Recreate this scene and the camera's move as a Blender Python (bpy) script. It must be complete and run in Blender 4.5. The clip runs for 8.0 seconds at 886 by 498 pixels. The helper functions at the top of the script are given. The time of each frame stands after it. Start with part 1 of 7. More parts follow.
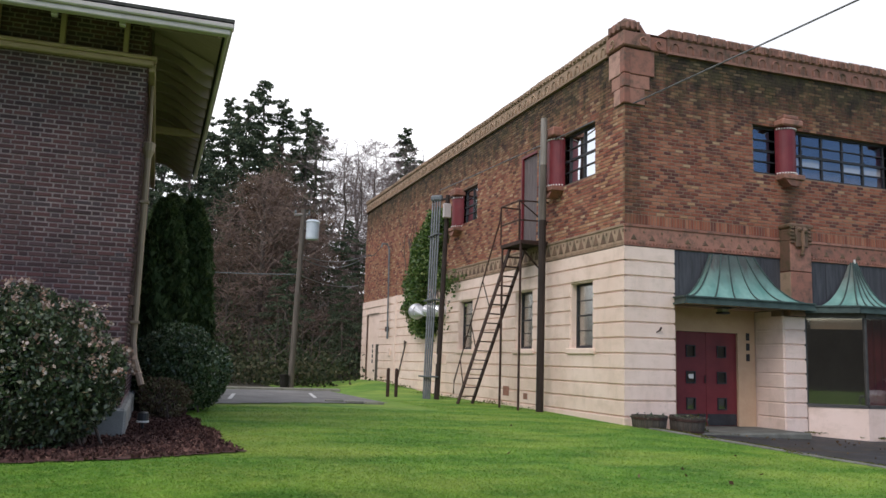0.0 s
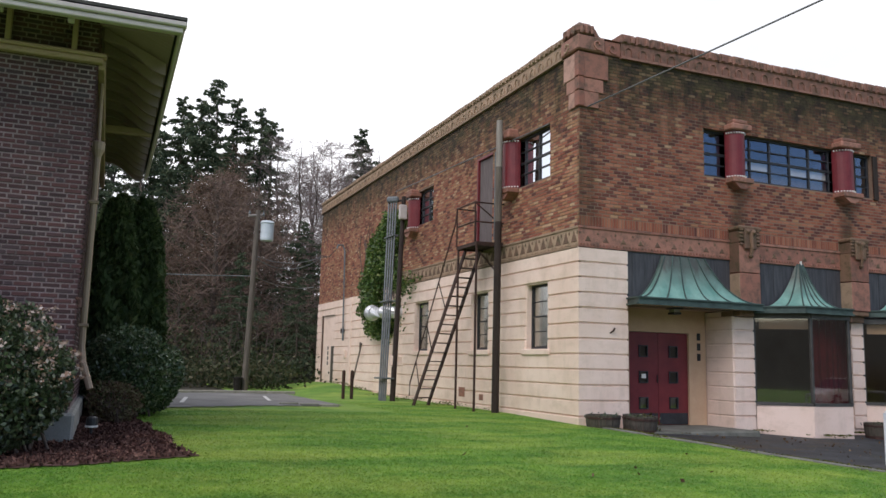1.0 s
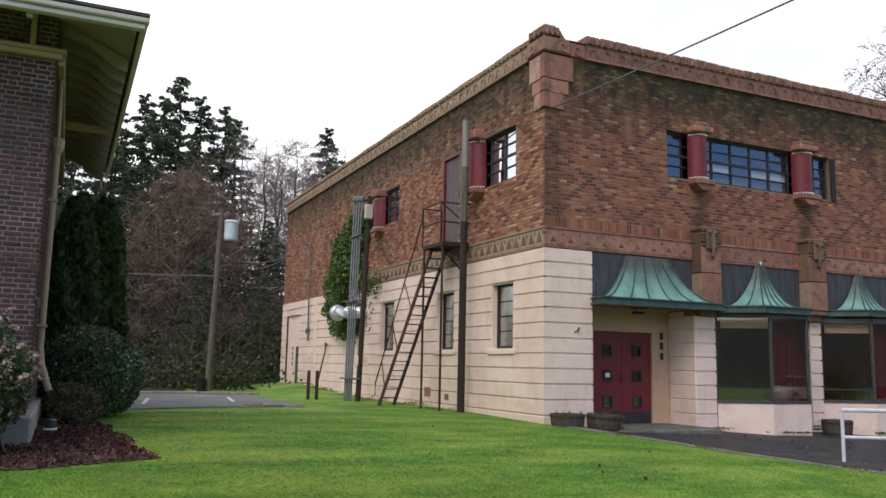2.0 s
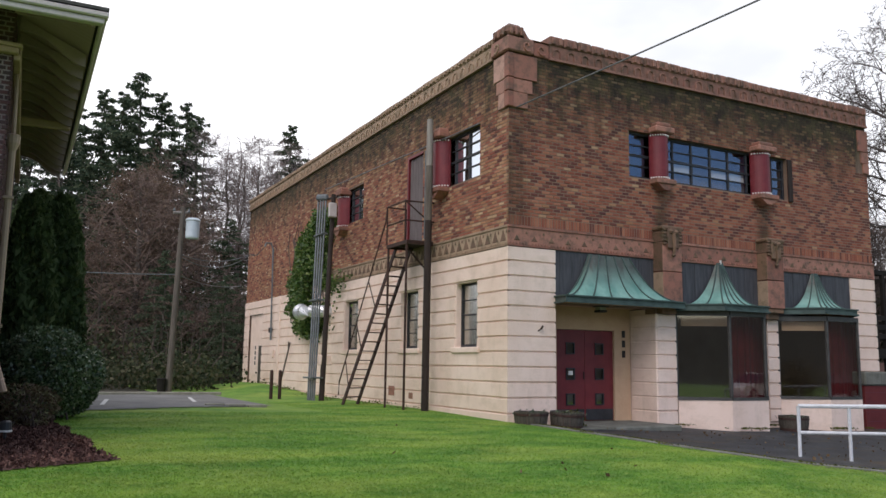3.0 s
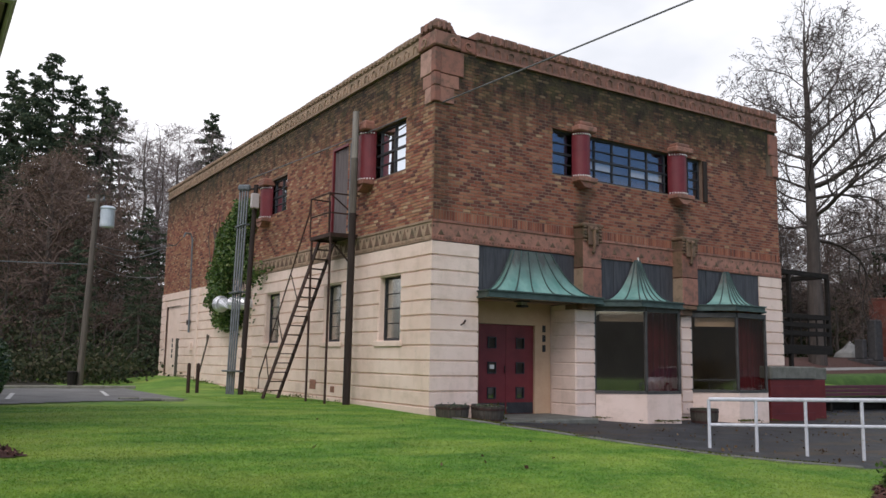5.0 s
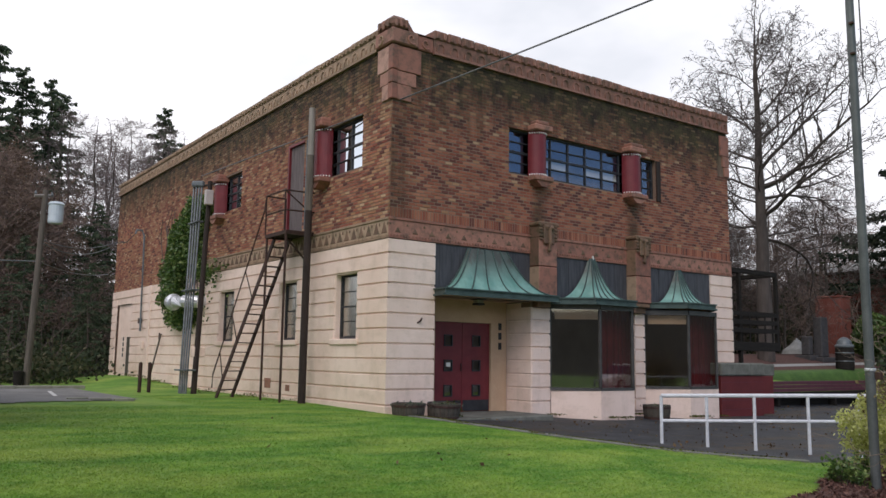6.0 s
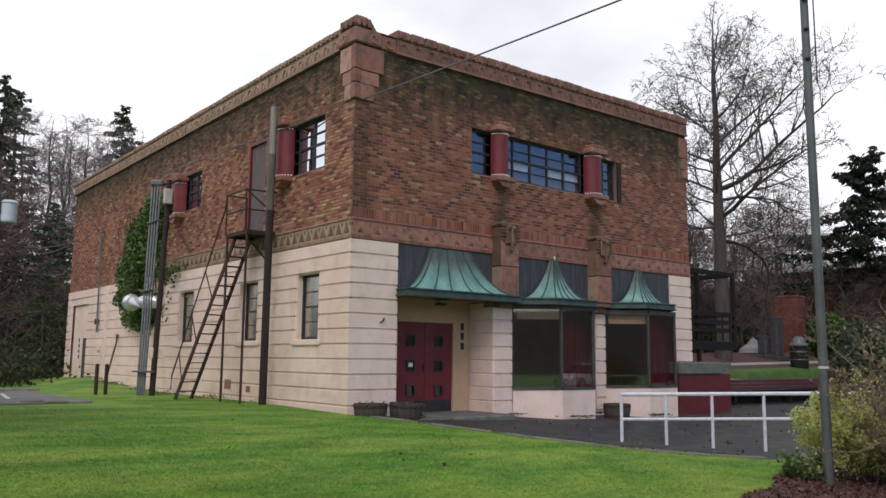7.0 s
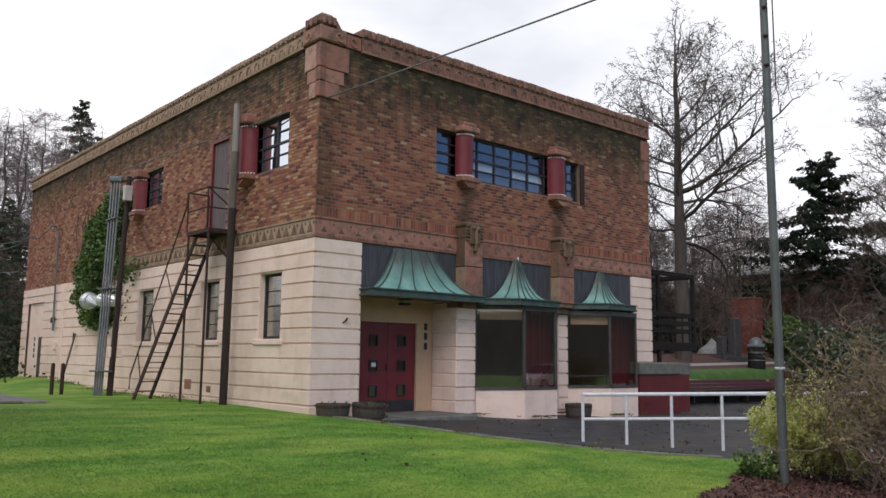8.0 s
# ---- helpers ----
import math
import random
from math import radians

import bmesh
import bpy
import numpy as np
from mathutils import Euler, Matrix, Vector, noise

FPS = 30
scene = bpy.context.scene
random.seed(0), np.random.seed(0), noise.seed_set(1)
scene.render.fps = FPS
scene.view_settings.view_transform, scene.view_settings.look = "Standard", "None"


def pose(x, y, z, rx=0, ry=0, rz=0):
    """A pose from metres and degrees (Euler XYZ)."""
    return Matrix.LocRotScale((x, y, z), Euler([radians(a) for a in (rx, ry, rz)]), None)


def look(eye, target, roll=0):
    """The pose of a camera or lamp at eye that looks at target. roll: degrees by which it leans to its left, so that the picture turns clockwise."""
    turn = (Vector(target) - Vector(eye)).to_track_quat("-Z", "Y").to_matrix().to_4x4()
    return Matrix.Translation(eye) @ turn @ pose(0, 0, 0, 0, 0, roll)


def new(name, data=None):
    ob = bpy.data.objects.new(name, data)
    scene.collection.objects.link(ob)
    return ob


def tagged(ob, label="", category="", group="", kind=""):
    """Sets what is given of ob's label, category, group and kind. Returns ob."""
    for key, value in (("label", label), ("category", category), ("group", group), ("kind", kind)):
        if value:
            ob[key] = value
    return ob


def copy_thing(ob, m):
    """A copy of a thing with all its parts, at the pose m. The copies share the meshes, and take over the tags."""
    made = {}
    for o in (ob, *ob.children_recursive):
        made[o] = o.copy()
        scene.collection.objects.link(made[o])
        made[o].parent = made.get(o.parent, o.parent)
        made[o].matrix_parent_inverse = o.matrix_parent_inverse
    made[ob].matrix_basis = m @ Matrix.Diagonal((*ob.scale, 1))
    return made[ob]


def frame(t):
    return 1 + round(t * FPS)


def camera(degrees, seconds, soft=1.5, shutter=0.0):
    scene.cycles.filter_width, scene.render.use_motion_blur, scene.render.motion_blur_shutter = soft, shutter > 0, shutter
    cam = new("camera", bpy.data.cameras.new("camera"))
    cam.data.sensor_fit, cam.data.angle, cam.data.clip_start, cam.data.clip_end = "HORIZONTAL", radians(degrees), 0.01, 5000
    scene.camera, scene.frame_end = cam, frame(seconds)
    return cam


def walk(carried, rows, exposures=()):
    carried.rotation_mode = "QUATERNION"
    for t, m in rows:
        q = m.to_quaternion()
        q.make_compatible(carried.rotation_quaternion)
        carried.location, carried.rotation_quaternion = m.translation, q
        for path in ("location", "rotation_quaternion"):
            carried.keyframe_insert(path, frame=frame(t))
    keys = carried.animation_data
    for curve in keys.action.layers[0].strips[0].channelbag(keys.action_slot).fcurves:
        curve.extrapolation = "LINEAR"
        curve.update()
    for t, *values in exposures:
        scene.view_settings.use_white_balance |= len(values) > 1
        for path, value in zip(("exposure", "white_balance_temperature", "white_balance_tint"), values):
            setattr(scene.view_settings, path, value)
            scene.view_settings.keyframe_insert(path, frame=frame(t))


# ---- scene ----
cam = camera(56.7, 8.0)
EYE = (-9.61, -15.06, 1.03)
TURNS = [(0.0, -20.16, 7.82, -1.7), (0.5, -21.74, 7.97, -1.57), (1.0, -23.21, 8.0, -1.33), (1.5, -24.4, 8.04, -1.28),
         (3.0, -28.06, 7.99, -0.82), (3.5, -29.29, 7.97, -1.01), (4.0, -30.52, 7.79, -1.07), (4.5, -31.94, 7.71, -1.1),
         (6.0, -36.44, 7.55, -0.78), (6.5, -37.9, 7.58, -0.81), (7.0, -39.04, 7.59, -0.54), (7.5, -40.23, 7.62, -0.53),
         (8.0, -41.59, 7.62, -0.66)]
walk(cam, [(t, pose(*EYE, 90 + pitch, roll, yaw)) for t, yaw, pitch, roll in TURNS],
     [(0.0, 0.05, 6500, 15), (4.0, -0.12, 6500, 15), (8.0, -0.23, 6500, 15)])

# ---- world and sun: a bright, mostly clouded spring sky that thins to blue in the south ----
SUN_EL, SUN_AZ = 44.0, 226.0
world = bpy.data.worlds.new("sky")
scene.world = world
world.use_nodes = True
wt = world.node_tree
wt.nodes.clear()


def wnode(kind, **values):
    n = wt.nodes.new(kind)
    for k, v in values.items():
        n.inputs[k].default_value = v
    return n


w_out = wnode("ShaderNodeOutputWorld")
w_bg = wnode("ShaderNodeBackground", Strength=0.17)
w_sky = wnode("ShaderNodeTexSky")
w_sky.sky_type, w_sky.sun_disc = "NISHITA", False
w_sky.sun_elevation, w_sky.sun_rotation = radians(SUN_EL), radians(SUN_AZ)
w_co = wnode("ShaderNodeTexCoord")
w_map = wnode("ShaderNodeMapping")
w_map.inputs["Scale"].default_value = (1.0, 1.0, 2.2)
w_noise = wnode("ShaderNodeTexNoise", Scale=2.3, Detail=5.0, Roughness=0.55)
w_sep = wnode("ShaderNodeSeparateXYZ")
w_cover = wnode("ShaderNodeMapRange")
w_cover.inputs["From Min"].default_value, w_cover.inputs["From Max"].default_value = -0.45, 0.15
w_cover.inputs["To Min"].default_value, w_cover.inputs["To Max"].default_value = 0.0, 0.86
w_add = wnode("ShaderNodeMath")
w_add.operation = "ADD"
w_fac = wnode("ShaderNodeMapRange")
w_fac.inputs["From Min"].default_value, w_fac.inputs["From Max"].default_value = 0.55, 1.15
w_mix = wnode("ShaderNodeMix")
w_mix.data_type = "RGBA"
w_tone = wnode("ShaderNodeValToRGB")
w_tone.color_ramp.elements[0].position, w_tone.color_ramp.elements[0].color = 0.3, (5.6, 5.95, 6.3, 1)
w_tone.color_ramp.elements[1].position, w_tone.color_ramp.elements[1].color = 0.66, (8.8, 8.9, 9.0, 1)
wt.links.new(w_co.outputs["Generated"], w_map.inputs["Vector"])
wt.links.new(w_map.outputs["Vector"], w_noise.inputs["Vector"])
wt.links.new(w_co.outputs["Generated"], w_sep.inputs["Vector"])
wt.links.new(w_sep.outputs["Y"], w_cover.inputs["Value"])
wt.links.new(w_cover.outputs["Result"], w_add.inputs[0])
wt.links.new(w_noise.outputs["Fac"], w_add.inputs[1])
wt.links.new(w_add.outputs["Value"], w_fac.inputs["Value"])
wt.links.new(w_fac.outputs["Result"], w_mix.inputs["Factor"])
wt.links.new(w_noise.outputs["Fac"], w_tone.inputs["Fac"])
wt.links.new(w_sky.outputs["Color"], w_mix.inputs[6])
wt.links.new(w_tone.outputs["Color"], w_mix.inputs[7])
wt.links.new(w_mix.outputs[2], w_bg.inputs["Color"])
wt.links.new(w_bg.outputs["Background"], w_out.inputs["Surface"])

sun = new("sun", bpy.data.lights.new("sun", "SUN"))
sun.data.energy, sun.data.angle, sun.data.color = 1.2, radians(25), (1.0, 0.96, 0.9)
_el, _az = radians(SUN_EL), radians(SUN_AZ)
SUN_FROM = Vector((math.sin(_az) * math.cos(_el), math.cos(_az) * math.cos(_el), math.sin(_el)))
sun.matrix_world = look(SUN_FROM * 50, (0, 0, 0))


# ---- materials ----
def nodes_of(name, rough=0.8, metal=0.0, spec=0.4):
    m = bpy.data.materials.new(name)
    m.use_nodes = True
    t = m.node_tree
    b = t.nodes["Principled BSDF"]
    b.inputs["Roughness"].default_value, b.inputs["Metallic"].default_value = rough, metal
    b.inputs["Specular IOR Level"].default_value = spec
    return m, t, b


def tex(t, scale, detail=4.0, rough=0.55, stretch=(1, 1, 1)):
    g = t.nodes.new("ShaderNodeNewGeometry")
    mp = t.nodes.new("ShaderNodeMapping")
    mp.inputs["Scale"].default_value = stretch
    n = t.nodes.new("ShaderNodeTexNoise")
    n.inputs["Scale"].default_value, n.inputs["Detail"].default_value, n.inputs["Roughness"].default_value = scale, detail, rough
    t.links.new(g.outputs["Position"], mp.inputs["Vector"])
    t.links.new(mp.outputs["Vector"], n.inputs["Vector"])
    return n.outputs["Fac"]


def ramp(t, fac, stops):
    r = t.nodes.new("ShaderNodeValToRGB")
    el = r.color_ramp.elements
    while len(el) < len(stops):
        el.new(0.5)
    for e, (p, c) in zip(el, stops):
        e.position, e.color = p, (*c, 1)
    t.links.new(fac, r.inputs["Fac"])
    return r.outputs["Color"]


def mixed(t, fac, a, b, mode="MIX"):
    m = t.nodes.new("ShaderNodeMix")
    m.data_type, m.blend_type = "RGBA", mode
    for sock, v in ((m.inputs["Factor"], fac), (m.inputs[6], a), (m.inputs[7], b)):
        if isinstance(v, (int, float)):
            sock.default_value = v
        elif isinstance(v, tuple):
            sock.default_value = (*v, 1)
        else:
            t.links.new(v, sock)
    return m.outputs[2]


def maths(t, op, a, b=0.0):
    m = t.nodes.new("ShaderNodeMath")
    m.operation = op
    for sock, v in ((m.inputs[0], a), (m.inputs[1], b)):
        if isinstance(v, (int, float)):
            sock.default_value = v
        else:
            t.links.new(v, sock)
    return m.outputs["Value"]


def between(t, v, lo, hi):
    m = t.nodes.new("ShaderNodeMapRange")
    m.inputs["From Min"].default_value, m.inputs["From Max"].default_value = lo, hi
    t.links.new(v, m.inputs["Value"])
    return m.outputs["Result"]


def height_of(t):
    g = t.nodes.new("ShaderNodeNewGeometry")
    s = t.nodes.new("ShaderNodeSeparateXYZ")
    t.links.new(g.outputs["Position"], s.inputs["Vector"])
    return s.outputs


def piece_random(t):
    g = t.nodes.new("ShaderNodeNewGeometry")
    o = t.nodes.new("ShaderNodeObjectInfo")
    return maths(t, "FRACT", maths(t, "ADD", g.outputs["Random Per Island"], o.outputs["Random"]))


def bumped(t, b, fac, strength=0.3, distance=0.01):
    n = t.nodes.new("ShaderNodeBump")
    n.inputs["Strength"].default_value, n.inputs["Distance"].default_value = strength, distance
    t.links.new(fac, n.inputs["Height"])
    t.links.new(n.outputs["Normal"], b.inputs["Normal"])


def plain(name, dark, light, scale=6.0, rough=0.7, metal=0.0, bump=0.2, stretch=(1, 1, 1), spec=0.4, grain=60.0):
    """A two-scale mottled surface between two colours."""
    m, t, b = nodes_of(name, rough, metal, spec)
    big = tex(t, scale, 5, 0.6, stretch)
    fine = tex(t, grain, 3, 0.6, stretch)
    fac = maths(t, "ADD", maths(t, "MULTIPLY", big, 0.65), maths(t, "MULTIPLY", fine, 0.35))
    t.links.new(ramp(t, fac, [(0.32, dark), (0.68, light)]), b.inputs["Base Color"])
    bumped(t, b, fine, bump, 0.004)
    return m


def brick_material(name, palette, soot=0.0):
    m, t, b = nodes_of(name, 0.85)
    col = ramp(t, piece_random(t), palette)
    fine = tex(t, 90, 4, 0.7)
    col = mixed(t, 0.35, col, ramp(t, fine, [(0.3, (0.25, 0.25, 0.25)), (0.7, (1, 1, 1))]), "MULTIPLY")
    big = tex(t, 0.9, 5, 0.65)
    col = mixed(t, between(t, big, 0.45, 0.8), col, mixed(t, 0.35, col, (0.06, 0.045, 0.038)))
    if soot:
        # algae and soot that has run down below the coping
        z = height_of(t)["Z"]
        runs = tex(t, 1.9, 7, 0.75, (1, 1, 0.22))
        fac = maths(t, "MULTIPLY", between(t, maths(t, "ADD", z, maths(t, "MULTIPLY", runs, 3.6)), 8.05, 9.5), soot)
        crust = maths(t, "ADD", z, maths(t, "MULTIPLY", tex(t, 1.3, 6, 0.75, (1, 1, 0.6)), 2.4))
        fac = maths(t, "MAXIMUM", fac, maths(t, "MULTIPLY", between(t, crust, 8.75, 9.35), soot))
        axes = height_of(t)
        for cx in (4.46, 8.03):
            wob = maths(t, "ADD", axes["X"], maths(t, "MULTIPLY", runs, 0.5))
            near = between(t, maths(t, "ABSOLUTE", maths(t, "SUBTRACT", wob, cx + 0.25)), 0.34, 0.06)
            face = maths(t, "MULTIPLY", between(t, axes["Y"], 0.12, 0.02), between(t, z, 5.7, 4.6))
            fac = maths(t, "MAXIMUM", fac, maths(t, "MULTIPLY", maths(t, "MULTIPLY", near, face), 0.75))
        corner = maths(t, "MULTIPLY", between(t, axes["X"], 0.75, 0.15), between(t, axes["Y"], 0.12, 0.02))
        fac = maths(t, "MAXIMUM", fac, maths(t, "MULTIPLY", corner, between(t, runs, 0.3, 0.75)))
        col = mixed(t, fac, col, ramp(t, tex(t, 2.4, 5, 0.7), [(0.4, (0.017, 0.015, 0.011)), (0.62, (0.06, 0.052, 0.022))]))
    t.links.new(col, b.inputs["Base Color"])
    bumped(t, b, fine, 0.5, 0.004)
    return m


def stucco_material():
    m, t, b = nodes_of("cream stucco paint", 0.75)
    base = ramp(t, tex(t, 0.8, 4, 0.6), [(0.3, (0.74, 0.56, 0.465)), (0.7, (0.85, 0.68, 0.59))])
    runs = tex(t, 3.0, 6, 0.7, (1, 1, 0.32))
    base = mixed(t, maths(t, "MULTIPLY", between(t, runs, 0.52, 0.78), 0.38), base, (0.4, 0.31, 0.22))
    smear = tex(t, 1.7, 7, 0.7, (1, 1, 2.2))
    base = mixed(t, maths(t, "MULTIPLY", between(t, smear, 0.5, 0.72), 0.4), base, (0.5, 0.38, 0.28))
    spots = tex(t, 14, 5, 0.7)
    base = mixed(t, maths(t, "MULTIPLY", between(t, spots, 0.6, 0.75), 0.3), base, (0.36, 0.31, 0.24))
    chip = tex(t, 6.0, 8, 0.8)
    base = mixed(t, maths(t, "MULTIPLY", between(t, chip, 0.62, 0.72), 0.25), base, (0.34, 0.27, 0.2))
    t.links.new(base, b.inputs["Base Color"])
    bumped(t, b, tex(t, 120, 3, 0.6), 0.3, 0.003)
    return m


def terracotta_material(name, a, b_, grime, amount):
    m, t, b = nodes_of(name, 0.7)
    col = ramp(t, piece_random(t), [(0.1, a), (0.9, b_)])
    n = tex(t, 5, 6, 0.7)
    col = mixed(t, maths(t, "MULTIPLY", between(t, n, 0.45, 0.7), amount), col, grime)
    t.links.new(col, b.inputs["Base Color"])
    bumped(t, b, tex(t, 70, 4, 0.6), 0.4, 0.004)
    return m


def copper_material():
    m, t, b = nodes_of("verdigris copper", 0.55, 0.0)
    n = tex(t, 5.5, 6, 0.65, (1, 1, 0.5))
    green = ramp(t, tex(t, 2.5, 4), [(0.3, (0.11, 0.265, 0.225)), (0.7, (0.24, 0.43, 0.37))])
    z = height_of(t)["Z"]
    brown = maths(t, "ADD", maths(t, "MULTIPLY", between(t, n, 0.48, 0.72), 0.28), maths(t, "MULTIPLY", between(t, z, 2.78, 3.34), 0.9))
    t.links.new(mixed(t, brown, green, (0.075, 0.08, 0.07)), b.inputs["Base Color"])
    bumped(t, b, tex(t, 40, 3), 0.15, 0.004)
    return m


def lawn_material(name, tip):
    m, t, b = nodes_of(name, 0.75, 0.0, 0.25)
    patch = tex(t, 0.9, 7, 0.72, (0.8, 1.3, 1))
    tone = ramp(t, patch, [(0.3, (0.056, 0.152, 0.023)), (0.47, (0.107, 0.242, 0.034)), (0.6, (0.18, 0.322, 0.05)), (0.72, (0.28, 0.395, 0.08))])
    worn = tex(t, 0.32, 6, 0.65, (1, 1.8, 1))
    tone = mixed(t, maths(t, "MULTIPLY", between(t, worn, 0.46, 0.64), 0.65), tone, (0.3, 0.365, 0.08))
    clump = tex(t, 4.5, 5, 0.75)
    tone = mixed(t, maths(t, "MULTIPLY", between(t, clump, 0.5, 0.66), 0.45), tone, (0.055, 0.15, 0.016))
    straw = tex(t, 9.0, 5, 0.75, (1, 1.6, 1))
    tone = mixed(t, maths(t, "MULTIPLY", between(t, straw, 0.54, 0.68), 0.55), tone, (0.335, 0.395, 0.105))
    grain = piece_random(t) if tip else tex(t, 32, 5, 0.75)
    col = mixed(t, 0.6, tone, ramp(t, grain, [(0.2, (0.95, 0.95, 0.85) if tip else (0.5, 0.55, 0.45)), (0.8, (1.7, 1.6, 1.4) if tip else (1.3, 1.3, 1.15))]), "MULTIPLY")
    t.links.new(col, b.inputs["Base Color"])
    if tip:
        tr, mx = t.nodes.new("ShaderNodeBsdfTranslucent"), t.nodes.new("ShaderNodeMixShader")
        mx.inputs[0].default_value = 0.45
        t.links.new(col, tr.inputs["Color"])
        t.links.new(b.outputs[0], mx.inputs[1])
        t.links.new(tr.outputs[0], mx.inputs[2])
        t.links.new(mx.outputs[0], t.nodes["Material Output"].inputs["Surface"])
    else:
        bumped(t, b, tex(t, 60, 4, 0.8), 0.5, 0.03)
    return m


def leaf_material(name, stops, rough=0.5, spec=0.4, bleed=0.25):
    m, t, b = nodes_of(name, rough, 0.0, spec)
    col = ramp(t, piece_random(t), stops)
    t.links.new(mixed(t, 0.4, col, ramp(t, tex(t, 2.0), [(0.3, (0.45, 0.45, 0.45)), (0.7, (1.1, 1.1, 1.1))]), "MULTIPLY"), b.inputs["Base Color"])
    tr = t.nodes.new("ShaderNodeBsdfTranslucent")
    mx = t.nodes.new("ShaderNodeMixShader")
    mx.inputs[0].default_value = bleed
    t.links.new(col, tr.inputs["Color"])
    t.links.new(b.outputs[0], mx.inputs[1])
    t.links.new(tr.outputs[0], mx.inputs[2])
    t.links.new(mx.outputs[0], t.nodes["Material Output"].inputs["Surface"])
    return m


def glass_material(name, ior=1.6, tint=(0.9, 0.92, 0.92), gloss=(0.55, 0.72, 1.0), rough=0.03):
    m = bpy.data.materials.new(name)
    m.use_nodes = True
    t = m.node_tree
    t.nodes.remove(t.nodes["Principled BSDF"])
    tr, gl = t.nodes.new("ShaderNodeBsdfTransparent"), t.nodes.new("ShaderNodeBsdfGlossy")
    tr.inputs["Color"].default_value = (*tint, 1)
    gl.inputs["Roughness"].default_value = rough
    gl.inputs["Color"].default_value = (*gloss, 1)
    fr, mx = t.nodes.new("ShaderNodeFresnel"), t.nodes.new("ShaderNodeMixShader")
    fr.inputs["IOR"].default_value = ior
    t.links.new(fr.outputs[0], mx.inputs[0])
    t.links.new(tr.outputs[0], mx.inputs[1])
    t.links.new(gl.outputs[0], mx.inputs[2])
    t.links.new(mx.outputs[0], t.nodes["Material Output"].inputs["Surface"])
    return m


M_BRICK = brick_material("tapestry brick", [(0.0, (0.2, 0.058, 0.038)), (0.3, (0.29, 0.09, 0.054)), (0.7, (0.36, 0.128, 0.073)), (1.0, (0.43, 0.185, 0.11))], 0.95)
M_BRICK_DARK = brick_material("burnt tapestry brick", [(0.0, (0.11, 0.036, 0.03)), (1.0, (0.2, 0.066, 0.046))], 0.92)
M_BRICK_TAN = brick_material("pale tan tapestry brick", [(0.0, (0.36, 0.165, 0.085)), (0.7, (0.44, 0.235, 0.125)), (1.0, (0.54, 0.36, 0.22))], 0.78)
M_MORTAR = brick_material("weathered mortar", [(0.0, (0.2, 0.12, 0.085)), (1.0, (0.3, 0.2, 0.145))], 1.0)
M_HBRICK = brick_material("purple house brick", [(0.0, (0.042, 0.022, 0.027)), (0.45, (0.078, 0.032, 0.036)), (0.75, (0.105, 0.042, 0.044)), (1.0, (0.056, 0.04, 0.048))])
M_HMORTAR = plain("pale house mortar", (0.07, 0.052, 0.056), (0.34, 0.27, 0.27), 1.3, 0.95)
M_STUCCO = stucco_material()
M_TERRA = terracotta_material("terracotta", (0.26, 0.107, 0.076), (0.365, 0.172, 0.124), (0.085, 0.066, 0.048), 0.85)
# West faces get a paler, beiger terracotta than the front.
M_TERRA_SIDE = terracotta_material("beige mottled terracotta", (0.27, 0.18, 0.12), (0.38, 0.265, 0.18), (0.12, 0.1, 0.06), 0.75)
M_TERRA_ORN = terracotta_material("mossy and recess-dark terracotta", (0.13, 0.075, 0.05), (0.2, 0.118, 0.075), (0.05, 0.052, 0.022), 0.9)
M_TERRA_PALE = terracotta_material("pale terracotta", (0.33, 0.17, 0.125), (0.45, 0.27, 0.21), (0.12, 0.085, 0.06), 0.7)
M_TERRA_COPE = terracotta_material("sooty coping terracotta", (0.2, 0.095, 0.07), (0.31, 0.155, 0.115), (0.055, 0.05, 0.03), 0.9)
M_COPPER = copper_material()
M_COPPER_EDGE = plain("brown copper edge", (0.022, 0.035, 0.034), (0.075, 0.12, 0.105), 4.0, 0.5)
M_SLATE = plain("dark weathered lead panel", (0.025, 0.025, 0.03), (0.085, 0.085, 0.095), 2.5, 0.6, stretch=(6, 6, 0.6))
M_MAROON = plain("maroon paint", (0.115, 0.012, 0.018), (0.19, 0.025, 0.03), 3.0, 0.45)
M_WHITEBIT = plain("off-white enamel", (0.6, 0.58, 0.55), (0.78, 0.76, 0.72), 9.0, 0.5)
M_FRAME = plain("dark window frame paint", (0.012, 0.013, 0.016), (0.04, 0.04, 0.045), 6.0, 0.5)
M_GREYFRAME = plain("grey metal shop frame", (0.03, 0.029, 0.027), (0.085, 0.08, 0.075), 6.0, 0.45)
# Raised index and default blue gloss tint strengthen the sky mirrored here.
M_GLASS = glass_material("window glass", 2.6)
M_SHOPGLASS = glass_material("shop glass", 2.2, gloss=(0.9, 0.88, 0.84))
# Low index stands in for the dark surroundings these panes mirror.
M_SIDEGLASS = glass_material("dull steel-sash glass", 1.45, (0.86, 0.87, 0.86), (0.7, 0.75, 0.8))
M_CURTAINGREY = plain("grey-brown cloth", (0.12, 0.105, 0.09), (0.24, 0.21, 0.18), 5.0, 0.9)
# Low index and grey gloss keep the mirrored sky out of these panes.
M_DULLGLASS = glass_material("dull window glass", 1.24, (0.8, 0.8, 0.76), (0.55, 0.56, 0.52), 0.25)
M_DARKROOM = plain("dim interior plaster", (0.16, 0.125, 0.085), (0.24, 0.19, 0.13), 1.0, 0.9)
M_BEIGE = plain("beige entry plaster", (0.47, 0.31, 0.2), (0.6, 0.42, 0.28), 1.5, 0.8)
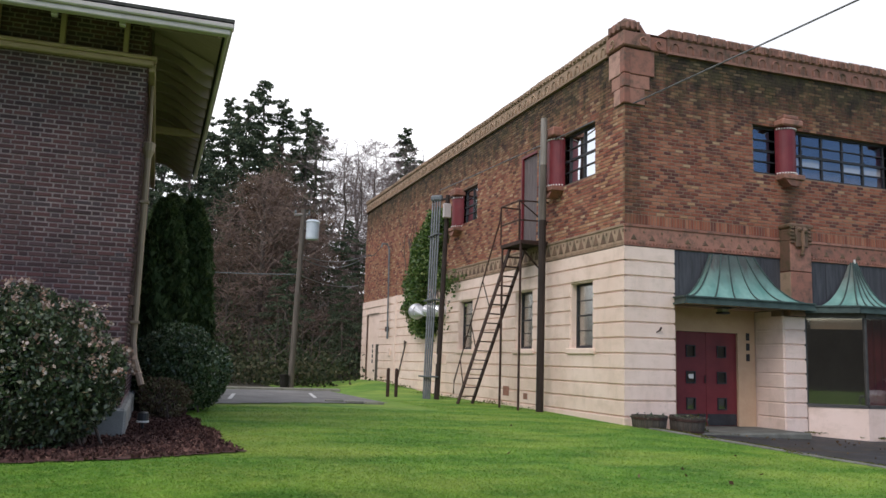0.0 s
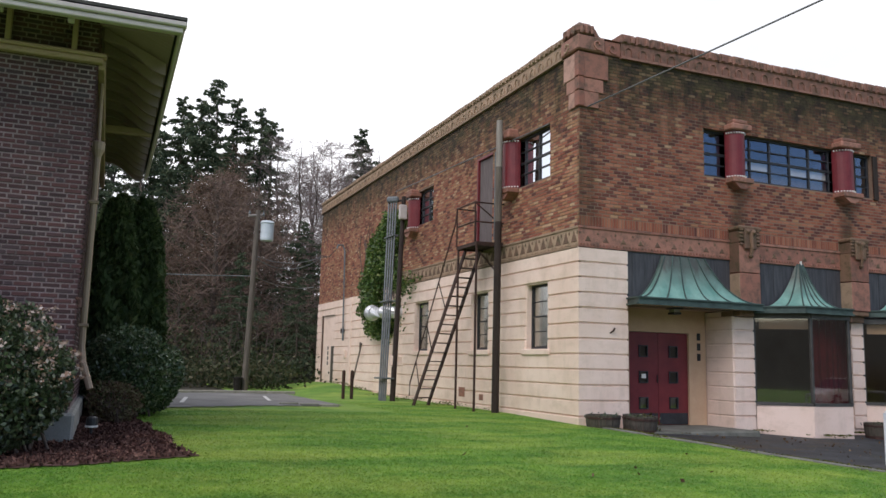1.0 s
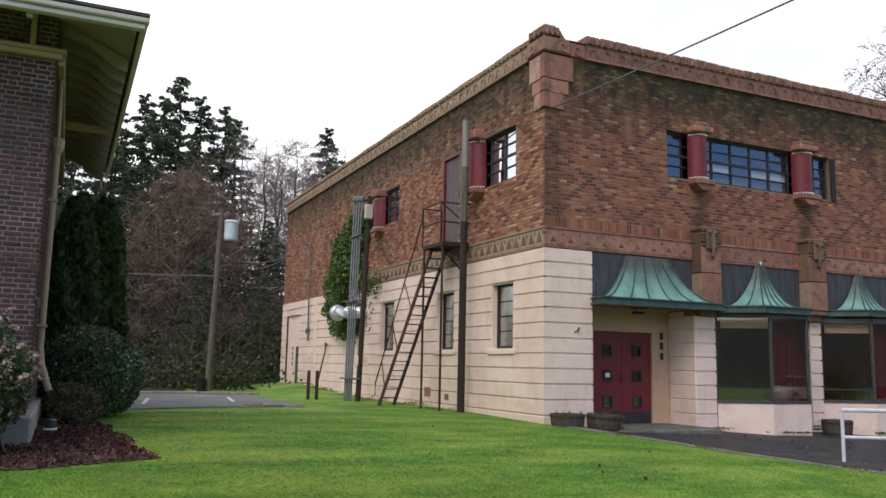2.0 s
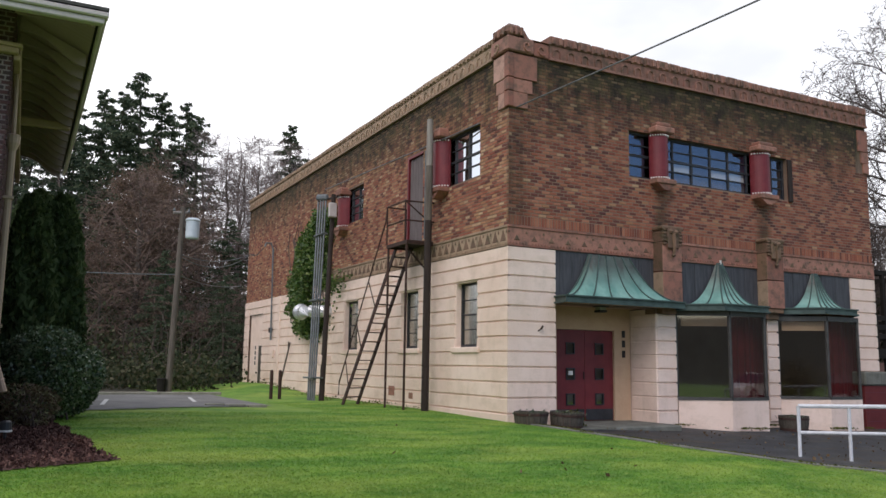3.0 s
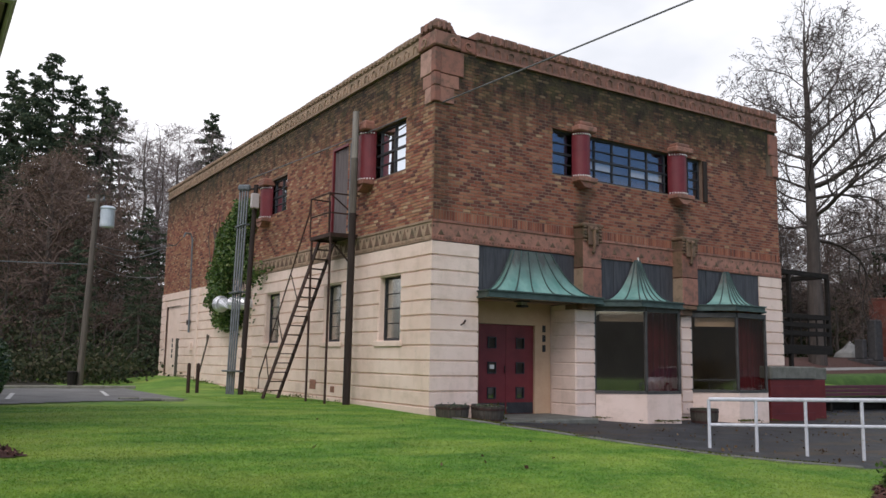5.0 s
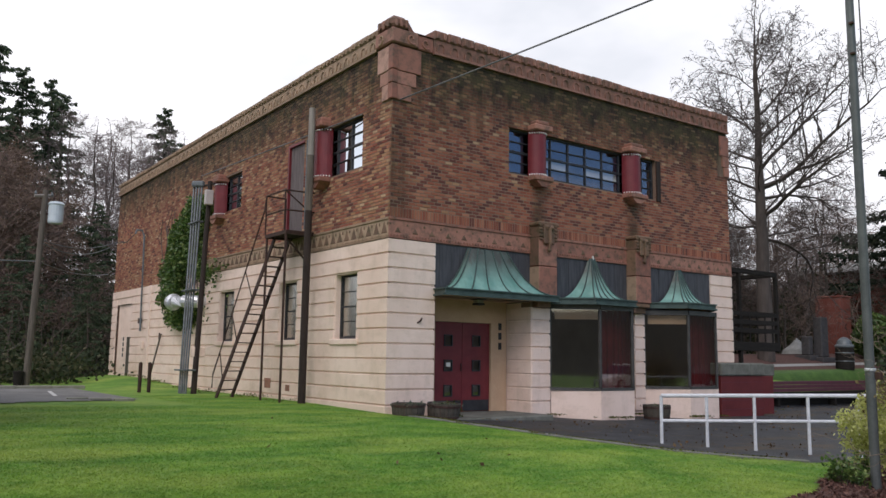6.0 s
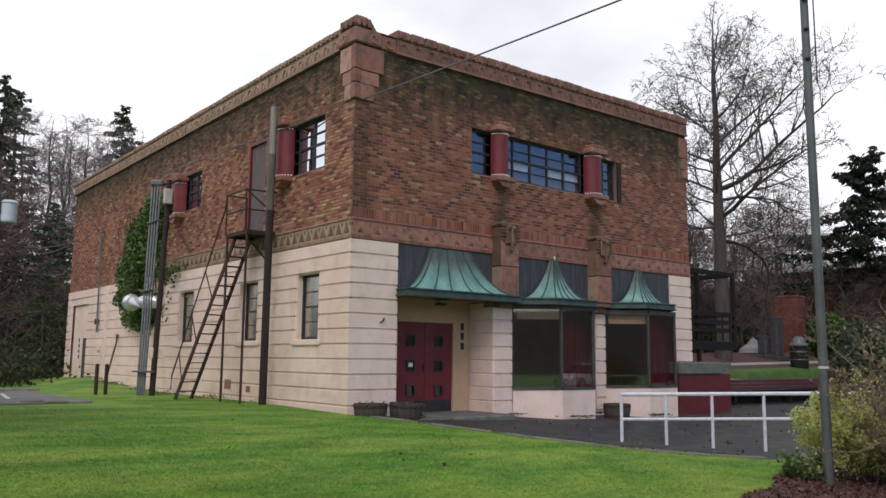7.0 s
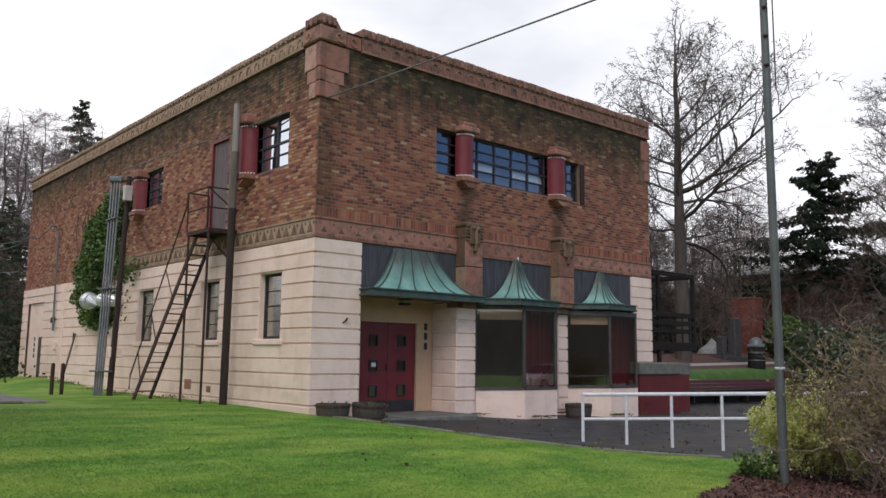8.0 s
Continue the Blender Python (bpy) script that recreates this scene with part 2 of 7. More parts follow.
M_BLIND = plain("pale paper blind", (0.66, 0.63, 0.58), (0.82, 0.8, 0.76), 4.0, 0.9)
M_IRON = plain("rusted iron", (0.016, 0.009, 0.007), (0.07, 0.032, 0.022), 8.0, 0.75)
M_POLE = plain("tarred pole wood", (0.012, 0.008, 0.007), (0.045, 0.03, 0.024), 3.0, 0.85, stretch=(8, 8, 0.6))
M_POLETOP = plain("weathered grey pole wood", (0.16, 0.14, 0.12), (0.34, 0.31, 0.28), 3.0, 0.85, stretch=(8, 8, 0.6))
M_GALV = plain("galvanised conduit", (0.075, 0.087, 0.092), (0.18, 0.2, 0.21), 5.0, 0.45, 0.3)
M_ALU = plain("bright sheet metal", (0.5, 0.51, 0.53), (0.7, 0.71, 0.73), 5.0, 0.35, 0.6)
M_WIRE = plain("black cable", (0.02, 0.02, 0.022), (0.05, 0.05, 0.055), 5.0, 0.6)
M_CABLE = plain("greyed cable sheath", (0.07, 0.07, 0.072), (0.16, 0.16, 0.165), 5.0, 0.55)
M_CREAM = plain("dull tan trim paint", (0.31, 0.215, 0.155), (0.42, 0.3, 0.225), 3.0, 0.6)
M_SOFFIT = plain("olive-cream soffit boards", (0.25, 0.175, 0.185), (0.34, 0.245, 0.255), 2.0, 0.7, stretch=(1, 9, 1))
M_GUTTER = plain("dull white gutter paint", (0.4, 0.355, 0.34), (0.54, 0.49, 0.47), 4.0, 0.45)
M_SHINGLE = plain("dark roof shingle", (0.03, 0.03, 0.03), (0.09, 0.085, 0.08), 7.0, 0.9)
M_CONCRETE = plain("grey concrete", (0.2, 0.2, 0.19), (0.36, 0.36, 0.34), 3.0, 0.9, bump=0.4)
M_ASPHALT = plain("worn asphalt", (0.1, 0.1, 0.098), (0.235, 0.232, 0.225), 0.8, 0.85, bump=0.6, grain=80)
M_LINE = plain("worn white road paint", (0.45, 0.45, 0.44), (0.7, 0.7, 0.68), 9.0, 0.8)
M_LAWN = lawn_material("mown lawn", False)
M_BLADE = lawn_material("grass blade", True)
M_MULCH = leaf_material("bark mulch", [(0.0, (0.035, 0.017, 0.014)), (0.6, (0.085, 0.04, 0.033)), (1.0, (0.2, 0.11, 0.085))], 0.85, 0.2, 0.0)
M_MULCHBED = plain("mulch bed soil", (0.045, 0.022, 0.018), (0.12, 0.058, 0.045), 9.0, 0.95, bump=0.9)
M_FLOOR = plain("leaf litter", (0.012, 0.014, 0.008), (0.045, 0.036, 0.02), 1.0, 0.95)
M_BARK = plain("grey-brown bark", (0.04, 0.033, 0.026), (0.13, 0.11, 0.09), 5.0, 0.9, stretch=(3, 3, 0.5))
M_TWIG = plain("bare twig bark", (0.055, 0.042, 0.036), (0.14, 0.105, 0.09), 2.0, 0.85)
M_BEECH = plain("dark beech bark", (0.04, 0.032, 0.029), (0.1, 0.08, 0.07), 2.0, 0.85, stretch=(2, 2, 0.6))
M_TWIG_PALE = plain("pale alder twig", (0.13, 0.105, 0.1), (0.28, 0.225, 0.21), 1.0, 0.85)
M_TWIG_RED = plain("russet twig", (0.11, 0.075, 0.062), (0.26, 0.185, 0.15), 0.6, 0.85)
M_FIR = leaf_material("fir needles", [(0.0, (0.035, 0.06, 0.038)), (0.6, (0.08, 0.115, 0.065)), (1.0, (0.15, 0.17, 0.1))], 0.7, 0.2)
M_CEDAR = leaf_material("cypress sprays", [(0.0, (0.035, 0.055, 0.02)), (0.6, (0.07, 0.105, 0.04)), (1.0, (0.13, 0.165, 0.07))], 0.75, 0.2)
M_DARKFIR = leaf_material("dark conifer sprays", [(0.0, (0.012, 0.02, 0.013)), (0.7, (0.03, 0.045, 0.028)), (1.0, (0.06, 0.07, 0.04))], 0.7, 0.2)
M_RHODO = leaf_material("glossy shrub leaves", [(0.0, (0.028, 0.046, 0.022)), (0.6, (0.06, 0.092, 0.043)), (0.93, (0.13, 0.165, 0.085)), (1.0, (0.24, 0.17, 0.1))], 0.3, 0.55)
M_LAUREL = leaf_material("bright glossy laurel leaves", [(0.0, (0.036, 0.062, 0.028)), (0.6, (0.09, 0.14, 0.065)), (0.93, (0.2, 0.26, 0.14)), (1.0, (0.26, 0.26, 0.15))], 0.26, 0.6)
M_LOWLEAF = leaf_material("reddish-green small leaves", [(0.0, (0.06, 0.04, 0.025)), (0.6, (0.12, 0.085, 0.05)), (1.0, (0.16, 0.17, 0.08))], 0.6, 0.3)
M_IVY = leaf_material("ivy leaves", [(0.0, (0.035, 0.075, 0.018)), (0.6, (0.085, 0.16, 0.035)), (1.0, (0.22, 0.27, 0.08))], 0.45)
M_BLOSSOM = leaf_material("faded blossom", [(0.0, (0.3, 0.17, 0.12)), (0.6, (0.45, 0.33, 0.27)), (1.0, (0.62, 0.54, 0.5))], 0.8, 0.2)
M_SPRING = leaf_material("yellow-green spring leaves", [(0.0, (0.4, 0.43, 0.1)), (0.6, (0.62, 0.64, 0.22)), (1.0, (0.78, 0.76, 0.4))], 0.6, 0.3, 0.4)
M_BUD = leaf_material("bronze buds", [(0.0, (0.11, 0.07, 0.04)), (1.0, (0.3, 0.24, 0.11))], 0.7)
M_UNDER = leaf_material("dark understorey leaves", [(0.0, (0.022, 0.032, 0.016)), (0.6, (0.05, 0.068, 0.03)), (1.0, (0.13, 0.115, 0.068))], 0.7, 0.2)
M_RUSSETBUD = leaf_material("russet buds and catkins", [(0.0, (0.095, 0.064, 0.044)), (0.6, (0.18, 0.125, 0.088)), (1.0, (0.28, 0.2, 0.14))], 0.85, 0.15, 0.3)
M_STEEL = plain("grey painted steel pole", (0.06, 0.067, 0.068), (0.12, 0.13, 0.13), 4.0, 0.5, 0.2)
M_RAIL = plain("white painted rail", (0.5, 0.51, 0.54), (0.7, 0.71, 0.74), 9.0, 0.45)
M_DECK = plain("dark stained timber", (0.009, 0.008, 0.007), (0.028, 0.024, 0.021), 4.0, 0.9, stretch=(1, 1, 5), spec=0.2)
M_PLUM = plain("plum bench paint", (0.07, 0.02, 0.035), (0.13, 0.04, 0.06), 4.0, 0.55)
M_REDWALL = plain("dark red painted block", (0.09, 0.011, 0.012), (0.15, 0.022, 0.022), 3.0, 0.65)
M_BARREL = plain("weathered barrel oak", (0.03, 0.026, 0.02), (0.11, 0.095, 0.075), 5.0, 0.9, stretch=(7, 7, 0.7))
M_STONE = plain("dark granite", (0.035, 0.034, 0.035), (0.085, 0.08, 0.08), 5.0, 0.7)
M_LAMP = plain("dull lamp glass", (0.3, 0.28, 0.24), (0.45, 0.42, 0.36), 5.0, 0.3)
M_FARBRICK = plain("distant red brick", (0.13, 0.035, 0.025), (0.22, 0.07, 0.05), 2.0, 0.85)

M_GREYPOLE = plain("grey-brown power pole wood", (0.06, 0.05, 0.042), (0.16, 0.135, 0.11), 3.0, 0.85, stretch=(8, 8, 0.6))


def forecourt_material():
    m, t, b = nodes_of("stained asphalt", 0.62)
    base = ramp(t, tex(t, 1.6, 7, 0.7), [(0.3, (0.011, 0.012, 0.014)), (0.5, (0.025, 0.028, 0.033)), (0.7, (0.06, 0.065, 0.073))])
    rust = between(t, tex(t, 1.1, 6, 0.75, (0.4, 1.3, 1)), 0.53, 0.62)
    base = mixed(t, maths(t, "MULTIPLY", rust, 0.7), base, (0.075, 0.046, 0.016))
    moss = between(t, tex(t, 2.6, 6, 0.75), 0.56, 0.66)
    base = mixed(t, maths(t, "MULTIPLY", moss, 0.6), base, (0.05, 0.05, 0.014))
    crack = between(t, maths(t, "ABSOLUTE", maths(t, "SUBTRACT", tex(t, 1.3, 8, 0.7), 0.5)), 0.012, 0.003)
    base = mixed(t, maths(t, "MULTIPLY", crack, 0.8), base, (0.012, 0.012, 0.01))
    chips = between(t, tex(t, 9, 6, 0.75), 0.6, 0.7)
    base = mixed(t, maths(t, "MULTIPLY", chips, 0.5), base, (0.13, 0.13, 0.13))
    t.links.new(base, b.inputs["Base Color"])
    bumped(t, b, tex(t, 60, 5, 0.7), 0.6, 0.008)
    return m


M_FORECOURT = forecourt_material()

M_CURTAIN = plain("dark maroon cloth", (0.075, 0.006, 0.012), (0.14, 0.014, 0.022), 3.0, 0.8)

M_KERB = plain("mossy kerb concrete", (0.07, 0.072, 0.055), (0.2, 0.2, 0.175), 3.0, 0.9, bump=0.5)

M_BOARD = plain("grey window board", (0.045, 0.045, 0.041), (0.12, 0.118, 0.105), 3.0, 0.8)

M_LITTER = leaf_material("fallen brown leaves", [(0.0, (0.05, 0.03, 0.015)), (0.7, (0.14, 0.085, 0.04)), (1.0, (0.3, 0.22, 0.13))], 0.85, 0.2, 0.1)
M_MOSS = leaf_material("moss and small weeds", [(0.0, (0.05, 0.06, 0.012)), (0.6, (0.1, 0.12, 0.02)), (1.0, (0.16, 0.12, 0.04))], 0.85, 0.2, 0.2)
M_CURL = plain("brown contorted twig bark", (0.085, 0.06, 0.045), (0.32, 0.245, 0.185), 3.0, 0.8)
M_SHADEGRASS = plain("grass with shade in its colour", (0.028, 0.07, 0.012), (0.085, 0.16, 0.03), 2.5, 0.85, bump=0.9)



# ---- building helpers ----
def part(name, bm, material, parent=None, label=""):
    """Link a bmesh as one mesh object under a thing or a part."""
    bmesh.ops.recalc_face_normals(bm, faces=bm.faces)
    me = bpy.data.meshes.new(name)
    bm.to_mesh(me)
    bm.free()
    for m in material if isinstance(material, (list, tuple)) else [material]:
        me.materials.append(m)
    ob = new(name, me)
    ob.parent = parent
    return tagged(ob, label) if label else ob


def raw(name, verts, faces, materials, parent=None, slots=None, label=""):
    """Link vertices and faces as one mesh object, quickly."""
    me = bpy.data.meshes.new(name)
    me.from_pydata(verts, [], faces)
    for m in materials if isinstance(materials, (list, tuple)) else [materials]:
        me.materials.append(m)
    if slots is not None:
        me.polygons.foreach_set("material_index", slots)
    ob = new(name, me)
    ob.parent = parent
    return tagged(ob, label) if label else ob


def thing(name, label, category, group=""):
    return tagged(new(name), label, category, group)


def box(bm, a, b, bevel=0.0):
    """A box between two corners, with chamfered edges where a bevel is given."""
    x0, x1 = sorted((a[0], b[0]))
    y0, y1 = sorted((a[1], b[1]))
    z0, z1 = sorted((a[2], b[2]))
    v = [bm.verts.new(c) for c in ((x0, y0, z0), (x1, y0, z0), (x1, y1, z0), (x0, y1, z0), (x0, y0, z1), (x1, y0, z1), (x1, y1, z1), (x0, y1, z1))]
    f = [bm.faces.new([v[i] for i in q]) for q in ((3, 2, 1, 0), (4, 5, 6, 7), (0, 1, 5, 4), (1, 2, 6, 5), (2, 3, 7, 6), (3, 0, 4, 7))]
    if bevel:
        bmesh.ops.bevel(bm, geom=list({e for g in f for e in g.edges}), offset=bevel, segments=1, affect="EDGES")
    return bm


def boxed(a, b, bevel=0.0):
    return box(bmesh.new(), a, b, bevel)


def ring(bm, centre, axis, r, n, turn=0.0):
    w = Vector(axis).normalized()
    u = w.orthogonal().normalized()
    v = w.cross(u)
    c = Vector(centre)
    return [bm.verts.new(c + r * (math.cos(turn + math.tau * i / n) * u + math.sin(turn + math.tau * i / n) * v)) for i in range(n)]


def tube(bm, pts, r, n=8, r1=None, caps=True):
    """A tube along points, tapering from r to r1."""
    pts = [Vector(p) for p in pts]
    r1 = r if r1 is None else r1
    rings = []
    for i, p in enumerate(pts):
        axis = pts[min(i + 1, len(pts) - 1)] - pts[max(i - 1, 0)]
        rings.append(ring(bm, p, axis, r + (r1 - r) * i / (len(pts) - 1), n))
    for a, b in zip(rings, rings[1:]):
        off = min(range(n), key=lambda k: (a[0].co - b[k].co).length)
        for i in range(n):
            bm.faces.new((a[i], a[(i + 1) % n], b[(i + 1 + off) % n], b[(i + off) % n]))
    if caps:
        bm.faces.new(rings[0][::-1])
        bm.faces.new(rings[-1])
    return bm


def tubed(pts, r, n=8, r1=None):
    return tube(bmesh.new(), pts, r, n, r1)


def lathe(profile, centre, n=20):
    """A body turned round an upright axis, from (radius, z) pairs."""
    bm = bmesh.new()
    rows = [[bm.verts.new((centre[0] + r * math.cos(math.tau * i / n), centre[1] + r * math.sin(math.tau * i / n), centre[2] + z)) for i in range(n)] for r, z in profile]
    for a, b in zip(rows, rows[1:]):
        for i in range(n):
            bm.faces.new((a[i], a[(i + 1) % n], b[(i + 1) % n], b[i]))
    bm.faces.new(rows[0][::-1])
    bm.faces.new(rows[-1])
    return bm


def front(u, d, z):
    """Front wall: u along it, d outward."""
    return (u, -d, z)


def side(u, d, z):
    """Side wall: u along it from the corner, d outward."""
    return (-d, u, z)


def wall(at, u0, u1, z0, z1, thick, holes):
    """A wall with thickness and openings through it."""
    us = sorted({u0, u1, *(h[0] for h in holes), *(h[1] for h in holes)})
    zs = sorted({z0, z1, *(h[2] for h in holes), *(h[3] for h in holes)})
    us, zs = [u for u in us if u0 <= u <= u1], [z for z in zs if z0 <= z <= z1]
    bm = bmesh.new()

    def solid(i, k):
        if not (0 <= i < len(us) - 1 and 0 <= k < len(zs) - 1):
            return False
        u, z = (us[i] + us[i + 1]) / 2, (zs[k] + zs[k + 1]) / 2
        return not any(h[0] < u < h[1] and h[2] < z < h[3] for h in holes)

    def quad(*c):
        bm.faces.new([bm.verts.new(at(*q)) for q in c])
    for i in range(len(us) - 1):
        for k in range(len(zs) - 1):
            if not solid(i, k):
                continue
            a, b, c, d = us[i], us[i + 1], zs[k], zs[k + 1]
            quad((a, 0, c), (b, 0, c), (b, 0, d), (a, 0, d))
            quad((a, -thick, c), (a, -thick, d), (b, -thick, d), (b, -thick, c))
            if not solid(i - 1, k):
                quad((a, 0, c), (a, 0, d), (a, -thick, d), (a, -thick, c))
            if not solid(i + 1, k):
                quad((b, 0, c), (b, -thick, c), (b, -thick, d), (b, 0, d))
            if not solid(i, k - 1):
                quad((a, 0, c), (a, -thick, c), (b, -thick, c), (b, 0, c))
            if not solid(i, k + 1):
                quad((a, 0, d), (b, 0, d), (b, -thick, d), (a, -thick, d))
    bmesh.ops.remove_doubles(bm, verts=bm.verts, dist=0.0005)
    return bm


def brick_shape(at, u0, u1, z0, z1, proud):
    """Five faces of a brick whose arrises are worn back."""
    e = 0.006
    v = [at(u0, -0.01, z0), at(u1, -0.01, z0), at(u1, -0.01, z1), at(u0, -0.01, z1),
         at(u0 + e, proud, z0 + e), at(u1 - e, proud, z0 + e), at(u1 - e, proud, z1 - e), at(u0 + e, proud, z1 - e)]
    return v, [(4, 5, 6, 7), (0, 1, 5, 4), (1, 2, 6, 5), (2, 3, 7, 6), (3, 0, 4, 7)]


def lay_bricks(at, u0, u1, z0, z1, holes, rng, course=0.0675, joint=0.011, bond="running", length=0.203):
    """Yields (u0, u1, z0, z1, proud, column, row) of the bricks of a wall."""
    rows = int((z1 - z0) / course)
    for r in range(rows):
        zb = z0 + r * course
        u = u0 - rng.random() * 0.02 - ((length / 2 if bond == "running" else length * 0.75) if r % 2 else 0)
        k = 0
        while u < u1:
            w = length if bond == "running" or k % 2 else length * 0.5
            a, b = max(u, u0), min(u + w - joint, u1)
            u += w
            k += 1
            if b - a < 0.03:
                continue
            cuts = [h for h in holes if h[2] < zb + course * 0.7 and h[3] > zb + course * 0.3 and h[0] < b and h[1] > a]
            for h in cuts:
                if h[0] <= a and h[1] >= b:
                    a = b
                elif h[0] > a:
                    b = min(b, h[0])
                else:
                    a = max(a, h[1])
            if b - a > 0.03:
                yield a, b, zb + joint / 2, zb + course - joint / 2, 0.004 + rng.random() * 0.008, k, r


def joined_bricks(name, at, bricks, materials, parent, pick):
    verts, faces, slots = [], [], []
    for q in bricks:
        v, f = brick_shape(at, *q[:5])
        n = len(verts)
        verts += v
        faces += [tuple(i + n for i in g) for g in f]
        slots += [pick(q)] * 5
    ob = raw(name, verts, faces, materials, parent, slots)
    return tagged(ob, kind="stuff")


def single_bricks(at, bricks, materials, parent, pick):
    """Bricks as objects of their own that share a mesh by size."""
    shared = {}
    for q in bricks:
        w, h, s = round((q[1] - q[0]) * 50) / 50, round((q[3] - q[2]) * 200) / 200, pick(q)
        if w < 0.03:
            continue
        if (w, h, s) not in shared:
            o = Vector(at(0, 0, 0))
            v, f = brick_shape(lambda a, d, z: Vector(at(a, d, z)) - o, 0, q[1] - q[0], 0, h, 0.008)
            me = bpy.data.meshes.new("brick")
            me.from_pydata(v, [], f)
            me.materials.append(materials[s])
            shared[w, h, s] = me
        ob = new("brick", shared[w, h, s])
        ob.parent = parent
        ob.location = at(q[0], q[4] - 0.008, q[2])


def smooth(a, b, v):
    s = min(1.0, max(0.0, (v - a) / (b - a)))
    return s * s * (3 - 2 * s)


def soft(v):
    return math.log1p(math.exp(min(v * 2, 60.0))) / 2


def lawn_height(x, y):
    """The lawn: level beside the houses, falling towards the street."""
    h = 1 / (1 + math.exp(min(50.0, y - 1.5)))
    u = 0.11 * soft(x + 1.3) * h * (1 + 0.2 * soft(-y - 1)) + 0.13 * soft(-y - 6)
    return -0.1 / (1 + math.exp(min(50.0, -(x + 5) / 0.9))) - 0.55 * (1 - math.exp(-u))


def kerb_x(y):
    """The lawn's edge along the forecourt."""
    return 0.02 + 0.04 * max(0.0, -y - 1) + 0.42 * max(0.0, -y - 4.9) ** 1.9 * 0.75


KERB = [(kerb_x(-0.35 - 0.145 * i), -0.35 - 0.145 * i) for i in range(53)]


def on_forecourt(x, y):
    return y > -8.0 and kerb_x(min(y, -0.35)) < x < 24.0 and y < 2.0


def ground_height(x, y):
    z = lawn_height(x, y)
    if x > 12.3:
        z += (0.85 + 0.02 * max(0, x - 15)) * smooth(1.9, 2.4, y - 0.04 * (x - 13)) + 0.42 * smooth(3.5, 6.5, y)
    z += 0.32 * math.exp(-((x + 0.9) / 1.3) ** 2 - ((y - 17.5) / 4.0) ** 2)
    # Distant rise added all round: closes the horizon and darkens pane reflections.
    r = math.hypot(x, y)
    z += 20.0 * smooth(90, 300, r) + 7.0 * smooth(26, 60, y) * smooth(40, 10, abs(x))
    return z


# ---- ground: one sheet to the horizon ----
def build_ground():
    steps = [i * 0.5 for i in range(-60, 61)]
    far = [32, 35, 39, 44, 50, 58, 68, 80, 95, 115, 140, 180, 240, 320, 450, 700, 1100, 1800, 2600]
    line = [-f for f in reversed(far)] + steps + far
    n = len(line)
    verts, faces, slots = [], [], []
    for y in line:
        for x in line:
            z = ground_height(x, y)
            if on_forecourt(x - 0.3, y):
                z -= 0.16
            verts.append((x, y, z))
    for j in range(n - 1):
        for i in range(n - 1):
            faces.append((j * n + i, j * n + i + 1, (j + 1) * n + i + 1, (j + 1) * n + i))
            cx, cy = (line[i] + line[i + 1]) / 2, (line[j] + line[j + 1]) / 2
            slots.append(1 if cy > (13.5 if cx < -5 else 23) and cx < 16 or math.hypot(cx, cy) > 60 else 0)
    ob = raw("ground", verts, faces, [M_LAWN, M_FLOOR], None, slots)
    for p in ob.data.polygons:
        p.use_smooth = True
    tagged(ob, "bright green mown lawn running on into leaf litter", "ground", kind="structure")


build_ground()


def sheet(name, inside, x0, x1, y0, y1, step, lift, material, label, category, height=ground_height):
    """A thin surface laid over the ground where inside(x, y) holds."""
    nx, ny = round((x1 - x0) / step), round((y1 - y0) / step)
    index, verts, faces = {}, [], []

    def vert(i, j):
        if (i, j) not in index:
            x, y = x0 + i * step, y0 + j * step
            index[i, j] = len(verts)
            verts.append((x, y, height(x, y) + lift))
        return index[i, j]
    for i in range(nx):
        for j in range(ny):
            if inside(x0 + (i + 0.5) * step, y0 + (j + 0.5) * step):
                faces.append((vert(i, j), vert(i + 1, j), vert(i + 1, j + 1), vert(i, j + 1)))
    ob = raw(name, verts, faces, material)
    for p in ob.data.polygons:
        p.use_smooth = True
    return tagged(ob, label, category, kind="structure")


sheet("pavement", lambda x, y: on_forecourt(x, y) and not (1.2 < x < 4.2 and y > 0.85), 0, 40, -8, 2, 0.2, -0.05, M_FORECOURT,
      "dark worn asphalt forecourt with rusty stains", "pavement", lawn_height)
sheet("road", lambda x, y: -40 < x < -3.4 and 3.1 + 0.55 * (x + 8) * (x > -8) < y < 11.0 + 0.5 * (x + 7) * (x > -7), -40, -2.4, 2.5, 14, 0.25, 0.02, M_ASPHALT,
      "grey asphalt parking lot behind the lawn", "road")


def kerb_strip():
    bm = bmesh.new()
    rows = []
    for i, (x, y) in enumerate(KERB):
        a, b = KERB[max(0, i - 1)], KERB[min(len(KERB) - 1, i + 1)]
        d = Vector((b[0] - a[0], b[1] - a[1], 0)).normalized()
        n = Vector((-d.y, d.x, 0))
        z = lawn_height(x, y)
        c = Vector((x, y, 0))
        rows.append([bm.verts.new(c + n * w + Vector((0, 0, z + h))) for w, h in ((-0.02, -0.2), (-0.02, 0.012), (0, 0.025), (0.11, 0.025), (0.13, 0.01), (0.13, -0.2))])
    for a, b in zip(rows, rows[1:]):
        for k in range(5):
            bm.faces.new((a[k], a[k + 1], b[k + 1], b[k]))
    return bm


tagged(part("kerb", kerb_strip(), M_KERB), "low grey concrete kerb between lawn and forecourt", "kerb", kind="structure")


M_LOTKERB = plain("mossy pale kerb concrete", (0.16, 0.155, 0.11), (0.34, 0.33, 0.27), 3.0, 0.9, bump=0.4)


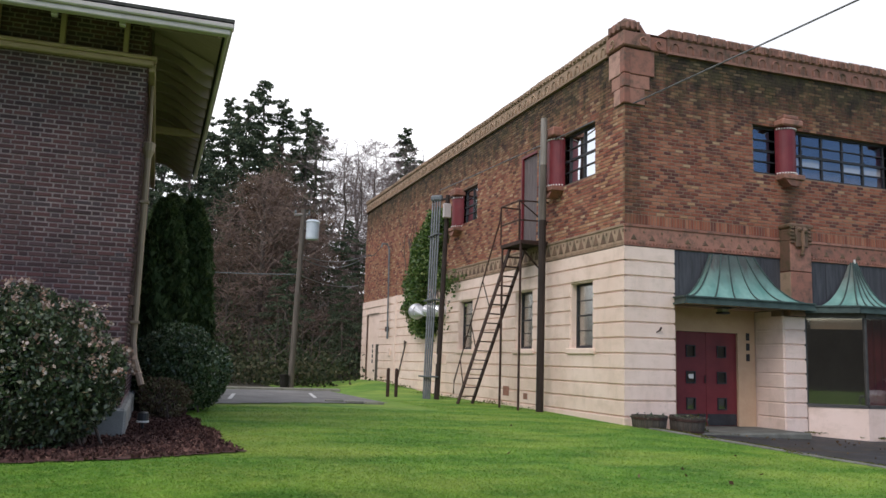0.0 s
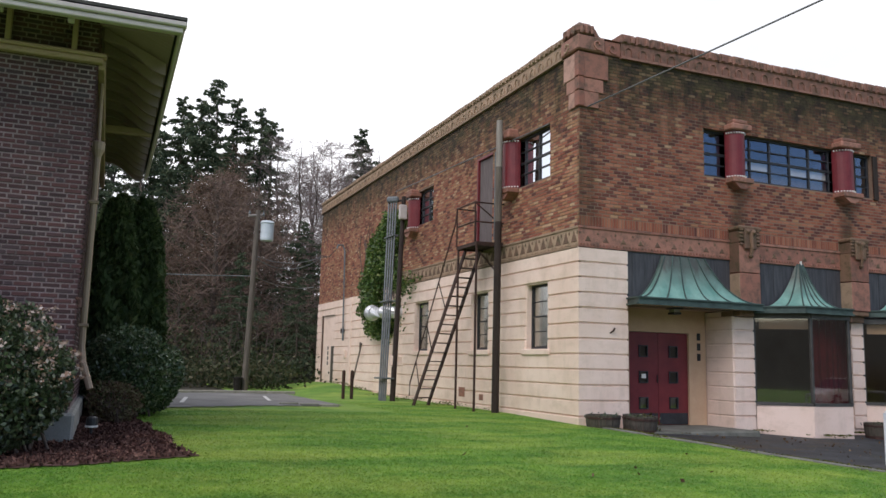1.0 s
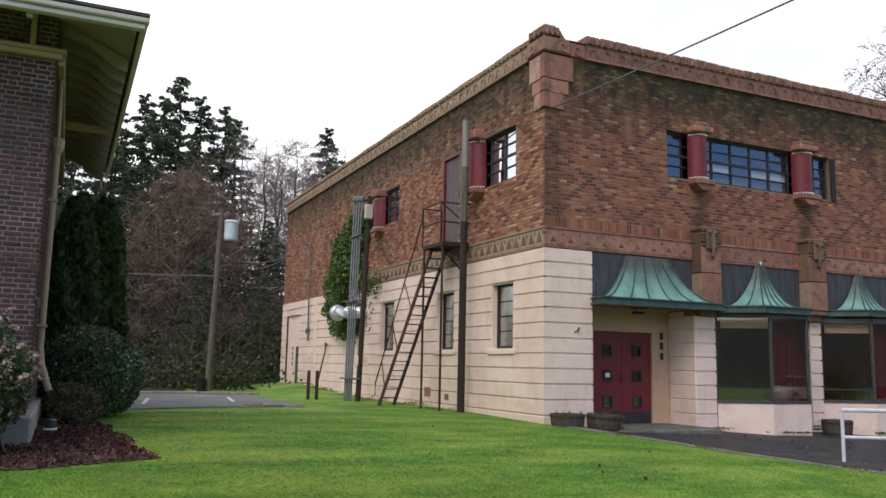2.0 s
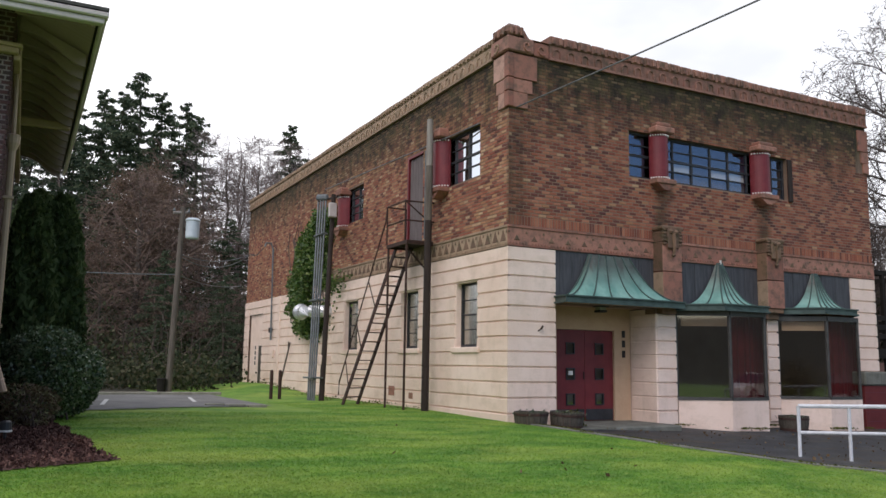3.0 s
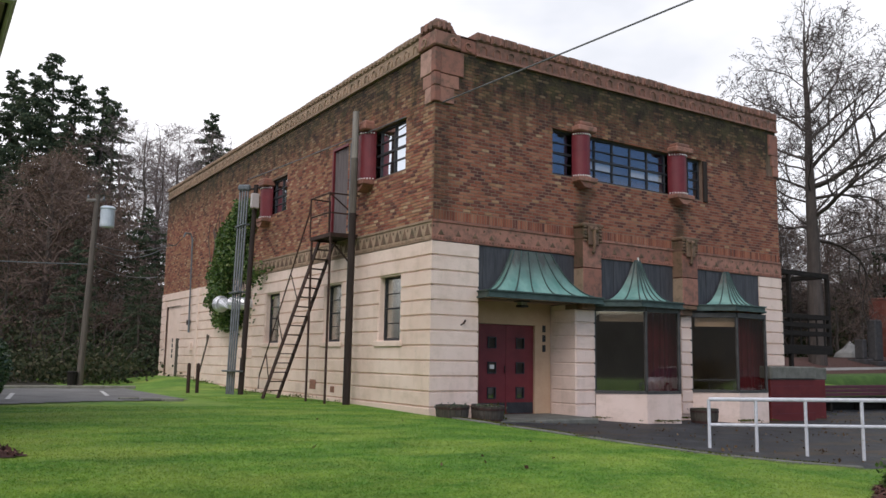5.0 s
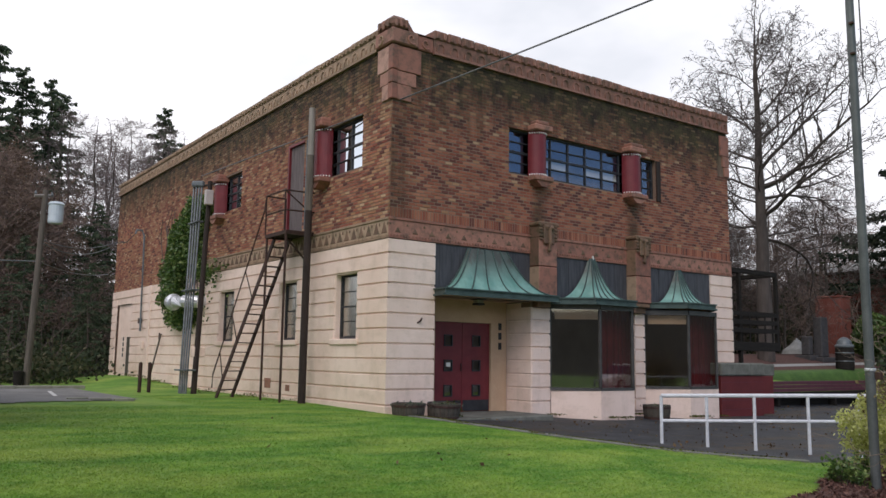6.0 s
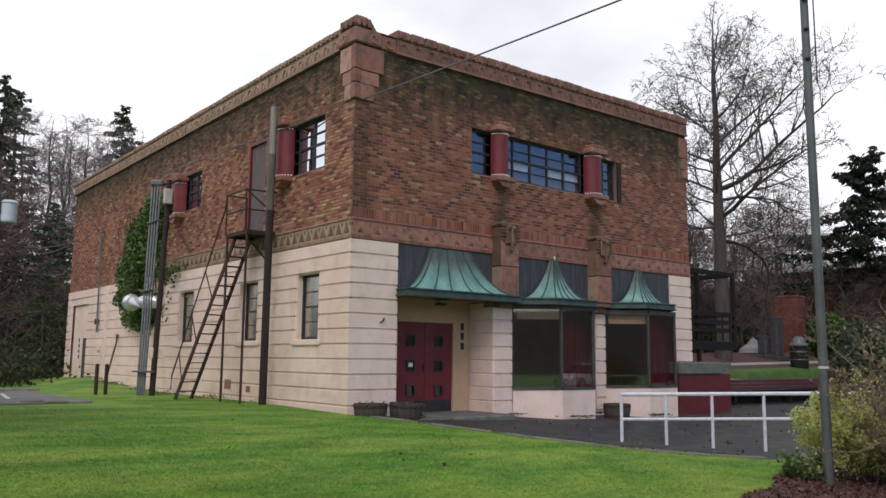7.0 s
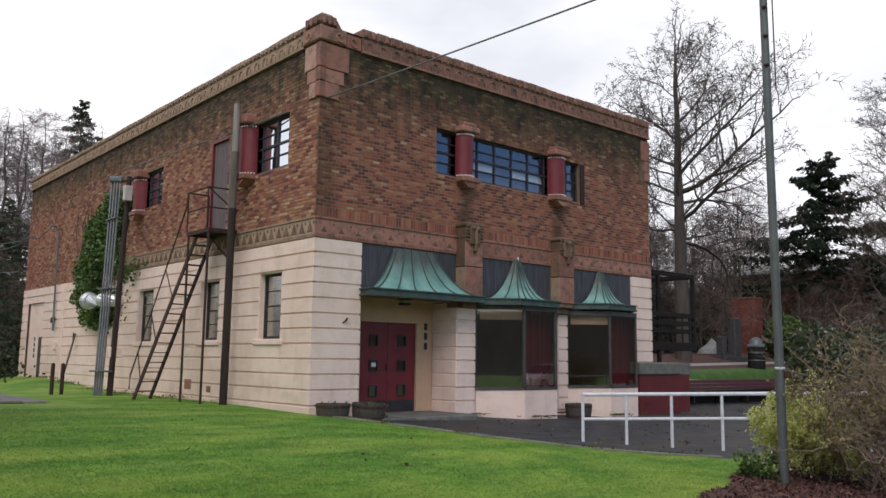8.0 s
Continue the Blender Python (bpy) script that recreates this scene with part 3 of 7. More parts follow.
def lot_details():
    bm = bmesh.new()
    for x in (-7.6, -5.2):
        y = 5.0 if x < -6 else 6.8
        z = ground_height(x, y) + 0.03
        bm.faces.new([bm.verts.new(c) for c in ((x, y, z), (x + 0.1, y, z), (x + 0.5, y + 2.8, z), (x + 0.4, y + 2.8, z))])
    tagged(part("parking_line", bm, M_LINE), "worn white parking bay lines on the asphalt", "road marking", kind="structure")
    bm = bmesh.new()
    for i in range(18):
        x = -22 + i * 1.05
        y = 11.15 + 0.5 * max(0, x + 7)
        z = ground_height(x, y)
        box(bm, (x, y, z - 0.1), (x + 1.02, y + 0.16, z + 0.09), 0.02)
    for i in range(3):
        x = -5.2 + 0.48 * i
        y = 5.3 - 0.14 * i
        z = ground_height(x, y)
        box(bm, (x, y, z - 0.1), (x + 0.46, y + 0.12, z + 0.06), 0.015)
    tagged(part("lot_kerb", bm, M_LOTKERB), "pale concrete kerb along the far side of the lot", "kerb", kind="structure")


lot_details()


# ---- the commercial building ----
W, L, BELT, FRIEZE, CORNICE = 12.5, 22.0, 3.62, 4.10, 8.08
building = thing("commercial_building", "two-storey brick and cream stucco corner building with copper canopies", "building")
F_WIN = (3.46, 9.03, 5.6, 6.76)
S_WIN = (1.25, 3.1, 5.45, 6.72)
S_DOOR = (4.25, 5.2, 4.12, 6.72)
S_FAR = (8.4, 10.3, 5.5, 6.62)
LOW = [(1.28, 2.32, 1.36, 2.97), (4.35, 5.36, 1.36, 2.97), (8.52, 9.68, 1.36, 2.97)]
REAR_DOOR = (19.1, 21.3, -0.1, 3.05)
FRONT_HOLES = [F_WIN, (1.23, 4.18, -0.6, 2.42), (4.82, 7.95, -0.6, 2.42), (8.4, 11.42, -0.6, 2.42)]
SIDE_HOLES = [S_WIN, S_DOOR, S_FAR, *LOW, REAR_DOOR]
front_wall = part("front_wall", wall(front, 0, W, BELT - 1.5, 8.3, 0.35, FRONT_HOLES), M_MORTAR, building, "brick upper wall with diagonal patterning")
side_wall = part("side_wall", wall(side, 0.35, L, -0.6, 8.3, 0.35, SIDE_HOLES), M_MORTAR, building, "brick upper wall over cream stucco")
part("ground_floor_wall", wall(front, 0, W, -0.8, BELT - 1.5, 0.35, FRONT_HOLES), M_STUCCO, building)
part("end_wall", boxed((W - 0.35, 0.36, -0.8), (W, L, 8.3)), M_MORTAR, building)
part("back_wall", boxed((0.36, L - 0.35, -0.8), (W - 0.36, L, 8.3)), M_MORTAR, building)
part("roof", boxed((0.3, 0.3, 7.9), (W - 0.3, L - 0.3, 8.1)), M_SHINGLE, building)
# Floors and partitions added inside to keep the rooms behind the glass dark.
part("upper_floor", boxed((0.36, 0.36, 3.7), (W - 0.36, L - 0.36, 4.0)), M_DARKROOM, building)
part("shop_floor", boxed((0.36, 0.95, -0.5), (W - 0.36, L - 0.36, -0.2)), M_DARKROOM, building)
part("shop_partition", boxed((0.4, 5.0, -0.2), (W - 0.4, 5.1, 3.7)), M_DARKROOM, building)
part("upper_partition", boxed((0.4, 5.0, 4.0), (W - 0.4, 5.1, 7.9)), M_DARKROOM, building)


def diaper(q, tan=0.05):
    """Burnt bricks along crossing diagonals, pale and dark ones by chance, paler high up."""
    u = (q[0] + q[1]) / 2
    s, r = u / 0.1015, q[6]
    rnd = random.Random(int(u * 1000) * 131 + r).random()
    if ((s + r) % 22 < 1.5 or (s - r) % 22 < 1.5) and rnd < 0.88:
        return 1
    if rnd < 0.15:
        return 1
    return 2 if rnd > 1 - tan - 0.2 * smooth(6.2, 7.4, q[2]) else 0


def side_diaper(q):
    """The side wall: paler, with fewer burnt bricks."""
    k = diaper(q, 0.44)
    return 0 if k == 1 and random.Random(int(q[0] * 997) + q[6]).random() < 0.55 else k


def tapestry():
    rng = random.Random(4)
    mats = [M_BRICK, M_BRICK_DARK, M_BRICK_TAN]
    holes = [F_WIN, (0, 0.74, 7.45, 9), (0, 0.5, 6.78, 7.46), (4.14, 4.79, 3, 4.43), (7.72, 8.36, 3, 4.43), (12.0, 13, 6.8, 9)]
    laid = list(lay_bricks(front, 0.0, W, 4.33, CORNICE + 0.08, holes, rng, 0.078, 0.014))
    near = [q for q in laid if q[0] < 1.95 and q[2] < 6.4][:300]
    keep = set(near)
    single_bricks(front, near, mats, front_wall, diaper)
    joined_bricks("front_brickwork", front, [q for q in laid if q not in keep], mats, building, diaper)
    laid = list(lay_bricks(front, 0.0, W, FRIEZE + 0.005, FRIEZE + 0.23, [(4.14, 4.79, 3, 4.43), (7.72, 8.36, 3, 4.43)], rng, 0.225, 0.012, "running", 0.075))
    joined_bricks("soldier_course", front, laid, mats, building, lambda q: 1 if random.Random(q[5]).random() < 0.08 else 0)
    holes = [S_WIN, S_DOOR, S_FAR, (0, 0.6, 7.45, 9), (0, 0.45, 6.78, 7.46)]
    laid = list(lay_bricks(side, 0.0, L, FRIEZE, CORNICE, holes, rng, 0.078, 0.014))
    joined_bricks("side_brickwork", side, laid, mats, building, side_diaper)
    laid = list(lay_bricks(side, 15.9, L, BELT, FRIEZE, [], rng, 0.078, 0.014))
    joined_bricks("rear_brickwork", side, laid, mats, building, side_diaper)


def course_slabs(at, u0, u1, holes, parent, first=0, last=11, top=BELT, depth=0.042):
    """Rusticated stucco courses, one piece each, with chamfered joints."""
    for n in range(first, last):
        z1, z0 = (11 - n) * 0.33 - 0.006, (10 - n) * 0.33 + 0.012
        spans = [(u0, u1)]
        for h in holes:
            if h[2] < z1 - 0.05 and h[3] > z0 + 0.05:
                spans = [s for a, b in spans for s in ((a, min(b, h[0])), (max(a, h[1]), b)) if s[1] - s[0] > 0.05]
        for a, b in spans:
            v = [at(a, -0.01, z0), at(b, -0.01, z0), at(b, -0.01, z1), at(a, -0.01, z1)]
            c = 0.018
            v += [at(a + (c if a > u0 else -depth * 0), depth, z0 + c), at(b - (c if b < u1 else 0), depth, z0 + c), at(b - (c if b < u1 else 0), depth, z1 - c), at(a + (c if a > u0 else 0), depth, z1 - c)]
            raw("stucco_course", v, [(4, 5, 6, 7), (0, 1, 5, 4), (1, 2, 6, 5), (2, 3, 7, 6), (3, 0, 4, 7)], M_STUCCO, parent)


def stucco():
    bm = wall(lambda u, d, z: side(u, d + 0.004, z), -0.004, L, -0.6, BELT, 0.05, [(a - 0.0, b, c, d) for a, b, c, d in (*LOW, REAR_DOOR)])
    skin = part("side_stucco", bm, M_STUCCO, building)
    course_slabs(side, 0.0105, 16.6, LOW, skin)
    course_slabs(side, 16.9, L, [REAR_DOOR], skin)
    for a, b, c in ((-0.004, 1.23, -0.042), (11.42, W, 11.42)):
        skin = part("front_stucco", wall(lambda u, d, z: front(u, d + 0.004, z), a, b, BELT - 1.51, BELT, 0.05, []), M_STUCCO, building)
        course_slabs(front, c, b, [], skin)
    for u0, u1 in ((4.2, 4.8), (7.98, 8.39)):
        course_slabs(front, u0, u1, [], skin, 4, 11)
        course_slabs(front, u0, u1, [], skin, 11, 12)
    part("plinth", box(box(bmesh.new(), (-0.06, -0.06, -0.6), (0.1, L, -0.012), 0.012), (0.101, -0.06, -0.6), (1.23, 0.1, -0.012), 0.012), M_STUCCO, building)
    # the return of the entry pillar and the recessed entry walls
    for n in range(4, 12):
        z1, z0 = (11 - n) * 0.33 - 0.006, (10 - n) * 0.33 + 0.012
        part("stucco_course", boxed((4.165, -0.03, z0), (4.25, 0.86, z1), 0.015), M_STUCCO, skin)
    part("pillar_core", boxed((4.19, 0.37, -0.7), (4.78, 0.99, 2.42)), M_STUCCO, building)
    part("pillar_core", boxed((4.185, 0.02, -0.7), (4.3, 0.369, 2.41)), M_STUCCO, building)
    part("pilaster_patch", boxed((-0.075, 16.6, -0.3), (0.02, 16.9, BELT), 0.015), M_STUCCO, building)


stucco()
tapestry()


def frieze(at, u0, u1, material, parent):
    band = bmesh.new()
    a, b = at(u0, 0.0, BELT + 0.004), at(u1, 0.03, FRIEZE - 0.003)
    box(band, a, b)
    for z0, z1, d in ((BELT + 0.004, BELT + 0.035, 0.05), (FRIEZE - 0.06, FRIEZE - 0.004, 0.055)):
        box(band, at(u0, 0.01, z0), at(u1, d, z1), 0.006)
    band = part("frieze_band", band, material, parent)
    bold = material is M_TERRA_SIDE
    n = int((u1 - u0) / (0.33 if bold else 0.44))
    step = (u1 - u0) / n
    w, foot, tip = (0.13, BELT + 0.125, FRIEZE - 0.085) if bold else (0.085, BELT + 0.14, BELT + 0.27)
    for k in range(n):
        c = u0 + (k + 0.5) * step
        v = [at(c - w, 0.029, foot), at(c + w, 0.029, foot), at(c, 0.029, tip), at(c - w * 0.8, 0.042, foot + 0.012), at(c + w * 0.8, 0.042, foot + 0.012), at(c, 0.042, tip - 0.03)]
        # Raised triangles coloured dark to stand for shade in cut recesses.
        raw("frieze_triangle", v, [(3, 4, 5), (0, 1, 4, 3), (1, 2, 5, 4), (2, 0, 3, 5)], M_TERRA_ORN, band)
        e = u0 + k * step + 0.02
        part("frieze_leaf", boxed(at(e - 0.025, 0.029, tip - 0.1 if bold else tip + 0.03), at(e + 0.025, 0.045, tip - 0.03 if bold else tip + 0.08), 0.008), M_TERRA_ORN, band)
    v, f = [], []
    k = u0 + 0.03
    while k < u1 - 0.05:
        s, g = brick_shape(at, k, k + 0.05, BELT + 0.045, BELT + 0.095, 0.05)
        f += [tuple(i + len(v) for i in q) for q in g]
        v += s
        k += 0.085
    tagged(raw("dentil_band", v, f, material, parent), kind="stuff")


for a, b in ((-0.03, 4.14), (4.79, 7.71), (8.36, W + 0.02)):
    frieze(front, a, b, M_TERRA, building)
frieze(side, 0.0, 15.6, M_TERRA_SIDE, building)


def cornice_run(at, u0, u1, material, parent, top=8.68):
    """Scrolled lower band under a run of ridged coping blocks."""
    n = int((u1 - u0) / 0.4)
    step = (u1 - u0) / n
    bm = bmesh.new()
    for d0, d1, z0, z1 in ((-0.35, 0.05, 0.03, 0.33), (-0.3, 0.085, -0.03, 0.03)):
        ring_a = [bm.verts.new(at(u0, d, CORNICE + z)) for d, z in ((d0, z0), (d1, z0), (d1, z1), (d0, z1))]
        ring_b = [bm.verts.new(at(u1, d, CORNICE + z)) for d, z in ((d0, z0), (d1, z0), (d1, z1), (d0, z1))]
        for i in range(4):
            bm.faces.new((ring_a[i], ring_a[(i + 1) % 4], ring_b[(i + 1) % 4], ring_b[i]))
        bm.faces.new(ring_a)
        bm.faces.new(ring_b)
    run = part("cornice_band", bm, material, parent)
    tooth = bmesh.new()
    for k in range(n):
        a = u0 + k * step
        jitter = 0.008 * math.sin(k * 7.3)
        b = boxed(at(a + 0.008, -0.36, CORNICE + 0.335), at(a + step - 0.008, 0.075 + jitter, top + jitter), 0.03)
        part("coping_block", b, material, run)
        for j in (0, 1):
            c = a + step * (0.25 + 0.5 * j)
            box(tooth, at(c - 0.05, 0.07, CORNICE + 0.36), at(c + 0.05, 0.115, top - 0.05), 0.015)
        c = a + step * 0.5
        tube(tooth, [at(c + 0.1 * math.cos(s), 0.055, CORNICE + 0.15 + 0.1 * math.sin(s)) for s in [math.pi * i / 6 for i in range(7)]], 0.022, 6)
        box(tooth, at(c - 0.12, 0.045, CORNICE + 0.04), at(c - 0.08, 0.085, CORNICE + 0.16))
        box(tooth, at(c + 0.08, 0.045, CORNICE + 0.04), at(c + 0.12, 0.085, CORNICE + 0.16))
    tagged(part("scrollwork", tooth, material, parent), kind="stuff")


cornice_run(lambda u, d, z: front(u, d, z + 0.0075 * u), 1.08, W + 0.03, M_TERRA_COPE, building, 8.65)
cornice_run(lambda u, d, z: side(u, d, z - 0.0095 * u), 0.62, L, M_TERRA_SIDE, building, 8.6)


def corner_terracotta():
    M = M_TERRA
    base = part("corner_block", boxed((-0.11, -0.11, CORNICE), (0.62, 0.62, 8.43), 0.03), M_TERRA_COPE, building, "scrolled terracotta corner block")
    part("cap_stone", boxed((-0.12, -0.12, 8.435), (0.34, 0.6, 8.73), 0.09), M_TERRA_COPE, base)
    for k in range(3):
        part("cap_rib", boxed((-0.05 + 0.14 * k, -0.145, 8.45), (0.03 + 0.14 * k, -0.1, 8.66), 0.02), M_TERRA_COPE, base)
        part("cap_rib", boxed((-0.145, 0.02 + 0.19 * k, 8.45), (-0.1, 0.11 + 0.19 * k, 8.66), 0.02), M_TERRA_COPE, base)
    bm = bmesh.new()
    prof = [(0.34, 8.72)] + [(0.36 + 0.3 * i / 8, 8.72 - 0.28 * math.sin(math.pi / 2 * i / 8)) for i in range(9)] + [(1.07, 8.42)]
    low = [bm.verts.new((x, -0.08, 8.435)) for x, z in prof]
    up = [bm.verts.new((x, -0.08, max(8.44, z - 0.1))) for x, z in prof]
    lowb = [bm.verts.new((x, 0.3, 8.435)) for x, z in prof]
    upb = [bm.verts.new((x, 0.3, max(8.44, z - 0.1))) for x, z in prof]
    for i in range(len(prof) - 1):
        for r, s in ((low, up), (lowb, upb), (up, upb)):
            bm.faces.new((r[i], r[i + 1], s[i + 1], s[i]))
    part("swept_stone", bm, M, base)
    part("cornice_stone", boxed((0.625, -0.05, CORNICE), (1.075, 0.35, 8.42), 0.02), M, base)
    for c in ((0.42, -0.115), (0.86, -0.055)):
        spiral = [(c[0] + (0.03 + 0.012 * i) * math.cos(i * 0.6), c[1] - 0.005, 8.25 + (0.03 + 0.012 * i) * math.sin(i * 0.6)) for i in range(10)]
        part("scroll", tubed(spiral, 0.02, 6), M, base)
    part("scroll", tubed([(-0.12, 0.36 + (0.03 + 0.012 * i) * math.cos(i * 0.6), 8.25 + (0.03 + 0.012 * i) * math.sin(i * 0.6)) for i in range(10)], 0.02, 6), M_TERRA_SIDE, base)
    # stepped quoin slabs on both faces of the corner
    for u1, d, z0, z1 in ((0.74, 0.05, 7.47, CORNICE - 0.035), (0.62, 0.035, 7.15, 7.46), (0.48, 0.05, 6.78, 7.14)):
        part("quoin_slab", boxed((0.0, -d, z0), (u1, 0.03, z1), 0.012), M, building)
        # The side slabs are coloured paler than the front ones.
        part("quoin_slab", boxed((-d, -0.0, z0 + 0.0), (0.03, u1 * 0.8, z1), 0.012), M_TERRA_PALE, building, "paler side slab")
    for z0, z1 in ((7.47, CORNICE - 0.035), (7.15, 7.46), (6.78, 7.14)):
        part("quoin_rib", boxed((-0.075, -0.075, z0), (0.1, 0.1, z1), 0.02), M, building)
    for u0, z0, z1 in ((12.12, 7.4, CORNICE - 0.035), (12.22, 7.05, 7.39), (12.3, 6.75, 7.04)):
        part("quoin_slab", boxed((u0, -0.05, z0), (W + 0.05, 0.03, z1), 0.012), M, building)


corner_terracotta()


def metal_window(at, u0, u1, z0, z1, lights, rows, parent, name="window", inset=0.12, glass=None, bar=0.028, mull=0.045, dark=None):
    """A steel window: outer frame, mullions at the given places, rows of panes."""
    glass, dark = glass or M_GLASS, dark or M_FRAME
    bm = bmesh.new()
    d0, d1 = -inset - 0.05, -inset + 0.02
    for a, b, c, d in ((u0, u1, z0, z0 + 0.06), (u0, u1, z1 - 0.06, z1), (u0, u0 + 0.06, z0 + 0.06, z1 - 0.06), (u1 - 0.06, u1, z0 + 0.06, z1 - 0.06)):
        box(bm, at(a, d0, c), at(b, d1, d), 0.006)
    frame_ob = part(name, bm, dark, parent)
    for m in lights[1:-1]:
        part("mullion", boxed(at(m - mull / 2, d0, z0 + 0.06), at(m + mull / 2, d1 - 0.004, z1 - 0.06), 0.005), dark, frame_ob)
    zs = [z0 + 0.06 + (z1 - z0 - 0.12) * k / rows for k in range(rows + 1)]
    for i in range(len(lights) - 1):
        a = lights[i] + (mull / 2 if i else 0.06)
        b = lights[i + 1] - (mull / 2 if i < len(lights) - 2 else 0.06)
        for k in range(rows):
            if k:
                t = bar / 2 * (2.0 if rows == 4 and k == 2 else 1.0)
                part("glazing_bar", boxed(at(a, d0 + 0.01, zs[k] - t), at(b, d1 - 0.008, zs[k] + t)), dark, frame_ob)
            v = [at(a, -inset - 0.02, zs[k] + 0.01), at(b, -inset - 0.02, zs[k] + 0.01), at(b, -inset - 0.02, zs[k + 1] - 0.01), at(a, -inset - 0.02, zs[k + 1] - 0.01)]
            tilt = 0.004 * math.sin(i * 2.7 + k * 1.9)
            v = [Vector(p) for p in v]
            v[2] = v[2] + Vector(at(0, tilt, 0)) - Vector(at(0, 0, 0))
            v[3] = v[3] + Vector(at(0, tilt, 0)) - Vector(at(0, 0, 0))
            p = raw("pane", [tuple(q) for q in v], [(0, 1, 2, 3)], glass, frame_ob)
            p.visible_shadow = False
    return frame_ob


def half_column(at, c, r, z0, z1, parent):
    """A maroon tile half column with beaded rings and terracotta blocks above and below."""
    bm = bmesh.new()
    n = 14
    lo = [bm.verts.new(at(c - r * math.cos(math.pi * i / n), -0.05 + (r + 0.02) * math.sin(math.pi * i / n), z0)) for i in range(n + 1)]
    hi = [bm.verts.new(at(c - r * math.cos(math.pi * i / n), -0.05 + (r + 0.02) * math.sin(math.pi * i / n), z1)) for i in range(n + 1)]
    for i in range(n):
        bm.faces.new((lo[i], lo[i + 1], hi[i + 1], hi[i]))
    bm.faces.new(hi)
    bm.faces.new(lo[::-1])
    col = part("window_column", bm, M_MAROON, parent, "maroon half column")
    for z in (z0 + 0.04, z1 - 0.05):
        for i in range(1, n):
            a = math.pi * i / n
            p = at(c - (r + 0.005) * math.cos(a), -0.05 + (r + 0.03) * math.sin(a), z)
            part("bead", boxed([q - 0.018 for q in p], [q + 0.018 for q in p], 0.008), M_WHITEBIT, col)
    bm = box(bmesh.new(), at(c - r - 0.05, -0.1, z1 + 0.002), at(c + r + 0.05, r + 0.03, z1 + 0.16), 0.03)
    box(bm, at(c - r + 0.04, -0.1, z1 + 0.161), at(c + r - 0.04, r - 0.02, z1 + 0.27), 0.03)
    part("column_cap", bm, M_TERRA, col, "terracotta cap block")
    bm = box(bmesh.new(), at(c - r - 0.05, -0.1, z0 - 0.13), at(c + r + 0.05, r + 0.04, z0 - 0.002), 0.02)
    v = [bm.verts.new(at(c + s * w, d, z)) for d in (-0.05, r) for s, w, z in ((-1, r, z0 - 0.131), (1, r, z0 - 0.131), (1, 0.08, z0 - 0.27), (-1, 0.08, z0 - 0.27))]
    for q in ((0, 1, 2, 3), (4, 5, 6, 7), (0, 1, 5, 4), (1, 2, 6, 5), (2, 3, 7, 6), (3, 0, 4, 7)):
        bm.faces.new([v[i] for i in q])
    part("column_bracket", bm, M_TERRA, col, "terracotta bracket")


def upper_openings():
    w = metal_window(front, 3.46, 9.03, 5.6, 6.76, [3.46, 4.36, 4.98, 5.62, 6.27, 6.92, 7.6, 8.55, 9.03], 4, building, "strip_window")
    half_column(front, 4.4, 0.26, 5.6, 6.76, building)
    half_column(front, 7.96, 0.3, 5.6, 6.76, building)
    zm, zq = 6.18, 5.92
    for a, b, low, m in ((4.72, 4.95, zq, M_BLIND), (5.03, 5.58, zq, M_BLIND), (5.68, 6.22, zq, M_BOARD), (6.32, 6.88, zq, M_BLIND), (6.97, 7.55, zq, M_BLIND)):
        part("blind", boxed((a, 0.17, low), (b, 0.18, zm - 0.02)), m, w, "pale paper behind a pane")
        part("board", boxed((a - 0.02, 0.18, 5.66), (b + 0.02, 0.19, low - 0.012)), M_CURTAINGREY, w, "grey-brown cloth behind a bottom pane")
    part("shutter", boxed(front(9.035, 0.005, 5.56), front(9.2, 0.06, 6.74), 0.01), M_POLE, w, "dark folded shutter")
    w = metal_window(side, *S_WIN, [1.25, 1.95, 2.65, 3.1], 4, building, "steel_window", glass=M_SIDEGLASS)
    half_column(side, 3.1, 0.3, 5.45, 6.72, building)
    for a, b, c, d in ((1.32, 1.62, 6.45, 6.62), (1.32, 1.58, 6.22, 6.36), (2.15, 2.55, 6.24, 6.5), (2.2, 2.6, 6.12, 6.2), (2.05, 2.6, 5.52, 5.72), (1.32, 1.88, 5.52, 5.62)):
        part("blind", boxed((0.21, a, c), (0.22, b, d)), M_BLIND, w, "torn white paper behind the panes")
    w = metal_window(side, *S_FAR, [8.4, 9.0, 9.6, 10.3], 4, building, "steel_window", glass=M_SIDEGLASS)
    half_column(side, 9.95, 0.28, 5.41, 6.45, building)
    for a, b, c, d in ((8.5, 8.62, 6.2, 6.55), (8.8, 8.95, 6.1, 6.5), (8.8, 8.95, 5.65, 5.95), (8.5, 8.62, 5.7, 5.95)):
        part("blind", boxed((0.21, a, c), (0.22, b, d)), M_BLIND, w)
    # boarded upper door
    d = part("upper_door", boxed(side(4.3, -0.12, 4.12), side(5.15, -0.07, 6.66), 0.005), M_POLETOP, building, "grey plank door to the fire escape")
    for k in range(5):
        part("plank", boxed(side(4.31 + 0.167 * k, -0.068, 4.14), side(4.31 + 0.167 * k + 0.155, -0.05, 6.64), 0.006), plain("door plank grey", (0.09, 0.075, 0.075), (0.17, 0.14, 0.14), 4.0, 0.85, stretch=(8, 8, 0.6)) if k == 0 else bpy.data.materials["door plank grey"], d)
    part("door_frame", box(boxed(side(5.13, -0.13, 4.12), side(5.2, 0.015, 6.72)), side(4.25, -0.13, 6.66), side(5.129, 0.015, 6.72)), M_MAROON, d)


upper_openings()


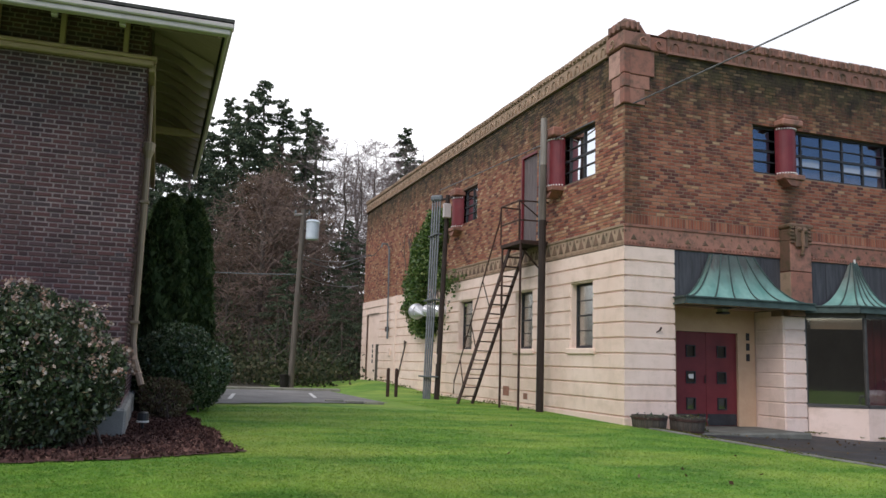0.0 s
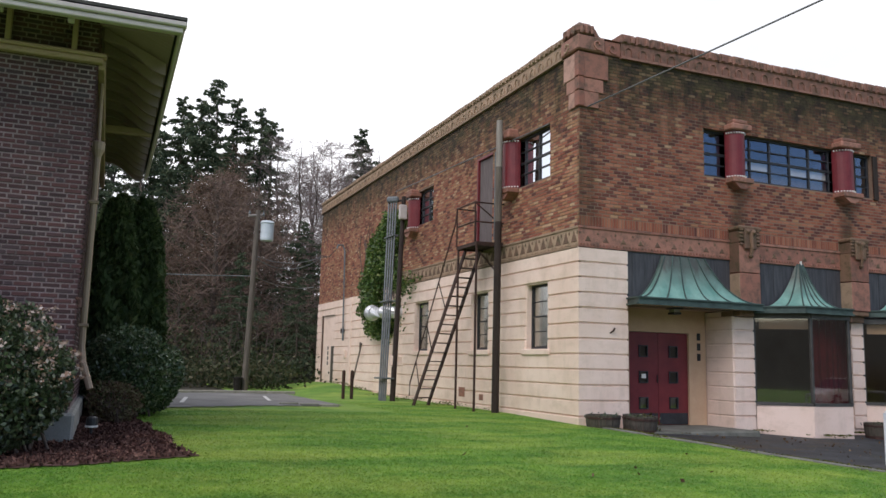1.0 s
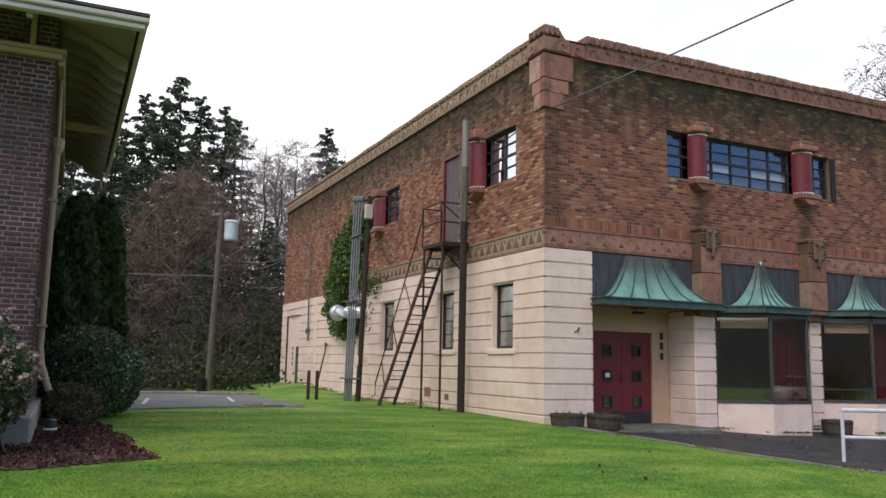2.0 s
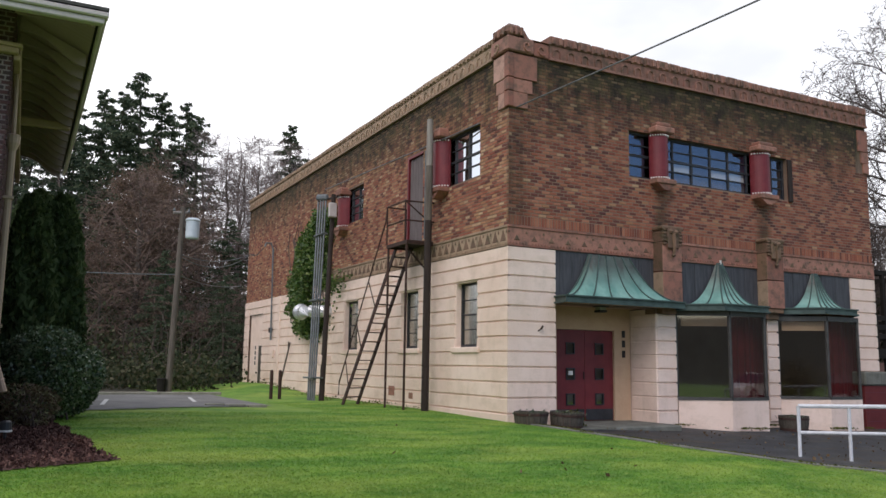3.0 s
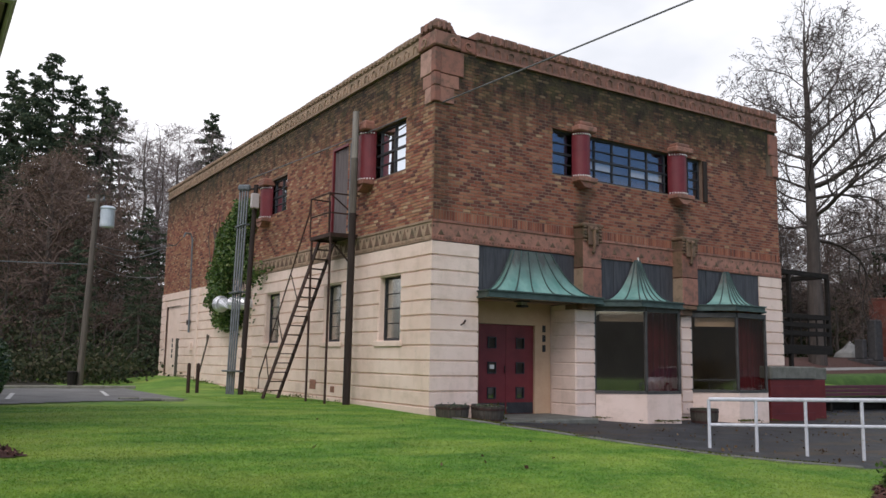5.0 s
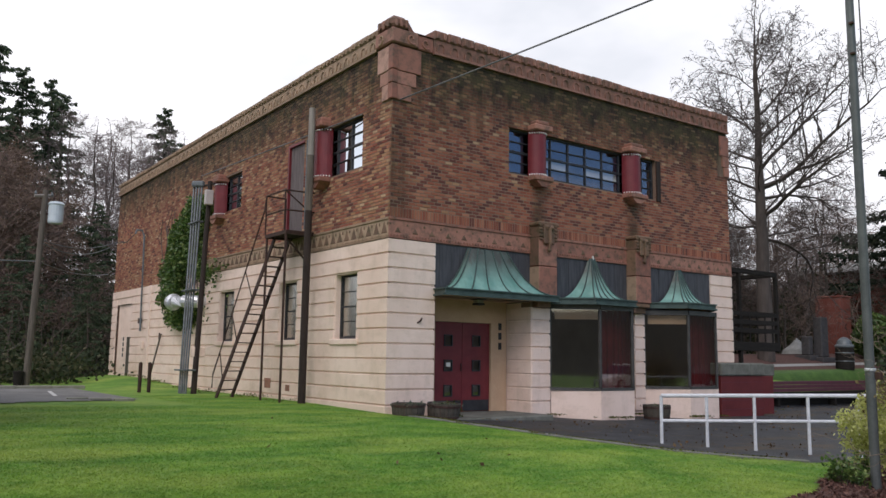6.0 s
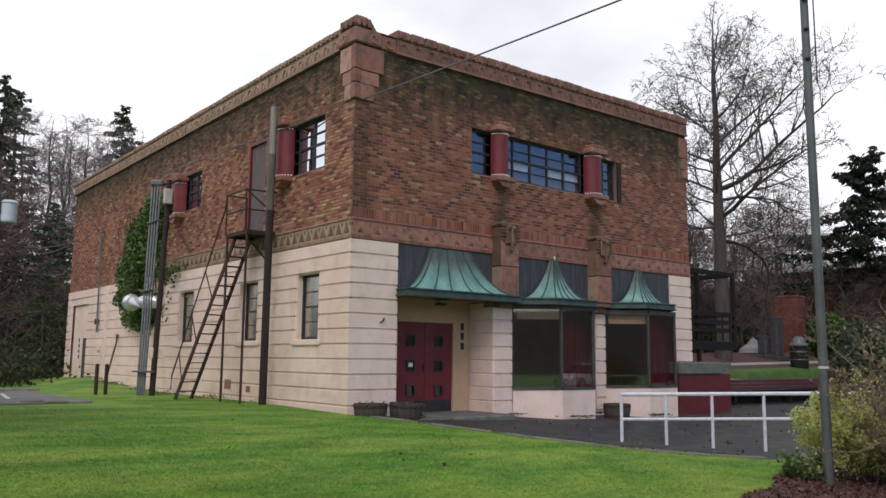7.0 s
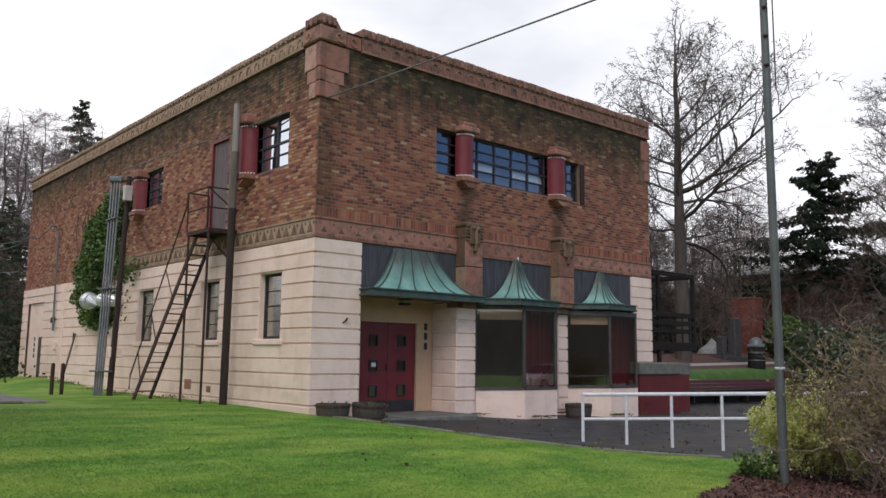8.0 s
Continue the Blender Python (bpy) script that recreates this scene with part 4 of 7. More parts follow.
def low_windows():
    for u0, u1, z0, z1 in LOW:
        w = metal_window(side, u0, u1, z0 + 0.08, z1, [u0, u1], 4, building, "steel_window", 0.15, M_DULLGLASS, 0.018)
        # Board added behind the glass to give the panes their grey tone.
        part("backing_board", boxed(side(u0 + 0.06, -0.26, z0 + 0.1), side(u1 - 0.06, -0.23, z1 - 0.1)), M_BOARD, w, "grey board added to tint the panes")
        for a, b, c, d in ((u0, u0 + 0.012, z0, z1), (u1 - 0.012, u1, z0, z1), (u0 + 0.0121, u1 - 0.0121, z1 - 0.012, z1)):
            part("reveal", boxed(side(a, -0.34, c), side(b, 0.002, d)), M_STUCCO, w)
        part("sill", boxed(side(u0 - 0.12, -0.2, z0 - 0.06), side(u1 + 0.12, 0.09, z0 + 0.075), 0.015), M_STUCCO, w, "worn stucco sill")


low_windows()


def shopfront():
    # dark panels above the shop windows, with upright seams
    for a, b in ((1.24, 4.14), (4.79, 7.71), (8.36, 11.41)):
        p = part("fascia_panel", boxed(front(a, -0.02, 2.43), front(b, 0.012, BELT - 0.004)), M_SLATE, building, "dark streaked metal panel")
        k = a + 0.12
        while k < b - 0.05:
            part("seam", boxed(front(k, 0.012, 2.45), front(k + 0.012, 0.024, BELT - 0.02)), M_SLATE, p)
            k += 0.58
    # deep terracotta piers over the pillars, mossy on their west flank
    for x0, x1 in ((4.155, 4.77), (7.73, 8.345)):
        c, d = (x0 + x1) / 2, 0.34
        bm = box(bmesh.new(), front(x0, -0.02, 2.58), front(x1, d, 3.3), 0.018)
        box(bm, front(x0, -0.02, 3.312), front(x1, d, 4.0), 0.018)
        b = part("pier_block", bm, M_TERRA, building, "smooth orange terracotta pier")
        for z0, z1 in ((2.6, 3.29), (3.322, 4.02)):
            part("pier_flank", boxed(front(x0 - 0.012, 0.0, z0), front(x0 - 0.001, d - 0.01, z1), 0.003), M_TERRA_ORN if z0 > 3 else M_TERRA_SIDE, b, "olive algae-stained flank")
        bm = box(bmesh.new(), front(x0 - 0.01, -0.02, 4.002), front(x1 + 0.01, d + 0.03, 4.3), 0.03)
        box(bm, front(x0 - 0.04, -0.02, 4.301), front(x1 + 0.04, d + 0.06, 4.42), 0.04)
        part("ornament", bm, M_TERRA_ORN, b, "mossy carved terracotta capital")
        # carved relief: a ribbed tablet with a hanging pendant
        part("tablet", boxed(front(c - 0.2, d + 0.03, 3.86), front(c + 0.16, d + 0.075, 4.34), 0.02), M_TERRA_ORN, b, "weathered carved tablet")
        part("pendant", tubed([front(c - 0.02, d + 0.08, 4.24), front(c - 0.02, d + 0.1, 3.9), front(c - 0.02, d + 0.05, 3.66)], 0.05, 7, 0.03), M_TERRA_ORN, b)
        for k in range(5):
            z = 3.95 + 0.085 * k
            for e in (-0.27, 0.23):
                part("rib", boxed(front(c + e - 0.05, d, z), front(c + e + 0.05, d + 0.055, z + 0.05), 0.01), M_TERRA_ORN, b)
        for k, (e, z, r) in enumerate(((-0.1, 4.27, 0.07), (0.06, 4.25, 0.08), (0.0, 4.1, 0.06), (-0.02, 3.7, 0.055))):
            part("leaf_relief", lathe([(0.01, -r), (r * 0.75, -r * 0.5), (r, 0.1 * r), (r * 0.55, r * 0.7), (0.01, r)], front(c + e, d + 0.06, z), 9), M_TERRA_ORN, b)
        part("corbel", box(boxed(front(x0 + 0.02, -0.02, 2.46), front(x1 - 0.02, d - 0.03, 2.575), 0.02), front(x0 + 0.08, -0.02, 2.3), front(x1 - 0.08, 0.2, 2.459), 0.02), M_TERRA_ORN, b)
    # entry recess
    part("entry_wall", wall(lambda u, d, z: (u, 0.89 - d, z), 1.235, 4.16, -0.5, 2.75, 0.1, [(1.87, 3.66, -0.5, 1.93)]), M_BEIGE, building, "beige plaster entry wall")
    part("entry_ceiling", boxed((1.24, -0.01, 2.44), (4.16, 0.88, 2.5)), M_BEIGE, building)
    part("entry_jamb", boxed((1.1, 0.05, -0.5), (1.235, 0.98, 2.43)), M_BEIGE, building)
    part("entry_slab", boxed((1.24, -0.85, -0.7), (4.15, 0.98, -0.262), 0.03), M_KERB, building, "worn concrete entry slab")
    frame_bm = bmesh.new()
    for a, b in (((1.87, 0.86, -0.26), (1.9, 1.0, 1.93)), ((3.63, 0.86, -0.26), (3.68, 1.0, 1.93)), ((1.87, 0.86, 1.9), (3.68, 1.0, 1.96))):
        box(frame_bm, a, b)
    door = part("entry_door", frame_bm, M_BEIGE, building, "double maroon entry door with small square panes")
    for a, b in ((1.905, 2.76), (2.77, 3.625)):
        cx = (a + b) / 2
        holes = [(cx - 0.13, cx + 0.13, z - 0.14, z + 0.14) for z in (1.45, 0.85, 0.25)]
        part("door_leaf", wall(lambda u, d, z: (u, 0.92 - d, z), a, b, -0.25, 1.89, 0.05, holes), M_MAROON, door, "maroon door leaf")
        part("kick_plate", boxed((a + 0.02, 0.912, -0.24), (b - 0.02, 0.919, 0.02)), M_FRAME, door)
        for h in holes:
            bm = bmesh.new()
            for q in ((h[0], h[1], h[2], h[2] + 0.025), (h[0], h[1], h[3] - 0.025, h[3]), (h[0], h[0] + 0.025, h[2] + 0.025, h[3] - 0.025), (h[1] - 0.025, h[1], h[2] + 0.025, h[3] - 0.025)):
                box(bm, (q[0], 0.895, q[2]), (q[1], 0.94, q[3]))
            part("pane_frame", bm, M_FRAME, door)
            p = raw("pane", [(h[0], 0.935, h[2]), (h[1], 0.935, h[2]), (h[1], 0.935, h[3]), (h[0], 0.935, h[3])], [(0, 1, 2, 3)], M_SHOPGLASS, door)
            p.visible_shadow = False
    part("notice", boxed((2.27, 0.9, 0.82), (2.4, 0.905, 0.92)), M_WHITEBIT, door, "small white paper notice")
    part("handle", boxed((2.71, 0.885, 0.72), (2.73, 0.915, 0.9), 0.006), M_FRAME, door)
    for z in (1.83, 1.59, 1.34):
        part("number_bar", boxed((3.89, 0.872, z - 0.085), (3.99, 0.889, z + 0.085), 0.005), M_FRAME, building, "dark plain bar")
    lamp = part("entry_lamp", box(box(bmesh.new(), (2.5, 0.0, 2.4), (2.78, 0.28, 2.438), 0.01), (2.53, 0.03, 2.28), (2.75, 0.25, 2.33), 0.01), M_FRAME, building, "dark square ceiling lantern")
    part("shade", boxed((2.55, 0.05, 2.331), (2.73, 0.23, 2.399), 0.01), M_LAMP, lamp)


shopfront()


def bay(x, parent, curtain):
    """An angled shop bay: apron, frame posts, sill, head and three panes."""
    plan = [(x[0], 0.0), (x[1], -0.8), (x[2], -0.8), (x[3], 0.0)]
    sill, head = 0.32, 2.34
    bm = bmesh.new()
    out = [(x[0] + 0.0, -0.02), (x[1] - 0.02, -0.84), (x[2] + 0.02, -0.84), (x[3], -0.02)]
    inner = [(x[0] + 0.1, 0.2), (x[1] + 0.05, -0.6), (x[2] - 0.05, -0.6), (x[3] - 0.1, 0.2)]
    for z0, z1, o, i in ((-0.8, sill - 0.05, out, inner),):
        lo, hi = [bm.verts.new((*p, z0)) for p in o], [bm.verts.new((*p, z1)) for p in o]
        li, ii = [bm.verts.new((*p, z0)) for p in i], [bm.verts.new((*p, z1)) for p in i]
        for k in range(3):
            bm.faces.new((lo[k], lo[k + 1], hi[k + 1], hi[k]))
            bm.faces.new((li[k], li[k + 1], ii[k + 1], ii[k]))
            bm.faces.new((hi[k], hi[k + 1], ii[k + 1], ii[k]))
    b = part("shop_bay", bm, M_STUCCO, parent, "cream bay with angled dark shop panes")

    def beam(p, q, z0, z1, t):
        d = Vector((q[0] - p[0], q[1] - p[1], 0)).normalized()
        n = Vector((d.y, -d.x, 0)) * t
        m = bmesh.new()
        v = [m.verts.new(Vector((*c, z)) + s * n) for z in (z0, z1) for c in (p, q) for s in (-1, 1)]
        for f in ((0, 1, 3, 2), (4, 5, 7, 6), (0, 1, 5, 4), (2, 3, 7, 6), (0, 2, 6, 4), (1, 3, 7, 5)):
            m.faces.new([v[i] for i in f])
        return m
    for p, q in zip(plan, plan[1:]):
        part("bay_sill", beam(p, q, sill - 0.05, sill + 0.02, 0.05), M_GREYFRAME, b)
        part("bay_head", beam(p, q, head - 0.05, head + 0.07, 0.05), M_GREYFRAME, b)
        g = raw("pane", [(*p, sill + 0.02), (*q, sill + 0.02), (*q, head - 0.05), (*p, head - 0.05)], [(0, 1, 2, 3)], M_SHOPGLASS, b)
        g.visible_shadow = False
    for i, p in enumerate(plan):
        t = 0.03 if i in (0, 3) else 0.036
        part("bay_post", boxed((p[0] - t, p[1] - t, sill + 0.021), (p[0] + t, p[1] + t, head - 0.051), 0.01), M_GREYFRAME, b)
    bm = bmesh.new()
    bm.faces.new([bm.verts.new((*p, sill - 0.06)) for p in (*((q[0], q[1] + 0.01) for q in plan), (x[3], 1.4), (x[0], 1.4))])
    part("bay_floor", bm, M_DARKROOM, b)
    part("bay_pelmet", beam((x[0] + 0.16, 0.0), (x[1] + 0.08, -0.7), 2.04, 2.28, 0.012), M_BEIGE, b, "beige pelmet board")
    # Maroon cloth added so that the front pane looks maroon.
    if curtain:
        bm = bmesh.new()
        n = 28
        a, c = x[1] + 0.22, x[3] + 0.2
        lo = [bm.verts.new((a + (c - a) * i / n, -0.62 + 0.75 * (i / n) ** 2 + 0.025 * math.sin(i * 1.9), sill - 0.05)) for i in range(n + 1)]
        hi = [bm.verts.new((v.co.x, v.co.y, 2.36)) for v in lo]
        for i in range(n):
            bm.faces.new((lo[i], lo[i + 1], hi[i + 1], hi[i]))
        part("curtain", bm, M_CURTAIN, b, "maroon cloth added behind the panes")
    return b


bay((4.84, 5.78, 6.97, 7.93), building, True)
bay((8.41, 9.3, 10.52, 11.4), building, True)


def canopy(top, eave, zt, ze, parent, label, seams, bell=2.8):
    """A bell-curved copper roof between two outlines, with standing seams and an edge."""
    bm = bmesh.new()
    rows = 12

    def at(k, f, lift=0.0):
        s = k / rows
        z = zt - (zt - ze) * (1 - (1 - s) ** bell)
        n = len(top) - 1
        i = min(int(f * n), n - 1)
        g = f * n - i
        tx = [top[i][j] + (top[i + 1][j] - top[i][j]) * g for j in (0, 1)]
        ex = [eave[i][j] + (eave[i + 1][j] - eave[i][j]) * g for j in (0, 1)]
        return Vector((tx[0] + (ex[0] - tx[0]) * s, tx[1] + (ex[1] - tx[1]) * s, z + lift))
    cols = 6 * (len(top) - 1)
    grid = [[bm.verts.new(at(k, c / cols)) for c in range(cols + 1)] for k in range(rows + 1)]
    for k in range(rows):
        for c in range(cols):
            bm.faces.new((grid[k][c], grid[k][c + 1], grid[k + 1][c + 1], grid[k + 1][c]))
    bmesh.ops.remove_doubles(bm, verts=bm.verts, dist=0.0005)
    roof = part("copper_canopy", bm, M_COPPER, parent, label)
    for p in roof.data.polygons:
        p.use_smooth = True
    for f in seams:
        part("seam", tubed([at(k, f, 0.012) for k in range(rows + 1)], 0.018, 6), M_COPPER_EDGE, roof)
    bm = bmesh.new()
    for (p, q) in zip(eave, eave[1:]):
        d = Vector((q[0] - p[0], q[1] - p[1], 0))
        v = [bm.verts.new(c) for c in ((*p, ze - 0.12), (*q, ze - 0.12), (*q, ze + 0.025), (*p, ze + 0.025))]
        bm.faces.new(v)
        n = Vector((d.y, -d.x, 0)).normalized() * 0.04
        for z0, z1 in ((ze + 0.0, ze + 0.03), (ze - 0.14, ze - 0.1)):
            w = [bm.verts.new(Vector((*c, z)) + s * n) for z in (z0, z1) for c in (p, q) for s in (-0.3, 1)]
            for g in ((0, 1, 3, 2), (4, 5, 7, 6), (0, 1, 5, 4), (2, 3, 7, 6), (0, 2, 6, 4), (1, 3, 7, 5)):
                bm.faces.new([w[i] for i in g])
    part("canopy_edge", bm, M_COPPER_EDGE, roof, "dark copper edge")
    bm = bmesh.new()
    bm.faces.new([bm.verts.new((*p, ze - 0.115)) for p in eave])
    bm.faces.new([bm.verts.new((*p, ze - 0.095)) for p in eave])
    part("canopy_soffit", bm, M_BEIGE, roof)
    return roof


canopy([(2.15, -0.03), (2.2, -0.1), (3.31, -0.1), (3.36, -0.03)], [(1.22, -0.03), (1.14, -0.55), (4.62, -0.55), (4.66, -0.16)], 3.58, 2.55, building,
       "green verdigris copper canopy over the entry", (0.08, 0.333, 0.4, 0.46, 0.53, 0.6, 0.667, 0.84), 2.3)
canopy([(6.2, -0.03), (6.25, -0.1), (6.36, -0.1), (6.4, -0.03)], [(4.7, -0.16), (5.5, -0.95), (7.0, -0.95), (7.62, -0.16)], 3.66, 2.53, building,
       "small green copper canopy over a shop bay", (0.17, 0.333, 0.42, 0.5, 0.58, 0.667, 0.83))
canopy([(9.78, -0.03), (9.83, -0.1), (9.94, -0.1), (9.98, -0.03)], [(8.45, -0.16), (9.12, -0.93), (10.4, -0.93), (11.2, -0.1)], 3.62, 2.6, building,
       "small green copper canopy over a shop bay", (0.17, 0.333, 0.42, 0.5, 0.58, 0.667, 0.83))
part("finial", tubed([(6.3, -0.1, 3.6), (6.3, -0.1, 3.74)], 0.025, 8), M_WHITEBIT, building, "small white finial")


def rear_bits():
    a, b, c, d = REAR_DOOR
    p = part("rear_door", boxed(side(a, -0.14, c), side(b, -0.08, d), 0.01), M_STUCCO, building, "tall cream boarded rear opening")
    part("inner_panel", boxed(side(a + 0.05, -0.08, c), side(a + 0.75, -0.05, 1.7), 0.01), M_BARREL, p)
    for k in range(4):
        part("lettering_bar", boxed(side(20.35, -0.08, 1.55 - 0.22 * k), side(20.5, -0.07, 1.7 - 0.22 * k)), M_FRAME, p, "dark unreadable mark")
    part("wall_vent", boxed(side(15.3, 0.0, 1.55), side(15.45, 0.05, 1.8), 0.01), M_IRON, building)
    part("wall_box", boxed(side(17.6, 0.03, 2.2), side(17.9, 0.12, 2.4), 0.01), M_IRON, building)
    part("wall_box", boxed(side(17.2, 0.03, 1.2), side(17.5, 0.12, 1.5), 0.01), M_STUCCO, building)
    part("brick_patch", boxed(side(5.7, 0.03, 0.16), side(6.1, 0.045, 0.42)), M_TERRA, building, "exposed brick patch low on the wall")
    part("foundation_vent", boxed(side(4.55, 0.03, 0.12), side(4.8, 0.045, 0.28)), M_TERRA, building)
    part("wall_spout", tubed([(0.76, -0.03, 1.79), (0.8, -0.1, 1.83), (0.83, -0.12, 1.9)], 0.022, 7), M_IRON, building, "small rusty pipe stub")


rear_bits()


# ---- plants: helpers ----
def leaves_mesh(name, centres, size, rng, material, parent, long=1.7, droop=0.0, kind="", facing=None):
    """Many small pointed leaves as one mesh of folded quads."""
    n = len(centres)
    c = np.asarray(centres, float)
    a = rng.normal(size=(n, 3))
    if facing is not None:
        a = a * 0.55 + np.asarray(facing)
    a[:, 2] -= droop
    a /= np.linalg.norm(a, axis=1)[:, None] + 1e-9
    b = np.cross(a, rng.normal(size=(n, 3)))
    b /= np.linalg.norm(b, axis=1)[:, None] + 1e-9
    s = (size * (0.6 + 0.8 * rng.random(n)))[:, None]
    verts = np.stack([c - a * s * long / 2, c + b * s * 0.5, c + a * s * long / 2, c - b * s * 0.5], 1).reshape(-1, 3)
    me = bpy.data.meshes.new(name)
    me.vertices.add(4 * n)
    me.vertices.foreach_set("co", verts.ravel())
    me.loops.add(4 * n)
    me.loops.foreach_set("vertex_index", np.arange(4 * n))
    me.polygons.add(n)
    me.polygons.foreach_set("loop_start", np.arange(0, 4 * n, 4))
    me.materials.append(material)
    me.update(calc_edges=True)
    me.validate()
    ob = new(name, me)
    ob.parent = parent
    return tagged(ob, kind=kind) if kind else ob


def sticks_mesh(name, sticks, material, parent, sides=3, fine=0.0):
    """Tapered twigs (start, end, radius, radius) joined into one mesh; those under the fine radius are flat slivers."""
    slivers = [q for q in sticks if q[2] < fine]
    sticks = [q for q in sticks if q[2] >= fine] if slivers else sticks
    n = len(sticks)
    p0 = np.array([q[0] for q in sticks], float)
    p1 = np.array([q[1] for q in sticks], float)
    r0 = np.array([q[2] for q in sticks])[:, None]
    r1 = np.array([q[3] for q in sticks])[:, None]
    w = p1 - p0
    w /= np.linalg.norm(w, axis=1)[:, None] + 1e-9
    ref = np.where(np.abs(w[:, 2:3]) < 0.9, np.array([[0, 0, 1.0]]), np.array([[1.0, 0, 0]]))
    u = np.cross(w, ref)
    u /= np.linalg.norm(u, axis=1)[:, None] + 1e-9
    v = np.cross(w, u)
    lo, hi = [], []
    for k in range(sides):
        a = math.tau * k / sides
        d = math.cos(a) * u + math.sin(a) * v
        lo.append(p0 + d * r0)
        hi.append(p1 + d * r1)
    verts = np.stack(lo + hi, 1).reshape(-1, 3)
    base = np.arange(n)[:, None] * 2 * sides
    quads = np.concatenate([base + np.array([[k, (k + 1) % sides, sides + (k + 1) % sides, sides + k]]) for k in range(sides)], 1).reshape(-1)
    if slivers:
        a = np.array([q[0] for q in slivers], float)
        b = np.array([q[1] for q in slivers], float)
        w = b - a
        s = np.cross(w, np.random.default_rng(9).normal(size=w.shape))
        s /= np.linalg.norm(s, axis=1)[:, None] + 1e-9
        ra = 1.2 * np.array([q[2] for q in slivers])[:, None]
        rb = 1.2 * np.array([q[3] for q in slivers])[:, None]
        flat = np.stack([a - s * ra, a + s * ra, b + s * rb, b - s * rb], 1).reshape(-1, 3)
        quads = np.concatenate([quads, len(verts) + np.arange(len(flat))])
        verts = np.concatenate([verts, flat])
    me = bpy.data.meshes.new(name)
    me.vertices.add(len(verts))
    me.vertices.foreach_set("co", verts.ravel())
    me.loops.add(len(quads))
    me.loops.foreach_set("vertex_index", quads)
    me.polygons.add(len(quads) // 4)
    me.polygons.foreach_set("loop_start", np.arange(0, len(quads), 4))
    me.materials.append(material)
    me.update(calc_edges=True)
    ob = new(name, me)
    ob.parent = parent
    return ob


def grow(sticks, p, d, length, r, level, rng, spread=0.6, droop=0.0, split=3, steps=4, up=0.12, least=0.009):
    """A branch that bends on its way and sends out smaller ones."""
    p, d = Vector(p), Vector(d).normalized()
    step = length / steps
    for i in range(steps):
        bend = Vector((rng.gauss(0, 0.16), rng.gauss(0, 0.16), rng.gauss(0, 0.1) + (up if level > 1 else -droop)))
        d = (d + bend).normalized()
        q = p + d * step
        ra, rb = r * (1 - 0.55 * i / steps), r * (1 - 0.55 * (i + 1) / steps)
        sticks.append((tuple(p), tuple(q), ra, rb))
        p = q
        if level > 0 and (i > 0 or level < 3):
            for k in range(split if i == steps - 1 else max(1, split - 1)):
                side_way = Vector((rng.gauss(0, 1), rng.gauss(0, 1), rng.gauss(0, 0.45))).normalized()
                grow(sticks, p, d * (1 - spread) + side_way * spread, length * rng.uniform(0.42, 0.68), max(rb * 0.55, least), level - 1, rng, spread, droop, split, max(2, steps - 1), up, least)


def bare_tree(name, label, height, radius, rng, material, twig, at, levels=4, limbs=16, droop=0.14, reach=0.42, start=0.22, split=2, lift=0.1, rise=0.25):
    """A leafless broad tree: one tapering trunk with limbs and fine twigs."""
    tree = thing(name, label, "tree")
    z0 = ground_height(at[0], at[1]) - 0.1
    trunk = [(rng.gauss(0, 0.012) * height * (i / 9), rng.gauss(0, 0.012) * height * (i / 9), height * 0.93 * i / 9) for i in range(10)]
    part("trunk", tubed(trunk, radius, 12, radius * 0.08), material, tree)
    sticks = []
    for k in range(limbs):
        f = start + (0.97 - start) * (k + rng.random() * 0.6) / limbs
        j = min(int(f * 9), 8)
        g = f * 9 - j
        p = Vector(trunk[j]).lerp(Vector(trunk[j + 1]), g)
        a = k * 2.4 + rng.gauss(0, 0.3)
        tilt = rise + 0.75 * f
        d = Vector((math.cos(a), math.sin(a), tilt * 0.75))
        ln = height * reach * (1.08 - 0.72 * abs(f - 0.36) / 0.64) * rng.uniform(0.75, 1.1)
        grow(sticks, p, d, ln * 0.62, radius * 0.42 * (1.1 - 0.85 * f), levels - 1, rng, 0.55, droop, split, 4, lift, 0.0095)
    sticks_mesh("crown", sticks, twig, tree, 3, 0.03)
    tree.location = (at[0], at[1], z0)
    return tree


